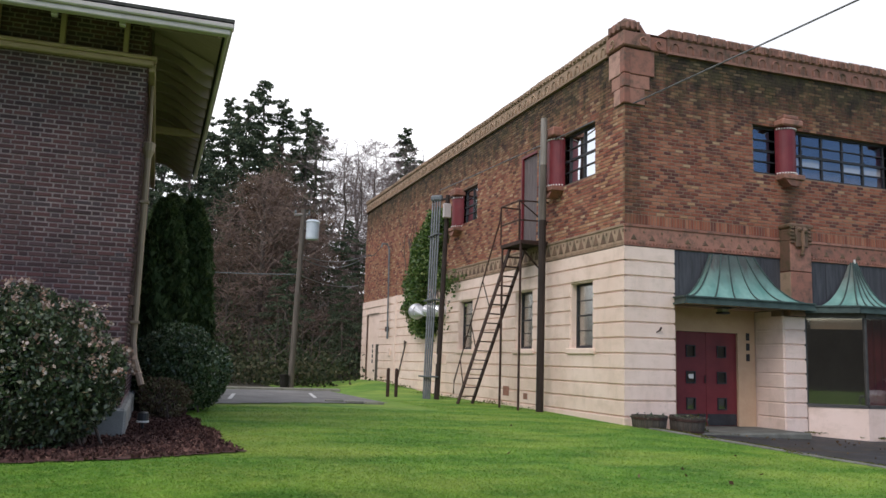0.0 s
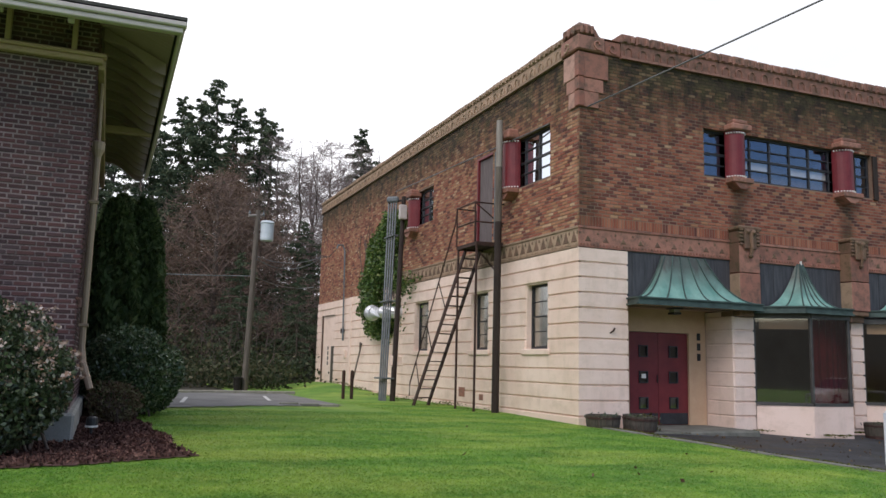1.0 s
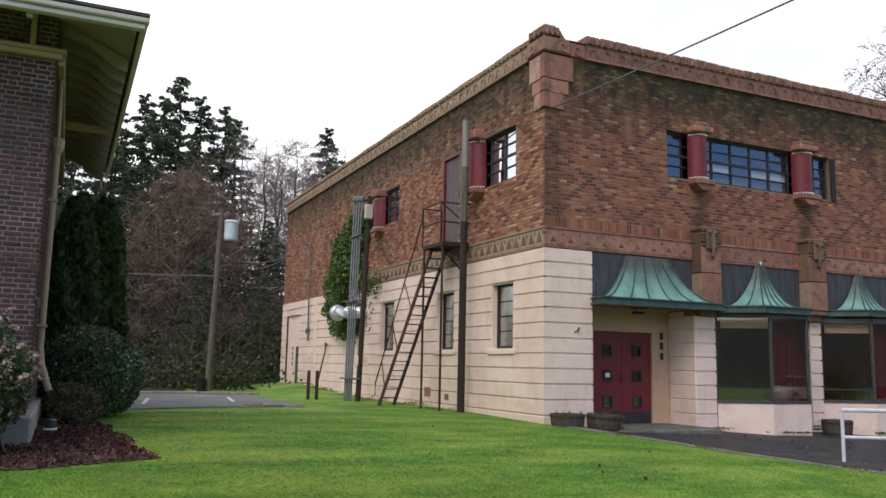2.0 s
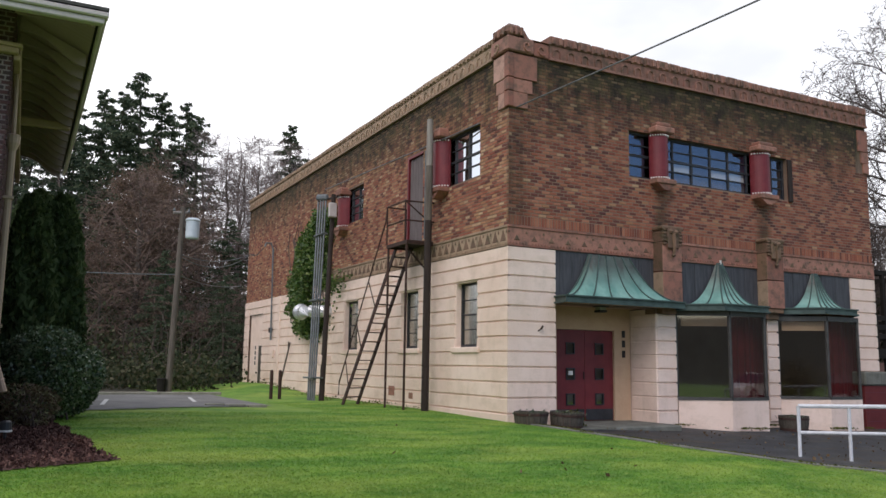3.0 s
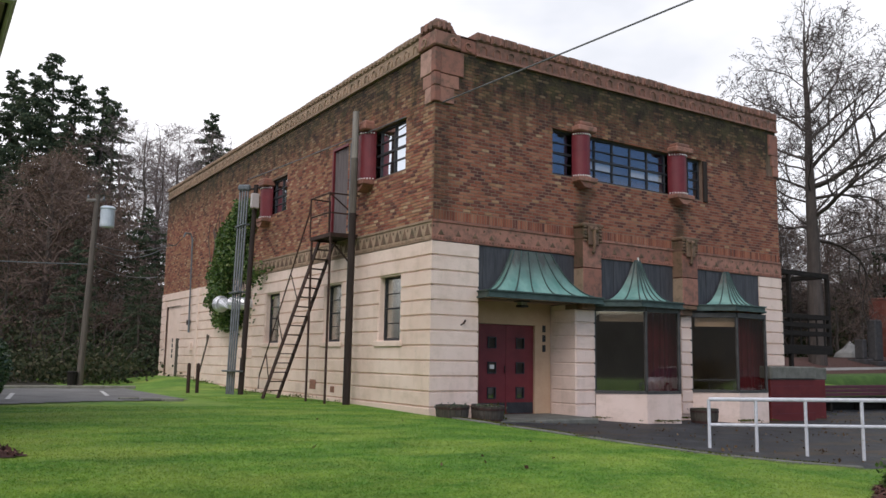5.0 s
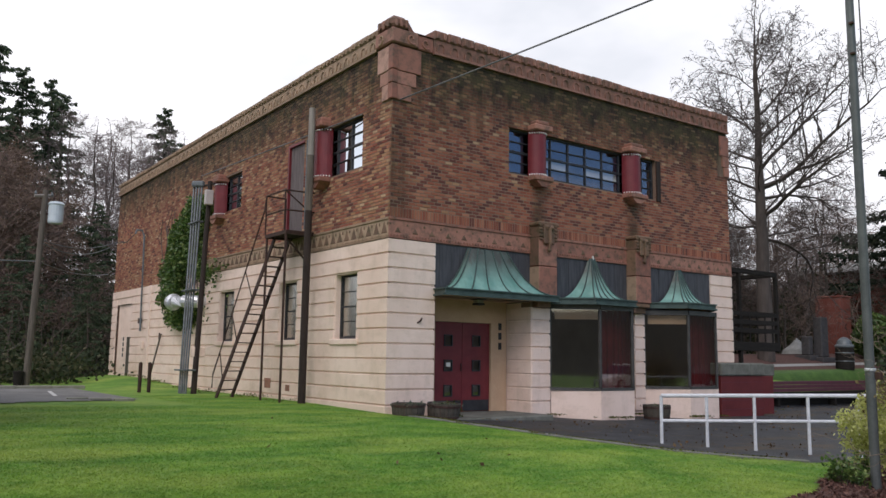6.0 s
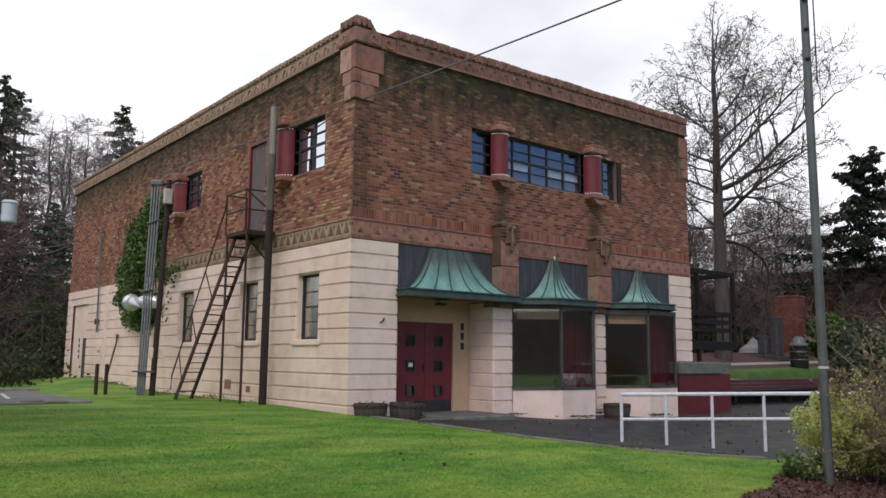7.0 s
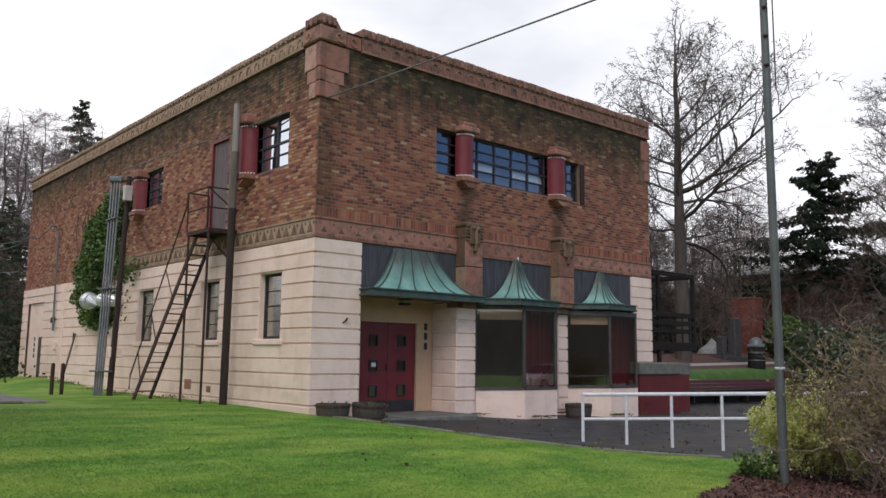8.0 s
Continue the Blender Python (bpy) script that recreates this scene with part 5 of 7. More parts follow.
def conifer(name, label, height, spread, rng, at, seed, material, thin=1.0, low=0.12, taper=0.8):
    """A conifer: trunk and drooping boughs of needle sprays, ragged at the edge, with a thin leader."""
    tree = thing(name, label, "tree", "conifers at the wood's edge")
    part("trunk", tubed([(0, 0, 0), (0.1, 0, height * 0.5), (0, 0.05, height * 0.99)], height * 0.014, 8, 0.02), M_BARK, tree)
    r = np.random.default_rng(seed)
    centres, ways = [], []
    z = height * low
    while z < height * 0.99:
        f = z / height
        a = rng.random() * math.tau
        ln = spread * (1 - f) ** taper * rng.choice((0.45, 0.7, 0.85, 1.0, 1.2)) + 0.16
        m = int(10 + ln * 27 * thin)
        s = r.random(m) ** 0.75
        x = s * ln
        rise = 0.45 * f - 0.02 + rng.gauss(0, 0.08)
        off = r.normal(size=m) * (0.16 * ln * np.sqrt(s) * (1.1 - s) + 0.05)
        zz = z + rise * x - 0.3 * ln * s ** 2.2 + 0.1 * ln * s ** 6 - np.abs(r.normal(size=m)) * (0.06 + 0.05 * ln * s)
        centres.append(np.stack([np.cos(a) * x - np.sin(a) * off, np.sin(a) * x + np.cos(a) * off, zz], 1))
        turn = a + np.sign(off) * 0.7
        ways.append(np.stack([np.cos(turn), np.sin(turn), np.full(m, -0.25)], 1))
        z += height * 0.0078 * rng.uniform(0.5, 1.5) * (1.2 - 0.45 * f)
    c = np.concatenate(centres)
    leaves_mesh("crown", c, np.full(len(c), 0.125), r, material, tree, 3.0, 0.25, facing=np.concatenate(ways))
    tree.location = (at[0], at[1], ground_height(*at) - 0.1)
    return tree


def shell(n, centre, radii, rng, lumps=9, inner=0.55):
    """Points in an uneven, lumpy rounded crown, denser outside."""
    d = rng.normal(size=(n, 3))
    d /= np.linalg.norm(d, axis=1)[:, None]
    axes = rng.normal(size=(lumps, 3))
    axes /= np.linalg.norm(axes, axis=1)[:, None]
    bump = 1 + 0.2 * np.max(np.clip(d @ axes.T, 0, 1) ** 9, axis=1) - 0.1 * np.max(np.clip(d @ -axes.T, 0, 1) ** 12, axis=1)
    r = bump * (inner + (1 - inner) * rng.random(n) ** 0.45)
    return np.asarray(centre) + d * r[:, None] * np.asarray(radii)


# ---- the house beside the lawn ----
def brick_house():
    h = thing("brick_house", "dark purple brick house with deep bracketed cream eaves", "house")
    x1, y0, ztop = -9.764, -4.15, 4.77
    front_w = part("wall", boxed((-16.0, y0 + 0.02, 0.35), (x1 - 0.02, y0 + 0.3, 5.4)), M_HMORTAR, h, "pale-jointed brick front wall")
    side_w = part("wall", boxed((x1 - 0.3, y0 + 0.31, 0.35), (x1 - 0.02, 3.9, 5.4)), M_HMORTAR, h)
    part("wall", boxed((-16.0, 3.6, 0.35), (x1 - 0.31, 3.9, 5.4)), M_HMORTAR, h)
    part("wall", boxed((-16.0, y0 + 0.31, 0.35), (-15.7, 3.59, 5.4)), M_HMORTAR, h)
    rng = random.Random(8)
    at_front = lambda u, d, z: (u, y0 + 0.02 - d, z)
    at_side = lambda u, d, z: (x1 - 0.02 + d, u, z)
    laid = list(lay_bricks(at_front, -13.2, x1, 0.42, 5.34, [], rng, 0.0615, 0.0115, "flemish", 0.205))
    near = [q for q in laid if q[0] > -10.62 and 2.3 < q[2] < 4.4][:300]
    keep = set(near)
    single_bricks(at_front, near, [M_HBRICK], front_w, lambda q: 0)
    joined_bricks("brickwork", at_front, [q for q in laid if q not in keep], [M_HBRICK], h, lambda q: 0)
    laid = list(lay_bricks(at_side, y0, 3.0, 0.42, 5.34, [], rng, 0.0615, 0.0115, "flemish", 0.205))
    joined_bricks("side_brickwork", at_side, laid, [M_HBRICK], h, lambda q: 0)
    part("plinth", boxed((-16.0, y0 - 0.05, -0.3), (x1 + 0.06, y0 + 0.3, 0.35), 0.03), M_CONCRETE, h, "grey concrete plinth")
    part("plinth", boxed((x1 - 0.3, y0 + 0.301, -0.3), (x1 + 0.06, 3.9, 0.349), 0.03), M_CONCRETE, h)
    # belt beam under the eaves, with posts up to the roof
    part("belt_beam", box(box(bmesh.new(), (-16.0, y0 - 0.09, ztop - 0.09), (x1 + 0.05, y0 + 0.02, ztop - 0.02), 0.012), (-16.0, y0 - 0.12, ztop - 0.02), (x1 + 0.09, y0 + 0.02, ztop + 0.03), 0.01), M_CREAM, h, "cream timber belt beam")
    part("belt_beam", boxed((x1 - 0.01, y0 + 0.03, ztop - 0.14), (x1 + 0.08, 3.9, ztop + 0.02), 0.012), M_CREAM, h)
    ex, ey, ez = -8.9, -5.06, 4.9
    for k in range(6):
        x = -10.06 - 0.74 * k
        post = part("eave_post", boxed((x - 0.032, y0 - 0.1, ztop + 0.031), (x + 0.032, y0 + 0.0, 5.3), 0.01), M_CREAM, h)
        part("block", boxed((x - 0.05, ey + 0.06, ez - 0.03), (x + 0.02, ey + 0.14, ez + 0.04), 0.008), M_GUTTER, post, "white beam end")
    # soffits, gutters and shingled roof
    zi = ez + 0.42
    bm = bmesh.new()
    bm.faces.new([bm.verts.new(c) for c in ((-16, ey + 0.02, ez + 0.06), (ex - 0.02, ey + 0.02, ez + 0.06), (x1 - 0.02, y0 + 0.04, zi), (-16, y0 + 0.04, zi))])
    part("soffit", bm, M_SOFFIT, h, "olive boarded soffit")
    bm = bmesh.new()
    bm.faces.new([bm.verts.new(c) for c in ((ex - 0.02, ey + 0.02, ez + 0.06), (ex - 0.02, 3.95, ez + 0.06), (x1 - 0.04, 3.95, zi), (x1 - 0.02, y0 + 0.04, zi))])
    part("soffit", bm, M_SOFFIT, h)
    part("hip_rafter", tubed([(x1, y0, zi - 0.08), (ex - 0.05, ey + 0.05, ez + 0.02)], 0.05, 4), M_SOFFIT, h)
    part("gutter", box(box(bmesh.new(), (-16.0, ey - 0.06, ez + 0.0), (ex + 0.06, ey + 0.05, ez + 0.07), 0.012), (-16.0, ey - 0.1, ez + 0.071), (ex + 0.1, ey + 0.05, ez + 0.14), 0.015), M_GUTTER, h, "white stepped gutter")
    part("gutter", box(box(bmesh.new(), (ex + 0.01, ey + 0.051, ez + 0.02), (ex + 0.05, 4.0, ez + 0.07), 0.008), (ex + 0.03, ey + 0.051, ez + 0.071), (ex + 0.09, 4.0, ez + 0.13), 0.01), M_GUTTER, h)
    n = 0
    y = -3.8
    while y < 3.9:
        # shaped rafter tails with a wavy lower edge
        bm = bmesh.new()
        prof = [(x1 + 0.03 + (ex - 0.08 - x1) * i / 14, ez + 0.36 * (1 - i / 14) - 0.1 - 0.045 * math.sin(math.tau * i / 14 * 1.0 + 2.6)) for i in range(15)]
        for s in (-0.035, 0.035):
            top = [bm.verts.new((px, y + s, ez + 0.04 + 0.36 * (1 - k / 14))) for k, (px, pz) in enumerate(prof)]
            low = [bm.verts.new((px, y + s, pz)) for px, pz in prof]
            for i in range(14):
                bm.faces.new((low[i], low[i + 1], top[i + 1], top[i]))
        bm.verts.ensure_lookup_table()
        for i in range(14):
            bm.faces.new((bm.verts[15 + i], bm.verts[16 + i], bm.verts[46 + i], bm.verts[45 + i]))
        part("rafter_tail", bm, M_SOFFIT, h)
        y += 0.52
    part("eave_tie", boxed((x1, -0.6, ztop - 0.02), (ex - 0.06, -0.5, ztop + 0.1), 0.01), M_CREAM, h, "cream cross timber under the eave")
    roof = part("roof", box(bmesh.new(), (-16, y0 + 0.3, 5.4), (x1 - 0.3, 3.9, 5.5)), M_SHINGLE, h)
    rows = 9
    for k in range(rows):
        f0, f1 = k / rows, (k + 1) / rows
        rise = 1.4
        yy0, yy1 = ey - 0.1 + 3.5 * f0, ey - 0.1 + 3.5 * f1 + 0.06
        xx0, xx1 = ex + 0.1 - 3.5 * f0, ex + 0.1 - 3.5 * f1 - 0.06
        z0, z1 = ez + 0.16 + rise * f0 + 0.03, ez + 0.16 + rise * f1
        v = [(-16, yy0, z0), (xx0, yy0, z0), (xx1, yy1, z1), (-16, yy1, z1), (-16, yy0, z0 - 0.04), (xx0, yy0, z0 - 0.04)]
        raw("shingle_course", v, [(0, 1, 2, 3), (4, 5, 1, 0)], M_SHINGLE, roof)
        v = [(xx0, yy0, z0), (xx0, 4.05, z0), (xx1, 4.05, z1), (xx1, yy1, z1), (xx0, yy0, z0 - 0.04), (xx0, 4.05, z0 - 0.04)]
        raw("shingle_course", v, [(0, 1, 2, 3), (4, 5, 1, 0)], M_SHINGLE, roof)
    # downspout down the side wall just past the corner
    dx, dy = x1 + 0.06, -3.55
    spout = part("downspout", tubed([(dx, dy, ztop - 1.1), (dx, dy, 1.35), (dx + 0.0, dy, 1.15), (dx + 0.03, dy - 0.05, 0.95), (dx + 0.14, dy - 0.12, 0.62)], 0.042, 8), M_CREAM, h, "cream downspout with a kicked foot")
    part("hopper", lathe([(0.04, 0), (0.08, 0.1), (0.085, 0.2), (0.06, 0.22)], (dx, dy, ztop - 1.15), 12), M_CREAM, spout)
    part("upper_pipe", tubed([(dx, dy, ztop - 0.95), (dx - 0.02, dy, ztop - 0.1)], 0.025, 8), M_CREAM, spout)
    for z in (1.4, 3.0):
        part("strap", boxed((dx - 0.06, dy - 0.06, z), (dx + 0.06, dy + 0.06, z + 0.04), 0.005), M_CREAM, spout)
    turn = pose(x1, y0, 0, 0, 0, -0.85) @ pose(-x1, -y0, 0)
    h.matrix_basis = turn
    part("hose_bib", tubed([(x1 - 0.02, y0 - 0.02, 1.72), (x1 + 0.03, y0 - 0.12, 1.7), (x1 + 0.03, y0 - 0.14, 1.6)], 0.025, 6), M_IRON, h)


brick_house()


# ---- planting bed beside the house ----
def in_left_bed(x, y):
    return -16 < x < -8.5 - 0.05 * (y + 5.6) + 0.06 * math.sin(y * 3) and -6.15 + 0.14 * (x + 9.6) * (x < -9.6) + 0.4 * max(0, x + 9.6) < y < 2.2


def in_right_bed(x, y):
    edge = -9.55 + 0.42 * (x - 0.2) + 0.08 * math.sin(x * 2.7)
    return x > -3.2 and y < min(edge, -8.1) and y > -16


sheet("mulch_bed", in_left_bed, -14, -7.6, -7.2, 2.4, 0.06, 0.014, M_MULCHBED, "dark bark mulch bed along the house", "flower bed")
sheet("mulch_bed", in_right_bed, -3.4, 9, -13, -7.8, 0.1, 0.014, M_MULCHBED, "dark bark mulch bed round the lamp pole", "flower bed")


def mulch_chips():
    r = np.random.default_rng(3)
    pts = []
    while len(pts) < 19000:
        x, y = (r.uniform(-11.5, -8), r.uniform(-6.8, 0)) if len(pts) < 12000 else (r.uniform(-3.2, 5), r.uniform(-12, -8))
        if (in_left_bed(x, y) or in_right_bed(x, y)):
            pts.append((x, y, ground_height(x, y) + 0.022 + 0.02 * r.random()))
    ob = leaves_mesh("bark_chips", pts, np.full(len(pts), 0.027), r, M_MULCH, None, 2.4)
    tagged(ob, "loose red-brown bark chips covering the beds", "mulch", kind="stuff")


mulch_chips()


def grass():
    r = np.random.default_rng(5)
    verts, n = [], 0
    spots = []
    while len(spots) < 230000:
        d = 7.0 + 17.0 * r.random() ** 1.5
        a = radians(r.uniform(-12, 76))
        x, y = EYE[0] + d * math.sin(a), EYE[1] + d * math.cos(a)
        if in_left_bed(x, y) or in_right_bed(x, y) or on_forecourt(x + 0.05, y) or (y > 2.9 and x < -3) or (x > -0.1 and y > -0.3) or (x < -9.6 and y > -4.3):
            continue
        spots.append((x, y))
    s = np.array(spots)
    z = np.array([ground_height(*q) for q in spots])
    m = len(s)
    tall = 0.007 + 0.015 * r.random(m)
    ang = r.random(m) * math.tau
    w = 0.004 + 0.005 * r.random(m)
    lean = r.normal(size=(m, 2)) * 0.03
    a = np.stack([s[:, 0] - np.cos(ang) * w, s[:, 1] - np.sin(ang) * w, z - 0.005], 1)
    b = np.stack([s[:, 0] + np.cos(ang) * w, s[:, 1] + np.sin(ang) * w, z - 0.005], 1)
    c = np.stack([s[:, 0] + lean[:, 0], s[:, 1] + lean[:, 1], z + tall], 1)
    v = np.stack([a, b, c], 1).reshape(-1, 3)
    me = bpy.data.meshes.new("grass")
    me.vertices.add(3 * m)
    me.vertices.foreach_set("co", v.ravel())
    me.loops.add(3 * m)
    me.loops.foreach_set("vertex_index", np.arange(3 * m))
    me.polygons.add(m)
    me.polygons.foreach_set("loop_start", np.arange(0, 3 * m, 3))
    me.materials.append(M_BLADE)
    me.update(calc_edges=True)
    tagged(new("grass", me), "short mown bright green grass blades", "grass", kind="stuff")


grass()


def shrub(name, label, category, blobs, count, size, material, seed, stems=8, blossoms=0, long=1.9):
    """A leafy shrub of several uneven mounds over woody stems."""
    s = thing(name, label, category)
    r = np.random.default_rng(seed)
    vol = np.array([b[1][0] * b[1][1] * b[1][2] for b in blobs]) ** 0.7
    pts = np.concatenate([shell(int(count * v / vol.sum()), c, rad, r) for (c, rad), v in zip(blobs, vol)])
    floor = np.array([ground_height(q[0], q[1]) for q in pts])
    pts = pts[pts[:, 2] > floor + 0.05]
    leaves_mesh("foliage", pts, np.full(len(pts), size), r, material, s, long)
    sticks = []
    rng = random.Random(seed)
    for c, rad in blobs:
        for k in range(stems):
            g = ground_height(c[0], c[1])
            p = Vector((c[0] + rng.gauss(0, 0.15), c[1] + rng.gauss(0, 0.15), g))
            q = Vector(c) + Vector((rng.gauss(0, 0.4) * rad[0], rng.gauss(0, 0.4) * rad[1], rng.uniform(0, 0.7) * rad[2]))
            m = p.lerp(q, 0.5) + Vector((rng.gauss(0, 0.05), rng.gauss(0, 0.05), 0))
            sticks += [(tuple(p), tuple(m), 0.02, 0.015), (tuple(m), tuple(q), 0.015, 0.006)]
    sticks_mesh("branchwork", sticks, M_TWIG, s, 5)
    if blossoms:
        heads = np.concatenate([shell(blossoms // len(blobs), c, np.array(rad) * 1.06, r, inner=0.93) for c, rad in blobs])
        heads = heads[(heads[:, 2] > 0.75)]
        petals = np.repeat(heads, 12, 0) + r.normal(size=(len(heads) * 12, 3)) * 0.028
        leaves_mesh("blossom", petals, np.full(len(petals), 0.035), r, M_BLOSSOM, s, 1.2)
    return s


shrub("flowering_shrub", "large dark evergreen shrub with fading pale blossom", "shrub",
      [((-10.75, -5.35, 0.72), (0.72, 0.6, 0.78)), ((-10.12, -5.1, 0.72), (0.42, 0.45, 0.5)), ((-10.9, -4.85, 1.15), (0.6, 0.45, 0.62)), ((-11.6, -5.3, 0.9), (0.7, 0.6, 0.95)), ((-10.4, -4.85, 0.95), (0.5, 0.4, 0.58)), ((-10.35, -5.3, 0.5), (0.45, 0.45, 0.5))],
      40000, 0.03, M_RHODO, 11, 6, 480)
shrub("rounded_shrub", "dark rounded evergreen shrub in the mulch bed", "shrub",
      [((-8.9, 0.55, 0.8), (0.68, 0.7, 0.78)), ((-8.5, 1.2, 0.66), (0.58, 0.6, 0.64)), ((-9.3, 1.1, 0.7), (0.5, 0.6, 0.75))], 24000, 0.036, M_LAUREL, 12, 6, 0)
shrub("low_shrub", "low twiggy reddish shrub at the bed's edge", "shrub", [((-9.2, -1.1, 0.32), (0.42, 0.4, 0.34))], 1900, 0.03, M_LOWLEAF, 13, 22, 40)
spot = thing("garden_spotlight", "small dark garden spotlight with a pale rim in the mulch", "lamp")
part("body", tubed([(-9.5, -3.3, 0.0), (-9.5, -3.3, 0.14)], 0.02, 6), M_FRAME, spot)
part("head", lathe([(0.05, 0), (0.075, 0.03), (0.07, 0.12), (0.04, 0.14)], (-9.5, -3.32, 0.12), 12), M_FRAME, spot)
part("rim", lathe([(0.078, 0), (0.08, 0.012), (0.078, 0.025)], (-9.5, -3.32, 0.12), 12), M_WHITEBIT, spot)


def cypress(name, at, height, radius, seed):
    t = thing(name, "tall narrow dark green cypress beside the house", "tree", "row of cypresses")
    r = np.random.default_rng(seed)
    n = 9000
    f = r.random(n) ** 0.85
    a = r.random(n) * math.tau
    rad = radius * (1 - f ** 3.5) ** 0.7 * (0.72 + 0.28 * r.random(n)) * (1 + 0.12 * np.sin(a * 5 + f * 9)) + 0.04
    pts = np.stack([np.cos(a) * rad, np.sin(a) * rad, 0.1 + f * height], 1)
    leaves_mesh("crown", pts, np.full(n, 0.09), r, M_CEDAR, t, 2.6, 0.0, facing=np.array([0, 0, 1.0]))
    part("trunk", tubed([(0, 0, -0.1), (0, 0, height * 0.8)], 0.09, 8, 0.02), M_BARK, t)
    t.location = (at[0], at[1], ground_height(*at))
    return t


for k, (x, y, hgt) in enumerate(((-8.75, 2.9, 4.15), (-9.15, 4.0, 4.4), (-8.85, 5.2, 4.3), (-9.3, 2.4, 4.0), (-8.9, 6.6, 4.75), (-9.4, 7.8, 4.8))):
    cypress("cypress", (x, y), hgt, 0.5, 30 + k)


# ---- side yard: pole, fire escape, conduits, ivy ----
def wood_pole():
    p = thing("utility_pole", "tarred wooden pole with a weathered grey top", "pole")
    part("shaft", tubed([(-0.4, 3.14, -0.4), (-0.42, 3.07, 4.6)], 0.095, 14, 0.09), M_POLE, p)
    part("middle", tubed([(-0.42, 3.07, 4.601), (-0.43, 3.045, 6.0)], 0.089, 14, 0.086), M_GREYPOLE, p)
    part("top", tubed([(-0.43, 3.045, 6.001), (-0.44, 3.02, 7.2)], 0.085, 14, 0.08), M_POLETOP, p, "weathered grey upper shaft")
    part("conduit", tubed([(-0.3, 3.5, 4.2), (-0.31, 3.47, 6.5)], 0.03, 8), M_GALV, p)


wood_pole()


def fire_escape():
    f = thing("fire_escape", "rusted iron fire escape stair to the upper door", "fire escape")
    zp, x0, y0, y1 = 4.14, -0.81, 3.5, 4.72
    part("platform", box(box(bmesh.new(), (x0, y0, zp - 0.1), (x0 + 0.05, y1, zp), 0.005), (x0 + 0.051, y0, zp - 0.1), (-0.04, y0 + 0.05, zp)), M_IRON, f)
    part("platform_beam", boxed((x0 + 0.051, y1 - 0.05, zp - 0.1), (-0.04, y1, zp)), M_IRON, f)
    for k in range(8):
        part("tread_plank", boxed((x0 + 0.06, y0 + 0.06 + k * 0.14, zp - 0.045), (-0.045, y0 + 0.18 + k * 0.14, zp - 0.005), 0.005), M_POLE, f)
    for (lx, ly) in ((x0 + 0.03, y1 - 0.05), (x0 + 0.03, y0 + 0.05)):
        part("leg", tubed([(lx, ly, -0.25), (lx, ly, zp - 0.101)], 0.032, 8), M_IRON, f)
    posts = ((x0, y1), (x0, y0 + 0.1), (x0 + 0.55, y1))
    for px, py in posts:
        part("post", tubed([(px, py, zp), (px, py, zp + 1.02)], 0.02, 6), M_IRON, f)
    for z in (zp + 0.52, zp + 1.02):
        part("rail", tubed([(x0, y1, z), (x0, y0 + 0.1, z), (-0.02, y0 + 0.05, z)], 0.02, 6), M_IRON, f)
    part("rail", tubed([(x0, y1, zp + 1.02), (x0 + 0.55, y1, zp + 1.02)], 0.02, 6), M_IRON, f)
    part("brace", tubed([(x0 + 0.02, y0 + 0.1, zp + 1.0), (-0.05, y0 + 0.05, zp + 0.45)], 0.018, 6), M_IRON, f)
    part("bracket", tubed([(-0.04, y0 + 0.3, zp - 0.75), (-0.7, y0 + 0.3, zp - 0.11)], 0.025, 6), M_IRON, f)
    # the steep stair
    foot, head, w = Vector((-1.38, 6.15, -0.14)), Vector((-0.56, 4.66, zp - 0.05)), Vector((0.56, 0.32, 0))
    head_in = Vector((-0.16, 4.6, zp - 0.05))
    foot_in = foot + w
    for a, b in ((foot, head), (foot_in, head_in)):
        d = (b - a).normalized()
        bm = bmesh.new()
        n = d.cross(Vector((1, 0, 0))).normalized() * 0.07
        v = [bm.verts.new(p + s * n + Vector((t, 0, 0))) for p in (a, b) for s in (-1, 1) for t in (-0.016, 0.016)]
        for q in ((0, 1, 3, 2), (4, 5, 7, 6), (0, 1, 5, 4), (2, 3, 7, 6), (0, 2, 6, 4), (1, 3, 7, 5)):
            bm.faces.new([v[i] for i in q])
        part("stringer", bm, M_IRON, f)
    for k in range(1, 17):
        a, b = foot.lerp(head, k / 17), foot_in.lerp(head_in, k / 17)
        bm = bmesh.new()
        v = [bm.verts.new(c + Vector((0, s, t))) for c in (a, b) for s in (-0.09, 0.09) for t in (-0.012, 0.012)]
        for q in ((0, 1, 3, 2), (4, 5, 7, 6), (0, 1, 5, 4), (2, 3, 7, 6), (0, 2, 6, 4), (1, 3, 7, 5)):
            bm.faces.new([v[i] for i in q])
        part("step", bm, M_IRON, f)
    h0, h1 = foot + Vector((0, 0.02, 0.75)) + Vector((0, 0.25, -0.1)), Vector((x0 - 0.05, y1, zp + 0.6))
    part("handrail", tubed([foot + Vector((0, 0.3, 0.3)), h0, h1, (x0, y1, zp + 1.02)], 0.02, 6), M_IRON, f)
    for k in (0.12, 0.36, 0.62):
        a = foot.lerp(head, k)
        b = h0.lerp(h1, k + 0.02)
        part("handrail_strut", tubed([a, b], 0.014, 6), M_IRON, f)


fire_escape()


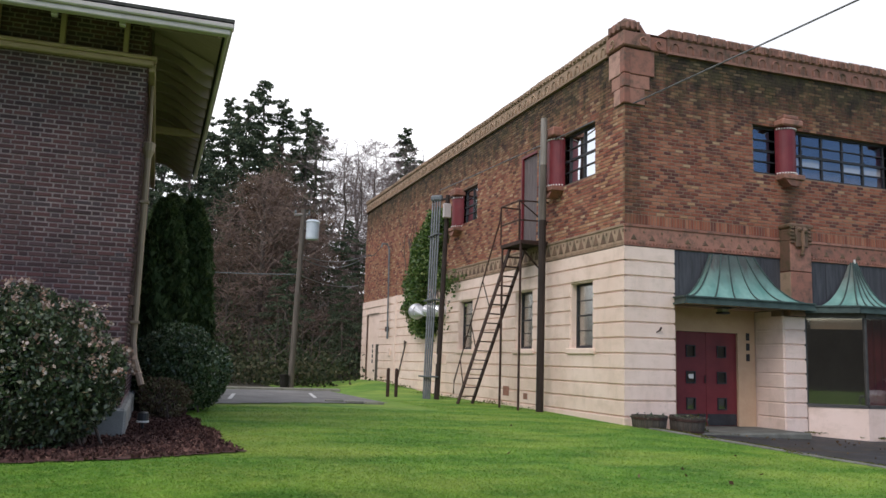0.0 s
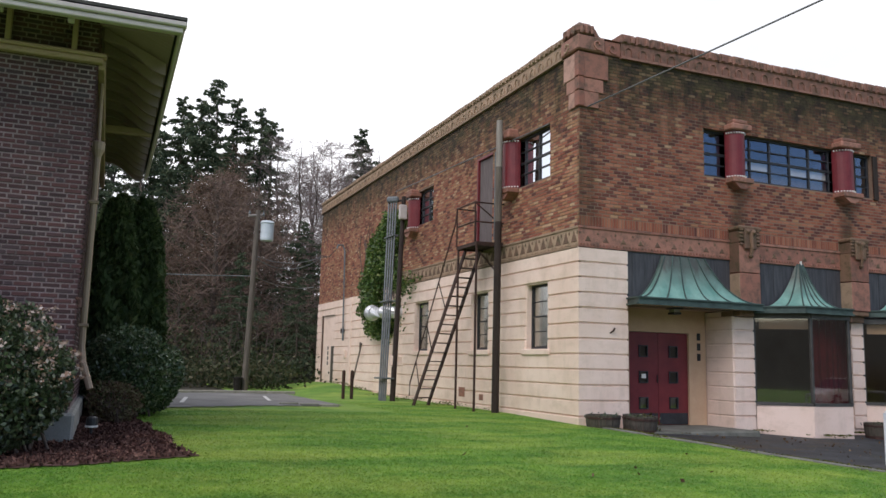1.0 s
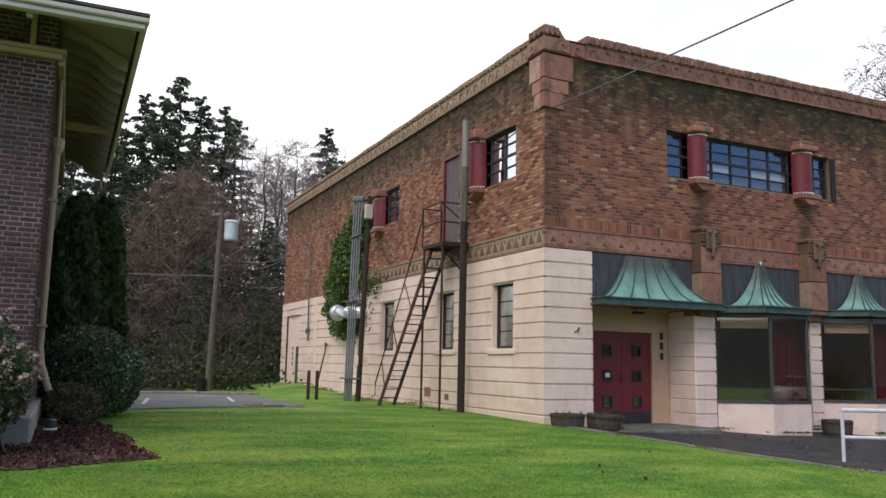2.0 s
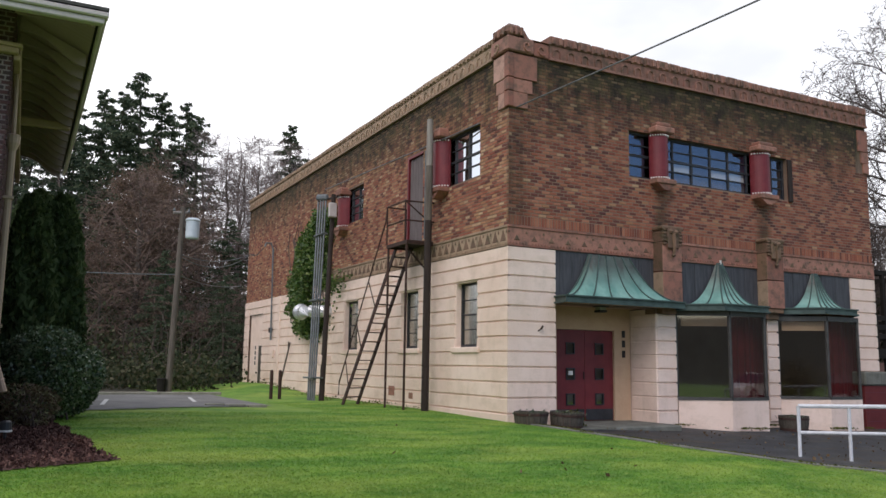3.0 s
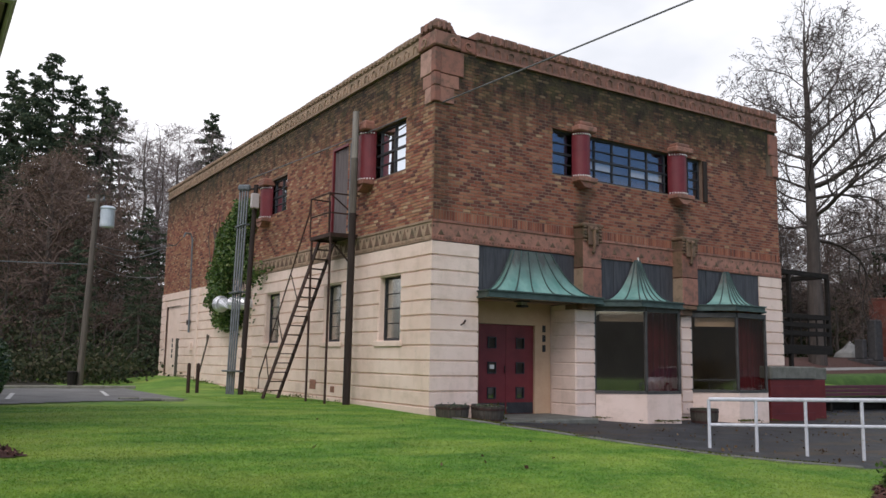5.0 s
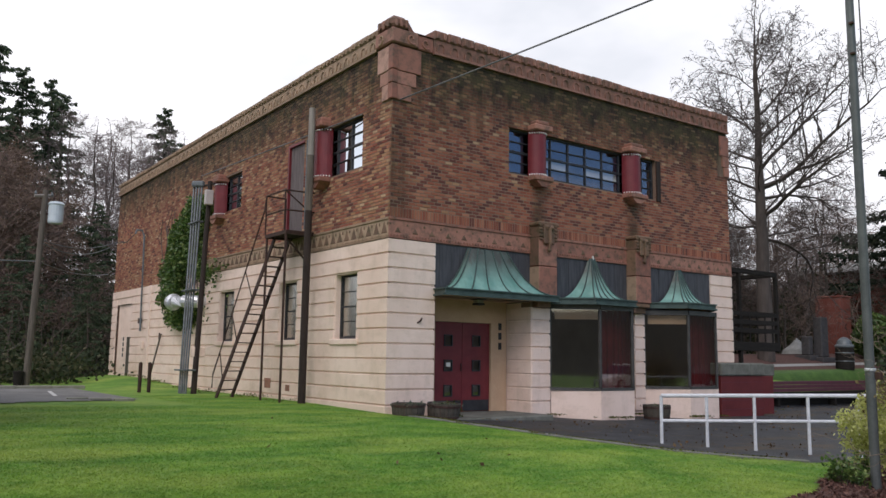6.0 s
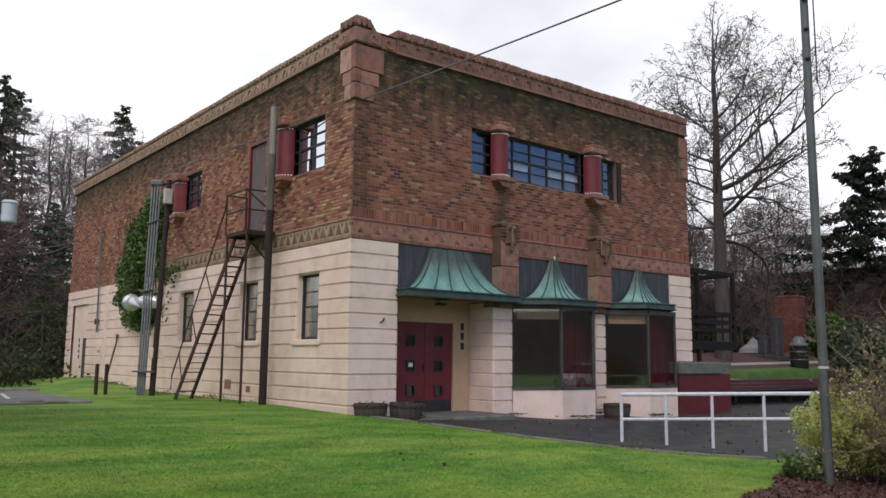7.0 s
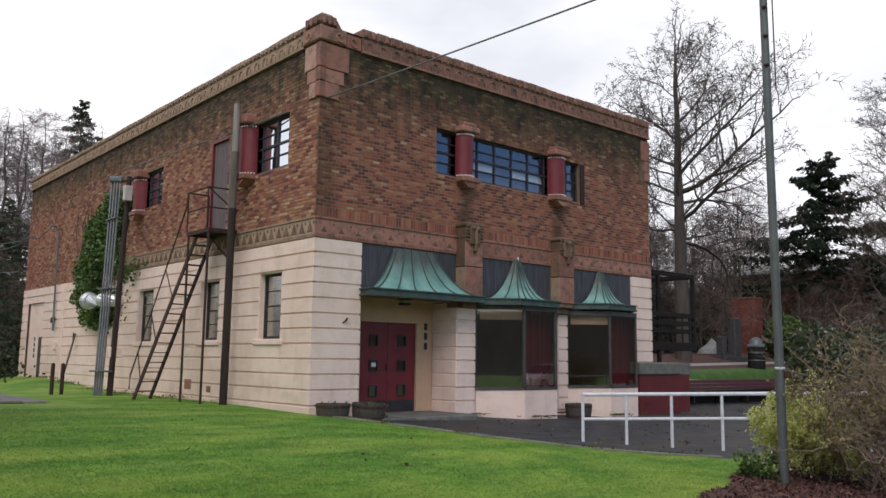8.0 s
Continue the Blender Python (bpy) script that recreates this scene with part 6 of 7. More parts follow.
def service_mast():
    m = thing("service_mast", "dark service pole carrying grey electrical conduits", "utility pole")
    part("shaft", tubed([(-1.14, 8.5, -0.4), (-0.9, 8.65, 6.2)], 0.085, 12, 0.07), M_POLE, m)
    for k in range(4):
        y = 9.2 + 0.24 * k
        foot, top = (-1.34 - 0.035 * k, 8.58 + 0.08 * k, -0.3), (-0.95, y, 6.15 + 0.04 * k)
        part("conduit", tubed([foot, top], 0.029, 10), M_GALV, m, "grey steel conduit")
        part("weatherhead", lathe([(0.04, 0), (0.08, 0.05), (0.085, 0.14), (0.04, 0.2)], (top[0], top[1], top[2] - 0.05), 10), M_GALV, m)
    for z, y in ((0.55, 8.75), (2.9, 9.1), (5.0, 9.4)):
        part("strap", boxed((-1.55 + z * 0.09, y - 0.35, z), (-1.15 + z * 0.05, y + 0.45, z + 0.05), 0.01), M_GALV, m)
    part("breaker_box", boxed((-1.1, 8.42, 5.45), (-0.86, 8.56, 5.9), 0.02), M_GUTTER, m, "small white metal box")
    part("meter_box", boxed((-1.2, 8.5, 0.95), (-0.85, 8.72, 1.25), 0.02), M_STUCCO, m)
    part("crossarm", tubed([(-0.95, 9.9, 6.2), (-0.85, 8.4, 6.1)], 0.035, 6), M_POLE, m)


service_mast()


def exhaust_drum():
    d = thing("vent_drum", "bright sheet-metal vent drum on the wall", "vent")
    c = Vector((-0.75, 11.9, 2.72))
    bm = bmesh.new()
    prof = [(0.02, -0.22), (0.16, -0.2), (0.26, -0.1), (0.28, 0.05), (0.26, 0.14), (0.22, 0.16), (0.22, 0.3)]
    rows = [[bm.verts.new((c.x + r * math.cos(math.tau * i / 18), c.y - y, c.z + r * math.sin(math.tau * i / 18))) for i in range(18)] for r, y in prof]
    for a, b in zip(rows, rows[1:]):
        for i in range(18):
            bm.faces.new((a[i], a[(i + 1) % 18], b[(i + 1) % 18], b[i]))
    bm.faces.new(rows[0])
    bm.faces.new(rows[-1])
    part("drum", bm, M_ALU, d)
    part("elbow", tubed([(c.x, c.y - 0.3, c.z), (c.x + 0.1, c.y - 0.75, c.z), (c.x + 0.45, c.y - 0.9, c.z), (0.02, c.y - 0.9, c.z)], 0.2, 14), M_ALU, d)


exhaust_drum()


def rear_conduit():
    m = thing("wall_conduit", "thin grey conduit with a weatherhead on the rear wall", "conduit")
    part("pipe", tubed([(-0.12, 17.5, 1.9), (-0.12, 17.7, 5.6), (-0.2, 17.75, 5.85), (-0.4, 17.75, 5.85), (-0.45, 17.75, 5.7)], 0.042, 8), M_GALV, m)
    for k in range(3):
        part("lead_wire", tubed([(-0.45, 17.75, 5.7), (-0.7, 17.9 + 0.1 * k, 5.35), (-1.0, 18.2, 5.3 + 0.06 * k)], 0.012, 5), M_WIRE, m)


rear_conduit()


def ivy():
    v = thing("wall_ivy", "leafy green ivy climbing the brick side wall", "climbing plant")
    r = np.random.default_rng(21)
    pts = []
    while len(pts) < 16000:
        z = r.uniform(2.0, 6.1)
        lo = 10.9 + 0.35 * math.sin(z * 3)
        hi = 15.9 - 1.0 * max(0, z - 3.5) - 0.75 * max(0, z - 5.1) + 0.3 * math.sin(z * 5)
        if z < 3.4:
            lo, hi = 11.0 + max(0, 2.8 - z) * 0.9, 16.0 - (3.4 - z) * 1.9 + 0.5 * math.sin(z * 9)
        y = r.uniform(lo, hi) if r.random() > 0.01 else r.uniform(8.6, 11)
        if y < 10 and z > 4:
            continue
        if noise.noise(Vector((y * 0.9, z * 1.1, 3.3))) < -0.12 + 0.25 * abs(y - (lo + hi) / 2) / (hi - lo) - 0.1:
            continue
        pts.append((-0.05 - 0.5 * r.random() ** 1.7 * (0.4 + 0.6 * math.sin(math.pi * min(1, max(0, (y - lo) / (hi - lo))))), y, z + 0.1 * r.normal()))
    # straggling tips low at the mast
    more = np.array([9.6, 10.0, 3.6]) + r.normal(size=(130, 3)) * np.array([0, 0.3, 0.2])
    more[:, 0] = -0.1 - 0.3 * r.random(130)
    leaves_mesh("foliage", np.concatenate([np.array(pts), more]), np.full(len(pts) + 130, 0.082), r, M_IVY, v, 1.3, 0.3, facing=np.array([-0.8, 0, 0.1]))
    sticks = []
    rng = random.Random(2)
    for k in range(26):
        y = rng.uniform(11.5, 15.5)
        p = Vector((-0.05, y, 2.2 + rng.random()))
        for i in range(5):
            q = p + Vector((rng.gauss(0, 0.02), rng.gauss(0, 0.18), 0.62))
            q.x = -0.06 - 0.03 * rng.random()
            sticks.append((tuple(p), tuple(q), 0.018, 0.014))
            p = q
    sticks_mesh("branchwork", sticks, M_TWIG, v, 4)


ivy()


def bollards():
    for x, y in ((-2.3, 9.75), (-2.04, 9.72)):
        g = thing("bollard", "short dark steel bollard at the lawn's edge", "bollard", "pair of bollards")
        part("post", lathe([(0.055, -0.3), (0.055, 0.78), (0.045, 0.82), (0.01, 0.84)], (x, y, -0.05), 10), M_IRON, g)


bollards()
lean = thing("leaning_pole", "thin weathered stick leaning on the rear wall", "stick")
part("stick", tubed([(-0.75, 14.2, -0.15), (-0.1, 15.0, 1.75)], 0.03, 6), M_BARREL, lean)


def barrel(x, y, r, hgt, tilt, label):
    """A half barrel: staves, two hoops and soil."""
    b = thing("barrel_planter", label, "planter", "half barrel planters")
    z = lawn_height(x, y) - 0.1
    n = 16
    for k in range(n):
        a0, a1 = math.tau * k / n + 0.012, math.tau * (k + 1) / n - 0.012
        bm = bmesh.new()
        rows = []
        for f, s in ((0, 0.86), (0.5, 0.97), (1, 1.0)):
            rows.append([bm.verts.new((q * s * math.cos(a), q * s * math.sin(a), f * hgt)) for q, a in ((r, a0), (r, a1), (r - 0.03, a1), (r - 0.03, a0))])
        for p, q in zip(rows, rows[1:]):
            for i in range(4):
                bm.faces.new((p[i], p[(i + 1) % 4], q[(i + 1) % 4], q[i]))
        bm.faces.new(rows[-1])
        part("stave", bm, M_BARREL, b)
    for f, s in ((0.18, 0.905), (0.78, 0.99)):
        bm = bmesh.new()
        rows = [[bm.verts.new(((r * s + o) * math.cos(math.tau * i / 24), (r * s + o) * math.sin(math.tau * i / 24), f * hgt + h)) for i in range(24)] for o, h in ((0, 0), (0.008, 0), (0.008, 0.045), (0, 0.045))]
        for p, q in zip(rows, rows[1:]):
            for i in range(24):
                bm.faces.new((p[i], p[(i + 1) % 24], q[(i + 1) % 24], q[i]))
        part("hoop", bm, M_IRON, b)
    part("soil", lathe([(r * 0.9, 0.0), (r * 0.95, hgt * 0.8), (0.05, hgt * 0.86)], (0, 0, 0), 16), M_MULCHBED, b)
    rr = np.random.default_rng(int(x * 10) + 50)
    c = rr.normal(size=(90, 3)) * np.array([r * 0.4, r * 0.4, 0.025]) + np.array([0, 0, hgt * 0.9])
    leaves_mesh("weed_growth", c, np.full(90, 0.04), rr, M_RHODO, b, 2.2, kind="stuff")
    b.matrix_basis = pose(x, y, z, tilt, 0, 20)


barrel(0.2, -0.58, 0.36, 0.36, 0, "weathered oak half barrel planter by the stucco corner")
barrel(1.15, -0.52, 0.37, 0.38, 3, "leaning oak half barrel planter with weeds beside the entry")
barrel(8.0, -0.72, 0.36, 0.42, 0, "oak half barrel planter between the shop bays")


# ---- the white handrail, lamp pole and shrubs by the forecourt ----
def handrail():
    h = thing("handrail", "white painted two-bar steel handrail along the forecourt", "railing")
    pts = [(2.65, -5.18), (3.15, -5.78), (3.88, -6.3), (4.41, -7.02), (5.0, -7.7), (5.6, -8.3)]
    a, b = Vector(pts[0]), Vector((4.62, -7.1))
    way = (b - a).normalized()
    spots = [a + way * s for s in (0, 0.8, 1.63, 2.55, 3.4, 4.3, 5.2)]
    tops = []
    for p in spots:
        z = lawn_height(p.x, p.y) - 0.05
        top = 0.4 + 0.018 * (p - a).length
        tops.append((p.x, p.y, top))
        part("post", tubed([(p.x, p.y, z - 0.1), (p.x, p.y, top)], 0.03, 8), M_RAIL, h)
    part("top_rail", tubed(tops, 0.036, 8), M_RAIL, h)
    part("mid_rail", tubed([(x, y, z - 0.45) for x, y, z in tops], 0.03, 8), M_RAIL, h)


handrail()


def lamp_pole():
    p = thing("lamp_pole", "tall grey steel pole with a cable clamped to it", "pole")
    x, y = 0.5, -10.06
    z = ground_height(x, y)
    part("shaft", tubed([(x, y, z - 0.3), (x - 0.02, y + 0.01, 9.5)], 0.058, 14, 0.046), M_STEEL, p)
    part("band", lathe([(0.06, 0), (0.068, 0.008), (0.068, 0.028), (0.06, 0.036)], (x, y, 0.94), 14), M_ALU, p, "bright metal clamp band")
    part("clip_box", boxed((x - 0.01, y - 0.12, 0.84), (x + 0.07, y - 0.05, 0.93), 0.01), M_IRON, p)
    part("rope", tubed([(x + 0.085, y - 0.07, 4.6), (x + 0.075, y - 0.07, 9.2)], 0.01, 5), M_WIRE, p)
    for zz in (4.9, 5.3, 5.7):
        part("cleat", boxed((x - 0.09, y - 0.06, zz), (x - 0.04, y + 0.0, zz + 0.03), 0.005), M_IRON, p)


lamp_pole()


def twiggy_shrub(name, label, centre, radius, height, seed, count, leaf, leaf_count, twig, lsize=0.035):
    s = thing(name, label, "shrub")
    rng = random.Random(seed)
    r = np.random.default_rng(seed)
    sticks = []
    g = ground_height(*centre)
    for k in range(count):
        a = rng.random() * math.tau
        p = (centre[0] + 0.25 * radius * math.cos(a), centre[1] + 0.25 * radius * math.sin(a), g - 0.03)
        d = (math.cos(a) * rng.uniform(0.1, 0.9), math.sin(a) * rng.uniform(0.1, 0.9), 1.0)
        grow(sticks, p, d, height * rng.uniform(0.4, 0.72), 0.009, 3, rng, 0.5, 0.03, 2, 3, 0.08, 0.0028)
    sticks_mesh("branchwork", sticks, twig, s, 4)
    ends = np.array([q[1] for q in sticks])
    top = ends[ends[:, 2] > g + 0.12 * height]
    pts = top[r.integers(0, len(top), leaf_count)] + r.normal(size=(leaf_count, 3)) * 0.035
    leaves_mesh("foliage", pts, np.full(leaf_count, lsize), r, leaf, s, 1.7)
    return s


twiggy_shrub("spring_shrub", "yellow-green shrub in fresh spring leaf", (1.5, -10.0), 0.3, 0.98, 41, 30, M_SPRING, 27000, M_TWIG, 0.026)
twiggy_shrub("spring_shrub", "yellow-green shrub in fresh spring leaf", (1.6, -10.3), 0.3, 0.5, 42, 10, M_SPRING, 2500, M_TWIG, 0.027)
twiggy_shrub("budding_shrub", "tangled brown twiggy shrub with bronze buds", (1.25, -10.95), 0.6, 1.6, 43, 9, M_BUD, 1500, M_TWIG)
twiggy_shrub("budding_shrub", "tangled brown twiggy shrub with bronze buds", (2.0, -10.6), 0.6, 1.8, 44, 14, M_BUD, 2600, M_TWIG_PALE)
twiggy_shrub("budding_shrub", "tangled brown twiggy shrub with bronze buds", (0.9, -11.45), 0.6, 1.4, 45, 10, M_BUD, 1600, M_TWIG)
twiggy_shrub("ground_cover", "low green leafy ground cover at the bed's edge", (0.6, -9.75), 0.5, 0.3, 46, 12, M_IVY, 1200, M_TWIG)


def contorted_hazel(centre, height, seed, stems):
    """Corkscrew stems that wander up and out, with short curled side shoots."""
    h = thing("contorted_hazel", "leafless contorted hazel with brown corkscrew twigs", "shrub")
    rng = random.Random(seed)
    g = ground_height(*centre)
    sticks = []

    def wander(p, d, n, step, r):
        goal = Vector(d)
        for i in range(n):
            d = (0.55 * Vector(d) + 0.32 * goal + Vector((rng.gauss(0, 0.5), rng.gauss(0, 0.5), rng.gauss(0, 0.42)))).normalized()
            q = p + d * step
            r1 = r * (1 - 0.75 * (i + 1) / n)
            sticks.append((tuple(p), tuple(q), r * (1 - 0.75 * i / n), r1))
            p = q
            if r > 0.006 and i > 2 and rng.random() < 0.75:
                wander(p, (d + Vector((rng.gauss(0, 0.7), rng.gauss(0, 0.7), 0.3))).normalized(), 9, step * 0.62, r1 * 0.6 if r1 > 0.005 else 0.0045)

    for k in range(stems):
        a = rng.random() * math.tau
        lean = rng.uniform(0.15, 0.9)
        wander(Vector((centre[0] + 0.1 * math.cos(a), centre[1] + 0.1 * math.sin(a), g - 0.03)), Vector((math.cos(a) * lean, math.sin(a) * lean, 1)).normalized(), 20, height / 13, 0.014)
    sticks_mesh("branchwork", sticks, M_CURL, h, 4)
    return h


contorted_hazel((1.3, -10.95), 2.0, 51, 20)
contorted_hazel((1.0, -11.5), 1.75, 52, 16)


# ---- right of the building: deck, red wall, bench, monuments ----
def deck():
    d = thing("timber_deck", "dark stained timber balcony with pergola posts", "balcony")
    x0, x1, y0, y1, zf, zt = W + 0.05, 16.95, 1.2, 3.8, 1.68, 4.0
    part("floor", boxed((x0, y0, zf - 0.2), (x1, y1, zf), 0.01), M_DECK, d)
    for x, y, low in ((x0 + 0.08, y0, -0.5), (14.7, y0, -0.5), (x1 - 0.06, y0, zf - 0.3), (x1 - 0.06, y1, 0.2), (14.7, y1, 0.2)):
        part("post", boxed((x - 0.06, y - 0.06, low), (x + 0.06, y + 0.06, zt), 0.01), M_DECK, d)
    for a, b in (((x0, y0 - 0.05, zt), (x1, y0 + 0.05, zt + 0.16)), ((x0, y1 - 0.05, zt), (x1, y1 + 0.05, zt + 0.16)), ((x1 - 0.1, y0 + 0.051, zt), (x1, y1 - 0.051, zt + 0.16)), ((14.65, y0 + 0.051, zt), (14.75, y1 - 0.051, zt + 0.16))):
        part("beam", boxed(a, b, 0.01), M_DECK, d)
    for z in (0.42, 0.7, 0.98):
        part("rail", boxed((x0 + 0.15, y0 - 0.08, zf + z - 0.09), (x1 - 0.13, y0 - 0.062, zf + z + 0.06)), M_DECK, d)
        part("rail", boxed((x1 + 0.0, y0 + 0.07, zf + z - 0.07), (x1 + 0.02, y1 - 0.07, zf + z + 0.04)), M_DECK, d)
    for k in range(9):
        x = x0 + 0.4 + k * 0.45
        part("baluster", boxed((x - 0.03, y0 - 0.06, zf), (x + 0.03, y0 - 0.03, zf + 1.05)), M_DECK, d)
    part("skirt", boxed((x0, y0 - 0.08, zf - 0.28), (x1, y0 - 0.005, zf + 0.02), 0.01), M_DECK, d)


deck()
redwall = thing("planter_wall", "dark red painted block wall with a concrete cap", "wall")
part("block_wall", boxed((11.15, -0.5, -0.9), (13.25, -0.07, 0.62), 0.01), M_REDWALL, redwall)
part("block_wall", boxed((W + 0.1, -0.069, -0.9), (14.5, 0.95, 0.6), 0.01), M_REDWALL, redwall)
cap = part("cap", boxed((11.1, -0.56, 0.621), (13.3, -0.066, 1.0), 0.04), M_KERB, redwall, "weathered concrete cap")
part("cap", boxed((W + 0.08, -0.0659, 0.601), (14.6, 1.05, 0.97), 0.02), M_KERB, redwall, "weathered concrete cap")
for k in range(2):
    part("cap_joint", boxed((11.8 + 0.75 * k, -0.566, 0.64), (11.815 + 0.75 * k, -0.559, 1.0)), M_KERB, cap)
for k in range(4):
    part("block_joint", boxed((11.16, -0.507, -0.35 + 0.26 * k), (13.24, -0.4995, -0.342 + 0.26 * k)), M_PLUM, redwall)


def long_bench():
    b = thing("long_bench", "long low plum-painted timber bench below the grass bank", "bench")
    x0, x1, y = 15.1, 25.0, 1.35
    for k in range(3):
        part("back_board", boxed((x0, y + 0.35 + 0.01 * k, -0.02 + 0.13 * k), (x1, y + 0.41 + 0.01 * k, 0.1 + 0.13 * k), 0.01), M_PLUM, b)
    for k in range(3):
        part("seat_slat", boxed((x0, y + 0.11 * k, -0.2), (x1, y + 0.1 + 0.11 * k, -0.15), 0.008), M_PLUM, b)
    # Added dark board; fills the dark gap below the seat and hides the grass.
    part("dark_screen", boxed((x0, y + 0.36, -0.9), (x1, y + 0.4, -0.03), 0.008), M_DECK, b)
    for k in range(6):
        x = x0 + 0.2 + k * (x1 - x0 - 0.4) / 5
        part("support", boxed((x - 0.06, y + 0.05, -0.8), (x + 0.06, y + 0.34, -0.201), 0.01), M_DECK, b)


long_bench()

def far_right():
    def on(x, y):
        return ground_height(x, y)
    b = thing("litter_bin", "dark litter bin with a grey domed lid", "litter bin")
    x, y = 25.2, 3.2
    z = on(x, y)
    part("body", lathe([(0.35, 0), (0.37, 0.1), (0.37, 0.9), (0.34, 0.95)], (x, y, z), 18), M_DECK, b)
    part("lid", lathe([(0.39, 0.96), (0.39, 1.02), (0.32, 1.08), (0.26, 1.25), (0.12, 1.37), (0.01, 1.39)], (x, y, z), 18), M_GALV, b)
    for zz in (0.35, 0.7):
        part("band", lathe([(0.374, zz), (0.382, zz + 0.02), (0.374, zz + 0.04)], (x, y, z), 18), M_GALV, b)
    for x, y, w, hgt in ((26.05, 5.35, 0.18, 1.0), (26.6, 5.0, 0.3, 1.95)):
        m = thing("stone_marker", "upright grey granite marker on the grass", "monument", "granite markers")
        z = on(x, y)
        part("slab", boxed((x - w, y - 0.2, z + 0.15), (x + w, y + 0.2, z + hgt), 0.04), M_STONE, m)
        part("base", boxed((x - w - 0.25, y - 0.4, z - 0.1), (x + w + 0.25, y + 0.4, z + 0.149), 0.03), M_STONE, m)
    t = thing("canopy_tent", "small dull grey peaked canvas shelter", "tent")
    x, y = 27.5, 6.7
    z = on(x, y)
    bm = bmesh.new()
    n = 10
    apex = bm.verts.new((0, 0, 1.75))
    rows = [[bm.verts.new((r * math.cos(math.tau * i / n), r * math.sin(math.tau * i / n), h)) for i in range(n)] for r, h in ((0.25, 1.5), (0.8, 0.95), (1.5, 0.5), (1.75, 0.05))]
    for i in range(n):
        bm.faces.new((apex, rows[0][i], rows[0][(i + 1) % n]))
        for p, q in zip(rows, rows[1:]):
            bm.faces.new((p[i], p[(i + 1) % n], q[(i + 1) % n], q[i]))
    part("canvas", bm, M_CONCRETE, t)
    t.matrix_world = pose(x, y, z) @ Matrix.Diagonal((0.43, 0.43, 0.46, 1.0))
    for x, y, w, hgt in ((32.6, 7.6, 0.5, 2.9), (39.0, 4.2, 0.9, 5.0)):
        c = thing("brick_column", "tall distant red brick column", "column", "distant brick columns")
        z = on(x, y)
        part("shaft", boxed((x - w, y - 0.7, z - 0.2), (x + w, y + 0.7, z + hgt), 0.03), M_FARBRICK, c)
        part("cap", boxed((x - w - 0.04, y - 0.74, z + hgt + 0.001), (x + w + 0.04, y + 0.74, z + hgt + 0.1), 0.03), M_FARBRICK, c)
    h = thing("low_pavilion", "distant low building with a pale roof behind the trees", "building")
    x, y = 44.5, 10.5
    z = on(x, y)
    part("wall", boxed((x - 3, y - 3.5, z - 0.5), (x + 6, y + 4, z + 4.9)), M_FARBRICK, h)
    bm = bmesh.new()
    v = [bm.verts.new(c) for c in ((x - 4, y - 4.5, z + 4.91), (x + 7, y - 4.5, z + 4.91), (x + 7, y + 4.5, z + 4.91), (x - 4, y + 4.5, z + 4.91), (x + 1, y - 4.5, z + 6.0), (x + 1, y + 4.5, z + 6.0))]
    for q in ((0, 4, 5, 3), (1, 2, 5, 4), (0, 1, 4), (3, 5, 2), (3, 2, 1, 0)):
        bm.faces.new([v[i] for i in q])
    part("roof", bm, M_CONCRETE, h)
    # Darker grass sheet: the bank's tree shade is put into its colour.
    sheet("grass_bank", lambda a, c: 12.7 < a < 27 and 1.95 < c < 3.35, 12.6, 27, 1.9, 3.4, 0.1, 0.025, M_SHADEGRASS, "dark green grass on the low bank, shade in its colour", "grass")
    sheet("mulch_strip", lambda a, c: 18 < a < 33 and (3.3 < c < 4.1 or 4.5 < c < 9.5), 18, 33, 3.3, 9.5, 0.3, 0.015, M_MULCHBED, "dark brown mulch beside the far path", "mulch")
    p = sheet("path", lambda a, c: 16 < a < 34 and 4.1 < c < 4.5, 16, 34, 4.1, 4.7, 0.2, 0.02, M_CONCRETE, "pale concrete path across the grass bank", "path")


far_right()
for k, (x, y, zc, rx, rz) in enumerate(((30.4, 4.3, 2.4, 0.95, 0.95), (27.5, 1.2, 1.0, 1.4, 1.7), (27.2, -0.8, 0.9, 1.5, 1.7), (26.6, -3.0, 0.8, 1.5, 1.6), (27.0, -5.2, 0.8, 1.5, 1.7))):
    shrub("evergreen_shrub", "dense green evergreen shrub by the far path", "shrub", [((x, y, zc), (rx, rx, rz)), ((x + 0.5, y + 0.6, zc - 0.3), (rx * 0.8, rx * 0.8, rz * 0.8))], 4200, 0.11, M_RHODO if k else M_IVY, 90 + k, 6)


# ---- across the forecourt: the street with parked cars that the shop panes mirror ----
M_TYRE = plain("black tyre rubber", (0.012, 0.012, 0.013), (0.03, 0.03, 0.032), 9.0, 0.8)
M_CARGLASS = plain("dark car glass", (0.01, 0.012, 0.014), (0.025, 0.028, 0.03), 3.0, 0.1)


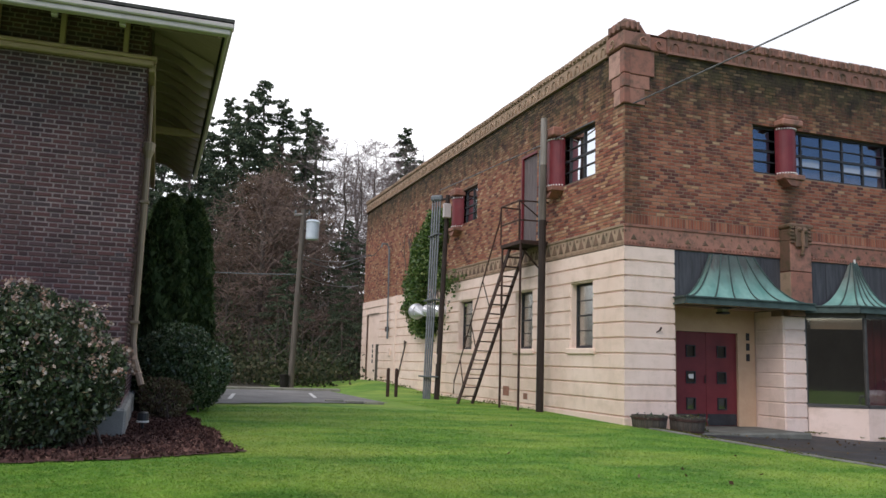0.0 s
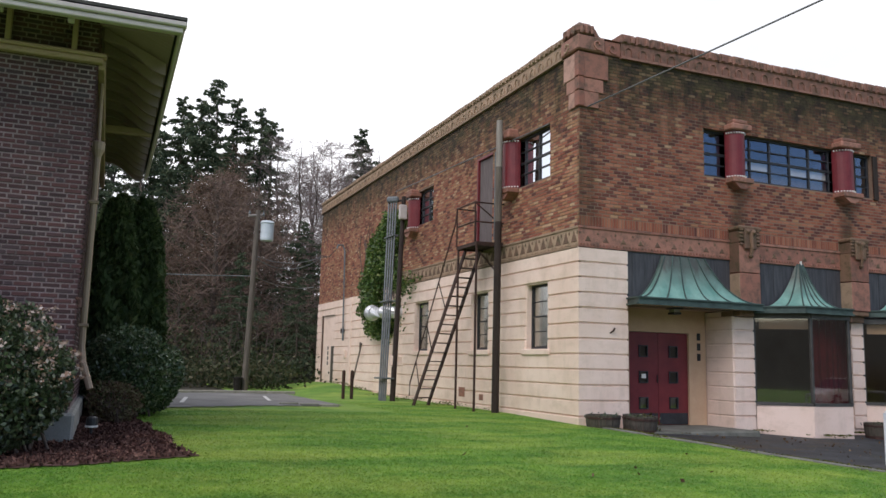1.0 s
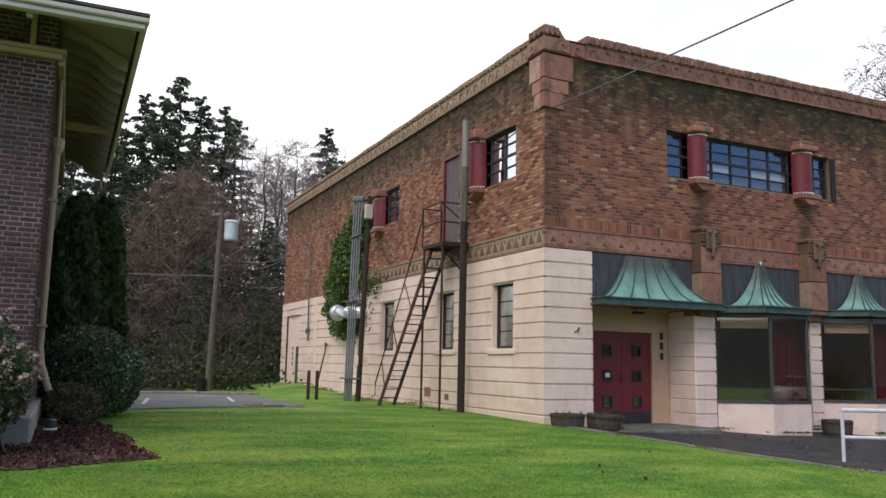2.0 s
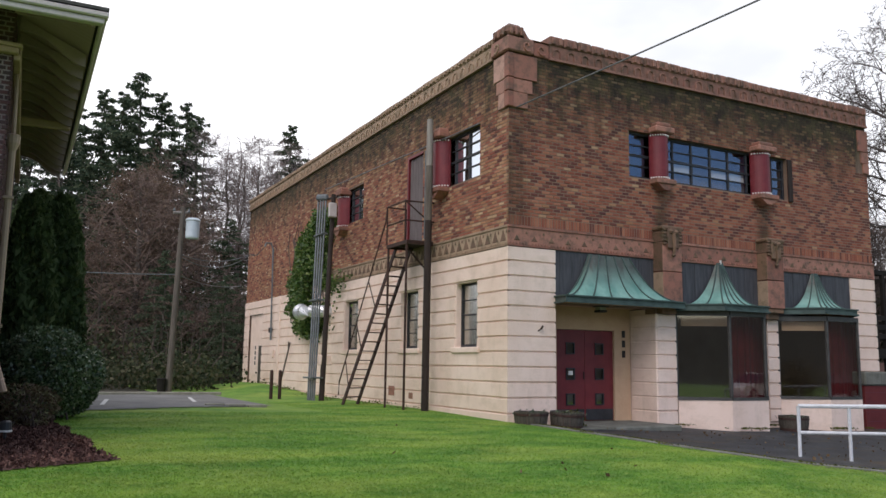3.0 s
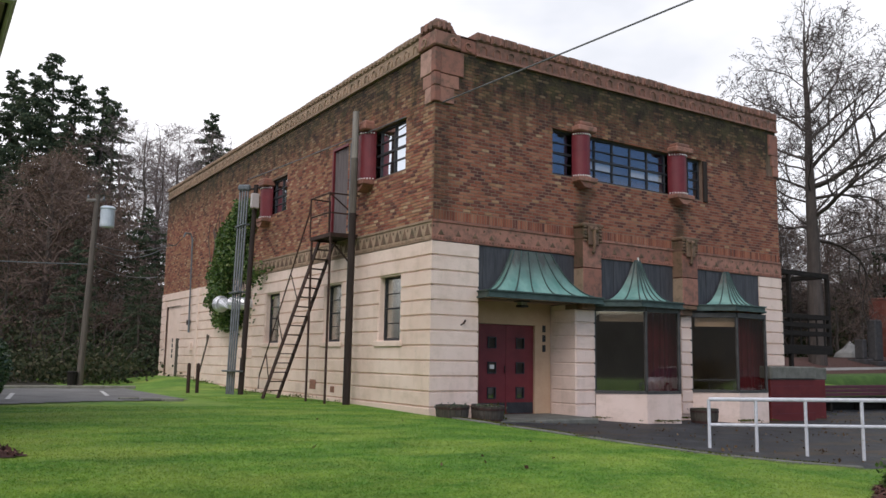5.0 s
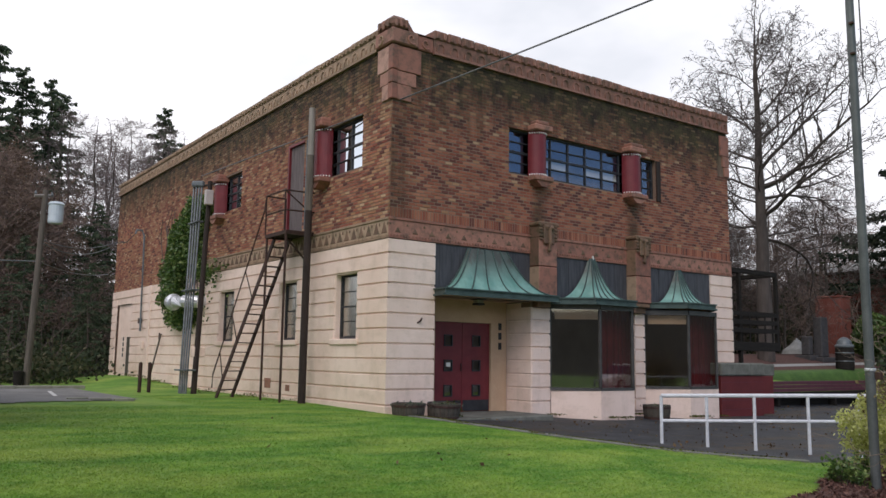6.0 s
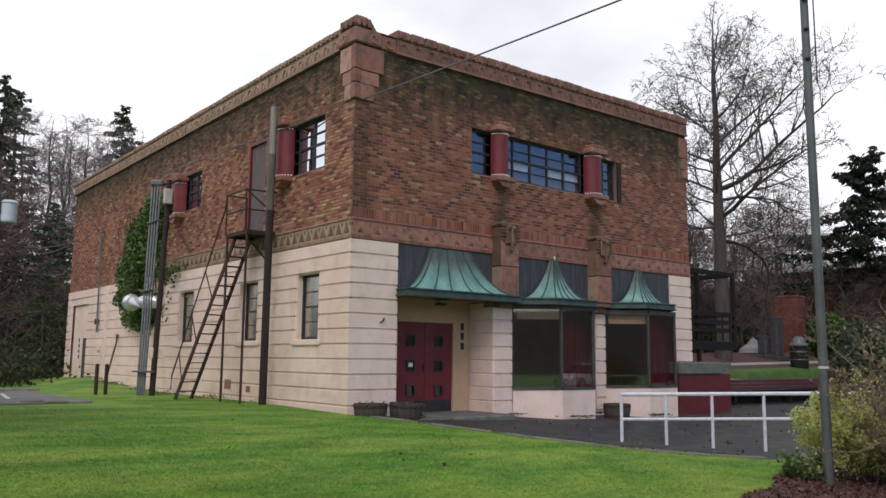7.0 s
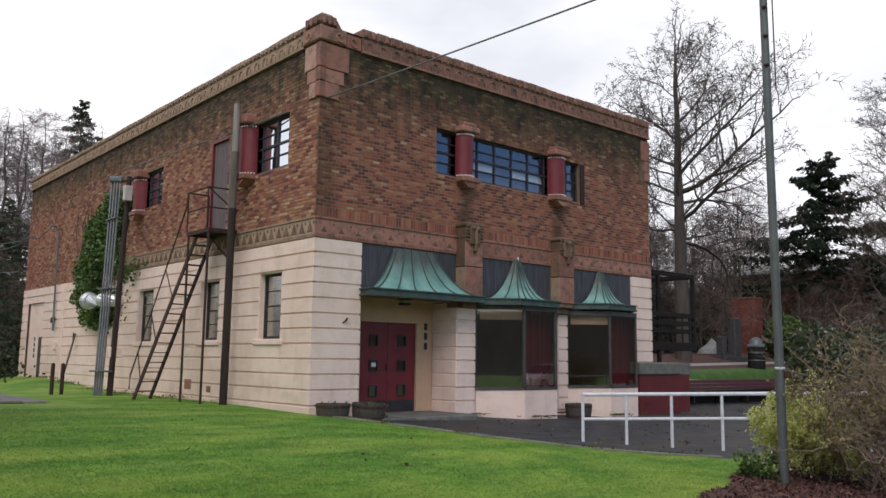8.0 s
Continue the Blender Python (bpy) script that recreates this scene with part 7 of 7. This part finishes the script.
def parked_car(x, y, paint, label):
    """A saloon car: one swept body, glasshouse, four wheels, lamps and bumpers."""
    car = thing("parked_car", label, "car", "cars parked on the street")

    def swept(profile, w0, w1, zc):
        bm = bmesh.new()
        rows = []
        for s in (-1, 1):
            rows.append([bm.verts.new((px, s * (w0 + (w1 - w0) * max(0, min(1, (pz - zc) / 0.55))), pz)) for px, pz in profile])
        n = len(profile)
        for i in range(n):
            bm.faces.new((rows[0][i], rows[0][(i + 1) % n], rows[1][(i + 1) % n], rows[1][i]))
        bm.faces.new(rows[0][::-1])
        bm.faces.new(rows[1])
        bmesh.ops.bevel(bm, geom=bm.edges[:], offset=0.03, segments=2, affect="EDGES")
        return bm
    part("body", swept([(-2.2, 0.3), (2.15, 0.28), (2.22, 0.55), (2.1, 0.72), (1.0, 0.88), (-1.55, 0.92), (-2.15, 0.85), (-2.25, 0.6)], 0.88, 0.84, 0.4), paint, car)
    cabin = part("glasshouse", swept([(0.95, 0.89), (-1.6, 0.92), (-1.1, 1.32), (-0.7, 1.4), (0.0, 1.4), (0.3, 1.34)], 0.8, 0.6, 0.85), M_CARGLASS, car, "dark tinted car glass")
    part("roof_panel", boxed((-0.95, -0.6, 1.39), (0.15, 0.6, 1.43), 0.015), paint, cabin)
    for px in (-1.35, 1.35):
        for s in (-1, 1):
            w = part("wheel", tubed([(px, s * 0.72, 0.32), (px, s * 0.9, 0.32)], 0.32, 20), M_TYRE, car)
            part("rim", tubed([(px, s * 0.9, 0.32), (px, s * 0.912, 0.32)], 0.2, 14), M_ALU, w)
    for s in (-1, 1):
        part("headlight", boxed((2.13, s * 0.55 - 0.16, 0.56), (2.24, s * 0.55 + 0.16, 0.68), 0.02), M_WHITEBIT, car)
        part("tail_light", boxed((-2.27, s * 0.62 - 0.14, 0.66), (-2.2, s * 0.62 + 0.14, 0.8), 0.02), M_MAROON, car)
    car.matrix_basis = pose(x, y, ground_height(x, y) + 0.03, 0, 0, 176)


M_CARWHITE = plain("white car paint", (0.66, 0.67, 0.68), (0.78, 0.78, 0.79), 2.0, 0.25, bump=0.0)
M_CARSILVER = plain("silver car paint", (0.4, 0.42, 0.44), (0.52, 0.53, 0.55), 2.0, 0.3, 0.4, bump=0.0)
M_CARRED = plain("dark red car paint", (0.12, 0.012, 0.014), (0.17, 0.02, 0.02), 2.0, 0.25, bump=0.0)
sheet("street", lambda x, y: -30 < y < -15.5 and x > 12, 12, 60, -30, -15, 0.5, 0.025, M_ASPHALT, "grey asphalt street with parked cars", "road")
parked_car(20.5, -17.6, M_CARSILVER, "silver saloon car parked on the street")
parked_car(26.2, -18.0, M_CARWHITE, "white saloon car parked on the street")
parked_car(32.0, -18.2, M_CARRED, "dark red saloon car parked on the street")
parked_car(38.0, -18.0, M_CARWHITE, "white saloon car parked on the street")


# ---- poles and wires behind ----
def transformer_pole():
    p = thing("transformer_pole", "old wooden power pole with a pale grey transformer", "utility pole")
    x, y = -4.45, 14.5
    z = ground_height(x, y)
    part("shaft", tubed([(x - 0.05, y, z - 0.3), (x + 0.1, y, 6.4)], 0.115, 12, 0.085), M_GREYPOLE, p)
    c = (x + 0.45, y - 0.05, 5.28)
    can = part("transformer", lathe([(0.02, 0), (0.22, 0.02), (0.24, 0.08), (0.24, 0.62), (0.27, 0.66), (0.2, 0.74), (0.02, 0.76)], c, 18), plain("pale transformer paint", (0.42, 0.48, 0.52), (0.58, 0.64, 0.68), 4.0, 0.4), p, "pale grey-blue transformer can")
    for k in (-1, 1):
        part("bushing", lathe([(0.02, 0), (0.04, 0.03), (0.025, 0.08), (0.035, 0.12), (0.01, 0.18)], (c[0] + 0.08 * k, c[1], c[2] + 0.74), 8), M_IRON, can)
    part("crossarm", tubed([(x - 0.25, y - 0.1, 6.15), (x + 0.35, y + 0.05, 6.25)], 0.05, 6), M_POLETOP, p)
    for k in (-0.2, 0.1, 0.3):
        part("insulator", lathe([(0.03, 0), (0.05, 0.04), (0.03, 0.09), (0.02, 0.14)], (x + k, y, 6.22), 8), M_GALV, p)
    part("bracket", tubed([(x + 0.05, y, 5.6), (c[0] - 0.2, c[1], 5.6)], 0.04, 6), M_IRON, p)
    b = thing("bin", "dark bin standing beside the power pole", "bin")
    part("body", lathe([(0.13, 0), (0.15, 0.42), (0.165, 0.44), (0.165, 0.48), (0.04, 0.5)], (x - 0.3, y - 0.1, z), 12), M_DECK, b)


transformer_pole()


def hang(a, b, sag, n=20):
    a, b = Vector(a), Vector(b)
    return [a.lerp(b, i / n) - Vector((0, 0, sag * 4 * (i / n) * (1 - i / n))) for i in range(n + 1)]


def wires():
    w = thing("service_cable", "thick dark service cable spanning past the building corner", "cable")
    part("cable", tubed(hang((-0.98, 9.2, 6.45), (4.0, -30.2, 8.5), 0.2, 40), 0.017, 6), M_CABLE, w)
    for k, (a, b, s) in enumerate((((-4.3, 14.45, 4.7), (-1.0, 18.2, 5.35), 0.25), ((-4.3, 14.45, 4.6), (-1.0, 18.2, 5.3), 0.4), ((-4.4, 14.5, 4.0), (-16, 16, 4.3), 0.2), ((-4.4, 14.5, 4.0), (0.2, 24, 4.6), 0.2))):
        c = thing("overhead_wire", "thin grey overhead wire from the power pole", "wire", "wires on the power pole")
        part("wire", tubed(hang(a, b, s), 0.017, 5), M_GALV, c)


wires()


# ---- woods ----
def stand(ob, x, y, rng, s):
    return copy_thing(ob, pose(x, y, ground_height(x, y) - 0.1, 0, 0, rng.uniform(0, 360)) @ Matrix.Scale(s, 4))


def limb(sticks, p, d, length, r, level, rng, arch, weep):
    """A crooked limb that arches, forks and ends in fine hanging twigs."""
    p, d = Vector(p), Vector(d).normalized()
    steps = (4, 4, 5, 8)[level]
    for i in range(steps):
        f = i / steps
        bend = Vector((rng.gauss(0, 0.17), rng.gauss(0, 0.17), rng.gauss(0, 0.14)))
        bend.z += arch * (0.5 - f) if level > 1 else -weep * (0.3 + f)
        d = (d + bend).normalized()
        q = p + d * (length / steps)
        ra, rb = r * (1 - 0.78 * f), r * (1 - 0.78 * (i + 1) / steps)
        sticks.append((tuple(p), tuple(q), ra, rb))
        p = q
        if level == 0 or i == 0:
            continue
        for _ in range(2 if rng.random() < 0.62 else 1):
            out = d.cross(Vector((rng.gauss(0, 1), rng.gauss(0, 1), rng.gauss(0, 1)))).normalized()
            way = d * 0.7 + out * 0.75 + Vector((0, 0, 0.22 if level > 1 else 0.0))
            limb(sticks, p, way, length * rng.uniform(0.36, 0.58) * (1.15 - 0.5 * f), max(rb * 0.62, 0.0135), level - 1, rng, arch, weep)


def beech():
    """The great bare tree past the building: a straight bole, heavy limbs low on the street side, a weeping west side."""
    rng = random.Random(12)
    tree = thing("beech_tree", "large leafless weeping beech beyond the building", "tree")
    x, y, height, radius = 22.45, 5.15, 16.9, 0.42
    bole = [(rng.gauss(0, 0.02) * i / 4, rng.gauss(0, 0.02) * i / 4, height * 0.86 * i / 11) for i in range(12)]
    part("trunk", tubed(bole, radius, 14, 0.07), M_BEECH, tree)
    east = math.atan2(-0.85, 0.53)
    # height share, turn from the street side, rise, length, thickness
    big = ((0.33, 0.1, -0.1, 6.2, 0.1), (0.39, -0.25, 0.2, 6.8, 0.13), (0.47, 0.15, 0.28, 7.0, 0.15), (0.52, -0.3, 0.36, 5.8, 0.12), (0.44, 0.5, 0.1, 5.8, 0.09),
           (0.6, 0.3, 0.6, 4.6, 0.09), (0.67, -0.2, 0.9, 3.8, 0.08), (0.36, 3.0, 0.1, 3.4, 0.08), (0.46, 3.4, 0.25, 4.0, 0.08), (0.54, 2.8, 0.35, 4.2, 0.08), (0.62, 3.3, 0.5, 3.8, 0.07))
    sticks = []
    for f, turn, rise, ln, r in big:
        a = east + turn
        limb(sticks, (0, 0, height * f), (math.cos(a), math.sin(a), rise), ln, r, 3, rng, 0.05, 0.16 if abs(turn) < 1 else 0.45)
    for k in range(17):
        f = 0.34 + 0.46 * k / 16
        a = east + 1.2 + 2.4 * k
        ln = 4.6 * (1 - 0.75 * max(0, f - 0.45)) * rng.uniform(0.7, 1.0)
        limb(sticks, (0, 0, height * f), (math.cos(a), math.sin(a), 0.35 + 1.6 * (f - 0.36)), ln, 0.07 * (1.3 - f), 3, rng, 0.1, 0.22)
    for k in range(4):
        a = 1.57 * k
        limb(sticks, bole[-1 - k % 2], (0.35 * math.cos(a), 0.35 * math.sin(a), 1), 2.6, 0.06, 2, rng, 0.0, 0.06)
    sticks_mesh("crown", sticks, M_BEECH, tree, 3, 0.03)
    tree.matrix_basis = pose(x, y, ground_height(x, y) - 0.1) @ Matrix.Diagonal((0.87, 0.87, 0.955, 1.0))


def bud_haze(tree, count, seed, material, size):
    """Fine bud clusters that thicken a bare crown."""
    crown = next(c for c in tree.children if c.name.startswith("crown"))
    r = np.random.default_rng(seed)
    co = np.empty(len(crown.data.vertices) * 3)
    crown.data.vertices.foreach_get("co", co)
    co = co.reshape(-1, 3)
    pts = co[r.integers(0, len(co), count)] + r.normal(size=(count, 3)) * 0.09
    leaves_mesh("bud_growth", pts, np.full(count, size), r, material, tree, 2.6)


def woods():
    rng = random.Random(17)
    firs = [conifer("fir_tree", "tall dark fir at the edge of the wood", 17.6, 5.6, rng, (-2.3, 45.0), 1, M_FIR, 1.0, 0.12, 0.72),
            conifer("fir_tree", "tall dark ragged fir with thin boughs", 15.9, 4.9, rng, (0.9, 44.5), 2, M_FIR, 0.9, 0.15, 0.85)]
    for x, y, k, s in ((-6.3, 45.5, 0, 0.84), (-9.0, 44.0, 1, 0.9), (9.6, 47.5, 1, 0.97), (11.3, 48.5, 0, 0.72), (-0.6, 46.5, 1, 1.03), (-12.0, 46.0, 0, 0.85), (-4.5, 47.0, 1, 1.0), (-3.6, 43.0, 0, 0.9), (-7.4, 38.5, 0, 0.78), (-6.0, 35.5, 1, 0.7), (-9.6, 36, 0, 0.75), (-2.0, 40, 1, 0.8), (2.2, 47.0, 0, 0.85), (-15, 44, 1, 0.9)):
        stand(firs[k], x, y, rng, s)
    # a leafless wood: a few trees and their copies
    kinds = [bare_tree("alder_tree", "leafless grey-brown alder in the wood", 14.5, 0.2, random.Random(61), M_BARK, M_TWIG_PALE, (2.5, 38.0), 4, 10, 0.0, 0.32, 0.25, 3),
             bare_tree("alder_tree", "leafless thin alder in the wood", 13.0, 0.15, random.Random(62), M_BARK, M_TWIG_PALE, (5.2, 40.0), 4, 9, -0.02, 0.28, 0.3, 3),
             bare_tree("russet_tree", "broad leafless russet-twigged tree in the wood", 11.6, 0.22, random.Random(63), M_BARK, M_TWIG_RED, (-3.8, 30.0), 4, 14, 0.03, 0.46, 0.1, 3)]
    kinds.append(bare_tree("maple_tree", "leafless dark-twigged maple beyond the building", 9.5, 0.16, random.Random(64), M_BARK, M_TWIG, (21.5, 12.0), 4, 9, 0.04, 0.42, 0.14, 3))
    kinds.append(bare_tree("russet_tree", "broad russet tree thick with brown buds", 11.6, 0.22, random.Random(66), M_BARK, M_TWIG_RED, (-2.6, 35.0), 4, 13, 0.03, 0.46, 0.1, 3))
    bud_haze(kinds[4], 8000, 7, M_RUSSETBUD, 0.055)
    for k in kinds:
        k["group"] = "leafless trees of the wood"
    for x, y, k, s in ((3.8, 35, 1, 1), (7.0, 38, 0, 1), (9.5, 37, 1, 0.9), (12.5, 40, 0, 0.95), (1.8, 42, 0, 1), (15.5, 38, 1, 1), (6, 33, 1, 0.9), (11, 34, 0, 0.85), (4.8, 44, 0, 1), (8, 45, 1, 1.05),
                       (4.2, 40.5, 0, 0.95), (6.9, 46.5, 0, 1), (9.0, 41, 0, 1), (5.6, 36.5, 0, 0.9), (2.4, 33.5, 1, 0.95), (-9, 37, 0, 1),
                       (-0.9, 32.5, 4, 0.8), (-5.6, 28.0, 4, 0.6), (-13, 34, 2, 0.9), (-3.6, 30.4, 4, 0.94), (3.6, 37.5, 4, 0.66), (0.6, 27.5, 2, 0.5)):
        stand(kinds[k], x, y, rng, s)
    # undergrowth: brambles, ivy and evergreen brush below the trees
    r = np.random.default_rng(77)
    pts = []
    for k in range(560):
        x, y = r.uniform(-24, 10), 16.5 + 21 * r.random() ** 1.2
        if x > -2.6 and y < 25:
            continue
        top = 0.7 + 6.0 * smooth(15, 36, y) * r.random()
        n = 150
        c = np.array([x, y, ground_height(x, y) + top * 0.5])
        pts.append(c + r.normal(size=(n, 3)) * np.array([0.9, 0.8, top * 0.34 + 0.1]))
    pts = np.concatenate(pts)
    ob = leaves_mesh("undergrowth", pts, np.full(len(pts), 0.105), r, M_UNDER, None, 1.5)
    tagged(ob, "dark bramble and ivy undergrowth below the wood", "undergrowth", kind="stuff")
    sticks = []
    for k in range(620):
        x, y = rng.uniform(-24, 12), 17 + 21 * rng.random()
        if x > -2.2 and y < 25:
            continue
        g = ground_height(x, y)
        p = Vector((x, y, g))
        d = Vector((rng.gauss(0, 0.35), rng.gauss(0, 0.35), 1)).normalized()
        for i in range(5):
            q = p + d * rng.uniform(0.4, 1.3)
            sticks.append((tuple(p), tuple(q), 0.025 - 0.004 * i, 0.021 - 0.004 * i))
            d = (d + Vector((rng.gauss(0, 0.3), rng.gauss(0, 0.3), rng.gauss(0, 0.1)))).normalized()
            p = q
    ob = sticks_mesh("saplings", sticks, M_TWIG, None, 3)
    tagged(ob, "thin leafless saplings and brush in the wood", "brush", kind="stuff")
    # evergreens clothed in ivy in the thicket
    for x, y, s in ((-3.2, 24.5, 0.36), (1.0, 30.0, 0.5), (-7.5, 29.0, 0.42), (-0.5, 24.0, 0.3)):
        stand(firs[0], x, y, rng, s)
    # east of the building
    yew = conifer("cedar_tree", "broad dark evergreen with ragged boughs", 11.2, 5.2, rng, (36.5, 5.0), 8, M_DARKFIR, 1.4, 0.36, 0.5)
    for x, y, s in ((40.5, 1.2, 1.05), (45.0, 1.5, 1.1), (47.0, -2.0, 0.95)):
        stand(yew, x, y, rng, s)
    beech()
    bare_tree("poplar_tree", "leafless upright poplar with fine twigs", 17.2, 0.25, random.Random(6), M_BARK, M_TWIG, (33.8, -0.1), 4, 34, -0.08, 0.22, 0.12, 3)
    for x, y, k, s in ((33, 11.5, 3, 1.1), (35.5, 9.5, 0, 0.7), (37, 11.5, 1, 0.75), (26, 13, 0, 0.7), (29, 12, 1, 0.75), (32, 16, 0, 0.8), (24, 12, 1, 0.7), (30, 7.5, 2, 0.34), (33.6, 2.6, 2, 0.42), (35.5, 0.6, 2, 0.45),
                       (38, -0.8, 2, 0.5), (26.0, 9.5, 3, 0.55), (42, -3, 2, 0.6), (31, 0.5, 2, 0.34), (36, -1.5, 2, 0.4), (40, 11, 0, 0.7), (34, 20, 1, 0.9), (29.0, 8.2, 3, 0.5), (30.6, 3.2, 3, 0.42), (27.5, 10.8, 3, 0.7), (31.5, 1.6, 3, 0.42), (33, 0.8, 3, 0.55), (35, 3.2, 3, 0.65), (37.2, 1.4, 3, 0.7), (39.4, -0.5, 3, 0.8), (41, 4.6, 3, 0.85), (34.6, 5.6, 3, 0.55), (43, 2, 2, 0.7), (37, 5.5, 2, 0.5), (18.5, 12.5, 2, 0.66), (21.5, 15, 2, 0.75), (25, 15.5, 2, 0.75), (23.4, 10.2, 2, 0.5), (28, 17, 2, 0.8), (33, 13.5, 2, 0.7), (38.5, 13.5, 2, 0.75),
                       *((rng.uniform(24, 58), rng.uniform(12, 34), rng.randrange(4), rng.uniform(0.5, 0.8)) for _ in range(11)), *((rng.uniform(17.5, 28), rng.uniform(9.5, 20), 3, rng.uniform(0.7, 1.05)) for _ in range(16)), *((rng.uniform(27, 40), rng.uniform(10.5, 18), 3, rng.uniform(0.8, 1.2)) for _ in range(11)), *((rng.uniform(46, 66), rng.uniform(-8, 22), rng.randrange(4), rng.uniform(0.7, 1.0)) for _ in range(11))):
        stand(kinds[k], x, y, rng, s)
    stand(firs[1], 52, 4, rng, 0.6)
    pts = []
    for k in range(420):
        x = r.uniform(20, 56)
        y = 11 + (x - 22) * -0.1 + r.uniform(0, 14)
        top = 0.8 + 3.4 * r.random()
        pts.append(np.array([x, y, ground_height(x, y) + top * 0.5]) + r.normal(size=(80, 3)) * np.array([0.8, 0.8, top * 0.33]))
    pts = np.concatenate(pts)
    sticks = []
    for k in range(2700):
        x, y = rng.uniform(24, 60), rng.uniform(-9, 24)
        if y < 9 and x < 33 or y < 3.5 and x < 36 or 36 < x < 50 and 2 < y < 12.5:
            continue
        g = ground_height(x, y)
        p = Vector((x, y, g))
        tall = rng.uniform(0.4, 1.1) * (0.7 + 0.7 * smooth(28, 50, x))
        d = Vector((rng.gauss(0, 0.3), rng.gauss(0, 0.3), 1)).normalized()
        for i in range(6):
            q = p + d * tall * rng.uniform(0.7, 1.2)
            sticks.append((tuple(p), tuple(q), 0.026 - 0.0034 * i, 0.0226 - 0.0034 * i))
            for _ in range(1 + (i > 2)):
                e = (d + Vector((rng.gauss(0, 0.7), rng.gauss(0, 0.7), rng.gauss(0, 0.3)))).normalized()
                e = q + e * tall * rng.uniform(0.5, 1.0)
                sticks.append((tuple(q), tuple(e), 0.013, 0.008))
            d = (d + Vector((rng.gauss(0, 0.3), rng.gauss(0, 0.3), rng.gauss(0, 0.1)))).normalized()
            p = q
    ob = sticks_mesh("thicket", sticks, M_TWIG_RED, None, 3)
    tagged(ob, "leafless purple-brown thicket behind the grass bank", "brush", kind="stuff")
    ob = leaves_mesh("hedge_growth", pts, np.full(len(pts), 0.17), r, M_UNDER, None, 1.5)
    tagged(ob, "dark evergreen hedging behind the grass bank", "hedge", kind="stuff")


woods()


def ground_litter():
    """Fallen leaves on the forecourt and lawn, moss and weeds along its edges."""
    r = np.random.default_rng(23)
    pts = []
    while len(pts) < 900:
        x, y = r.uniform(1.5, 22), r.uniform(-7.5, 1.2)
        if on_forecourt(x - 0.2, y) and (y < -1.0 or x > 12.6) and r.random() < 0.25 + 0.75 * (math.sin(x * 1.7 + y) * math.sin(y * 2.3 - x * 0.6) > 0.15):
            pts.append((x, y, ground_height(x, y) + 0.012))
    for k in range(22):
        x, y = r.uniform(-7, 2), r.uniform(-8, -1)
        if not on_forecourt(x + 0.1, y):
            pts.append((x, y, ground_height(x, y) + 0.03))
    pts = np.array(pts)
    ob = leaves_mesh("fallen_leaves", pts, 0.02 + 0.025 * r.random(len(pts)), r, M_LITTER, None, 1.5)
    tagged(ob, "scattered brown fallen leaves on the asphalt", "leaves", kind="stuff")
    pts = []
    for k in range(2600):
        y = r.uniform(-7.6, -0.4)
        x = kerb_x(y) + abs(r.normal()) * 0.1 + 0.08 + 0.1 * math.sin(y * 3.1)
        pts.append((x, y, ground_height(x, y) + 0.02))
    for k in range(1800):
        x = r.uniform(4.2, 15.5)
        y = -abs(r.normal()) * 0.09 - (0.88 if 5.4 < x < 7.3 or 9.0 < x < 10.8 else 0.1) if x < 12.4 else r.uniform(0.1, 0.42)
        if math.sin(x * 4.1) + 0.6 * math.sin(x * 9.7) > -0.2:
            pts.append((x, y, ground_height(x, y) + 0.02 + 0.03 * r.random()))
    for k in range(1500):
        x, y = -0.15 - abs(r.normal()) * 0.35, r.uniform(3.5, 19)
        if math.sin(y * 2.3) + 0.7 * math.sin(y * 5.9) > -0.1:
            pts.append((x, y, ground_height(x, y) + 0.02 + 0.1 * r.random() * math.exp(x)))
    for k in range(500):
        x, y = 1.4 + r.normal() * 0.09, -0.55 + r.normal() * 0.08
        pts.append((x, y, ground_height(x, y) + abs(r.normal()) * 0.12))
    pts = np.array(pts)
    ob = leaves_mesh("moss", pts, 0.018 + 0.025 * r.random(len(pts)), r, M_MOSS, None, 1.3)
    tagged(ob, "olive moss and small weeds along the kerb and wall foot", "moss", kind="stuff")


ground_litter()
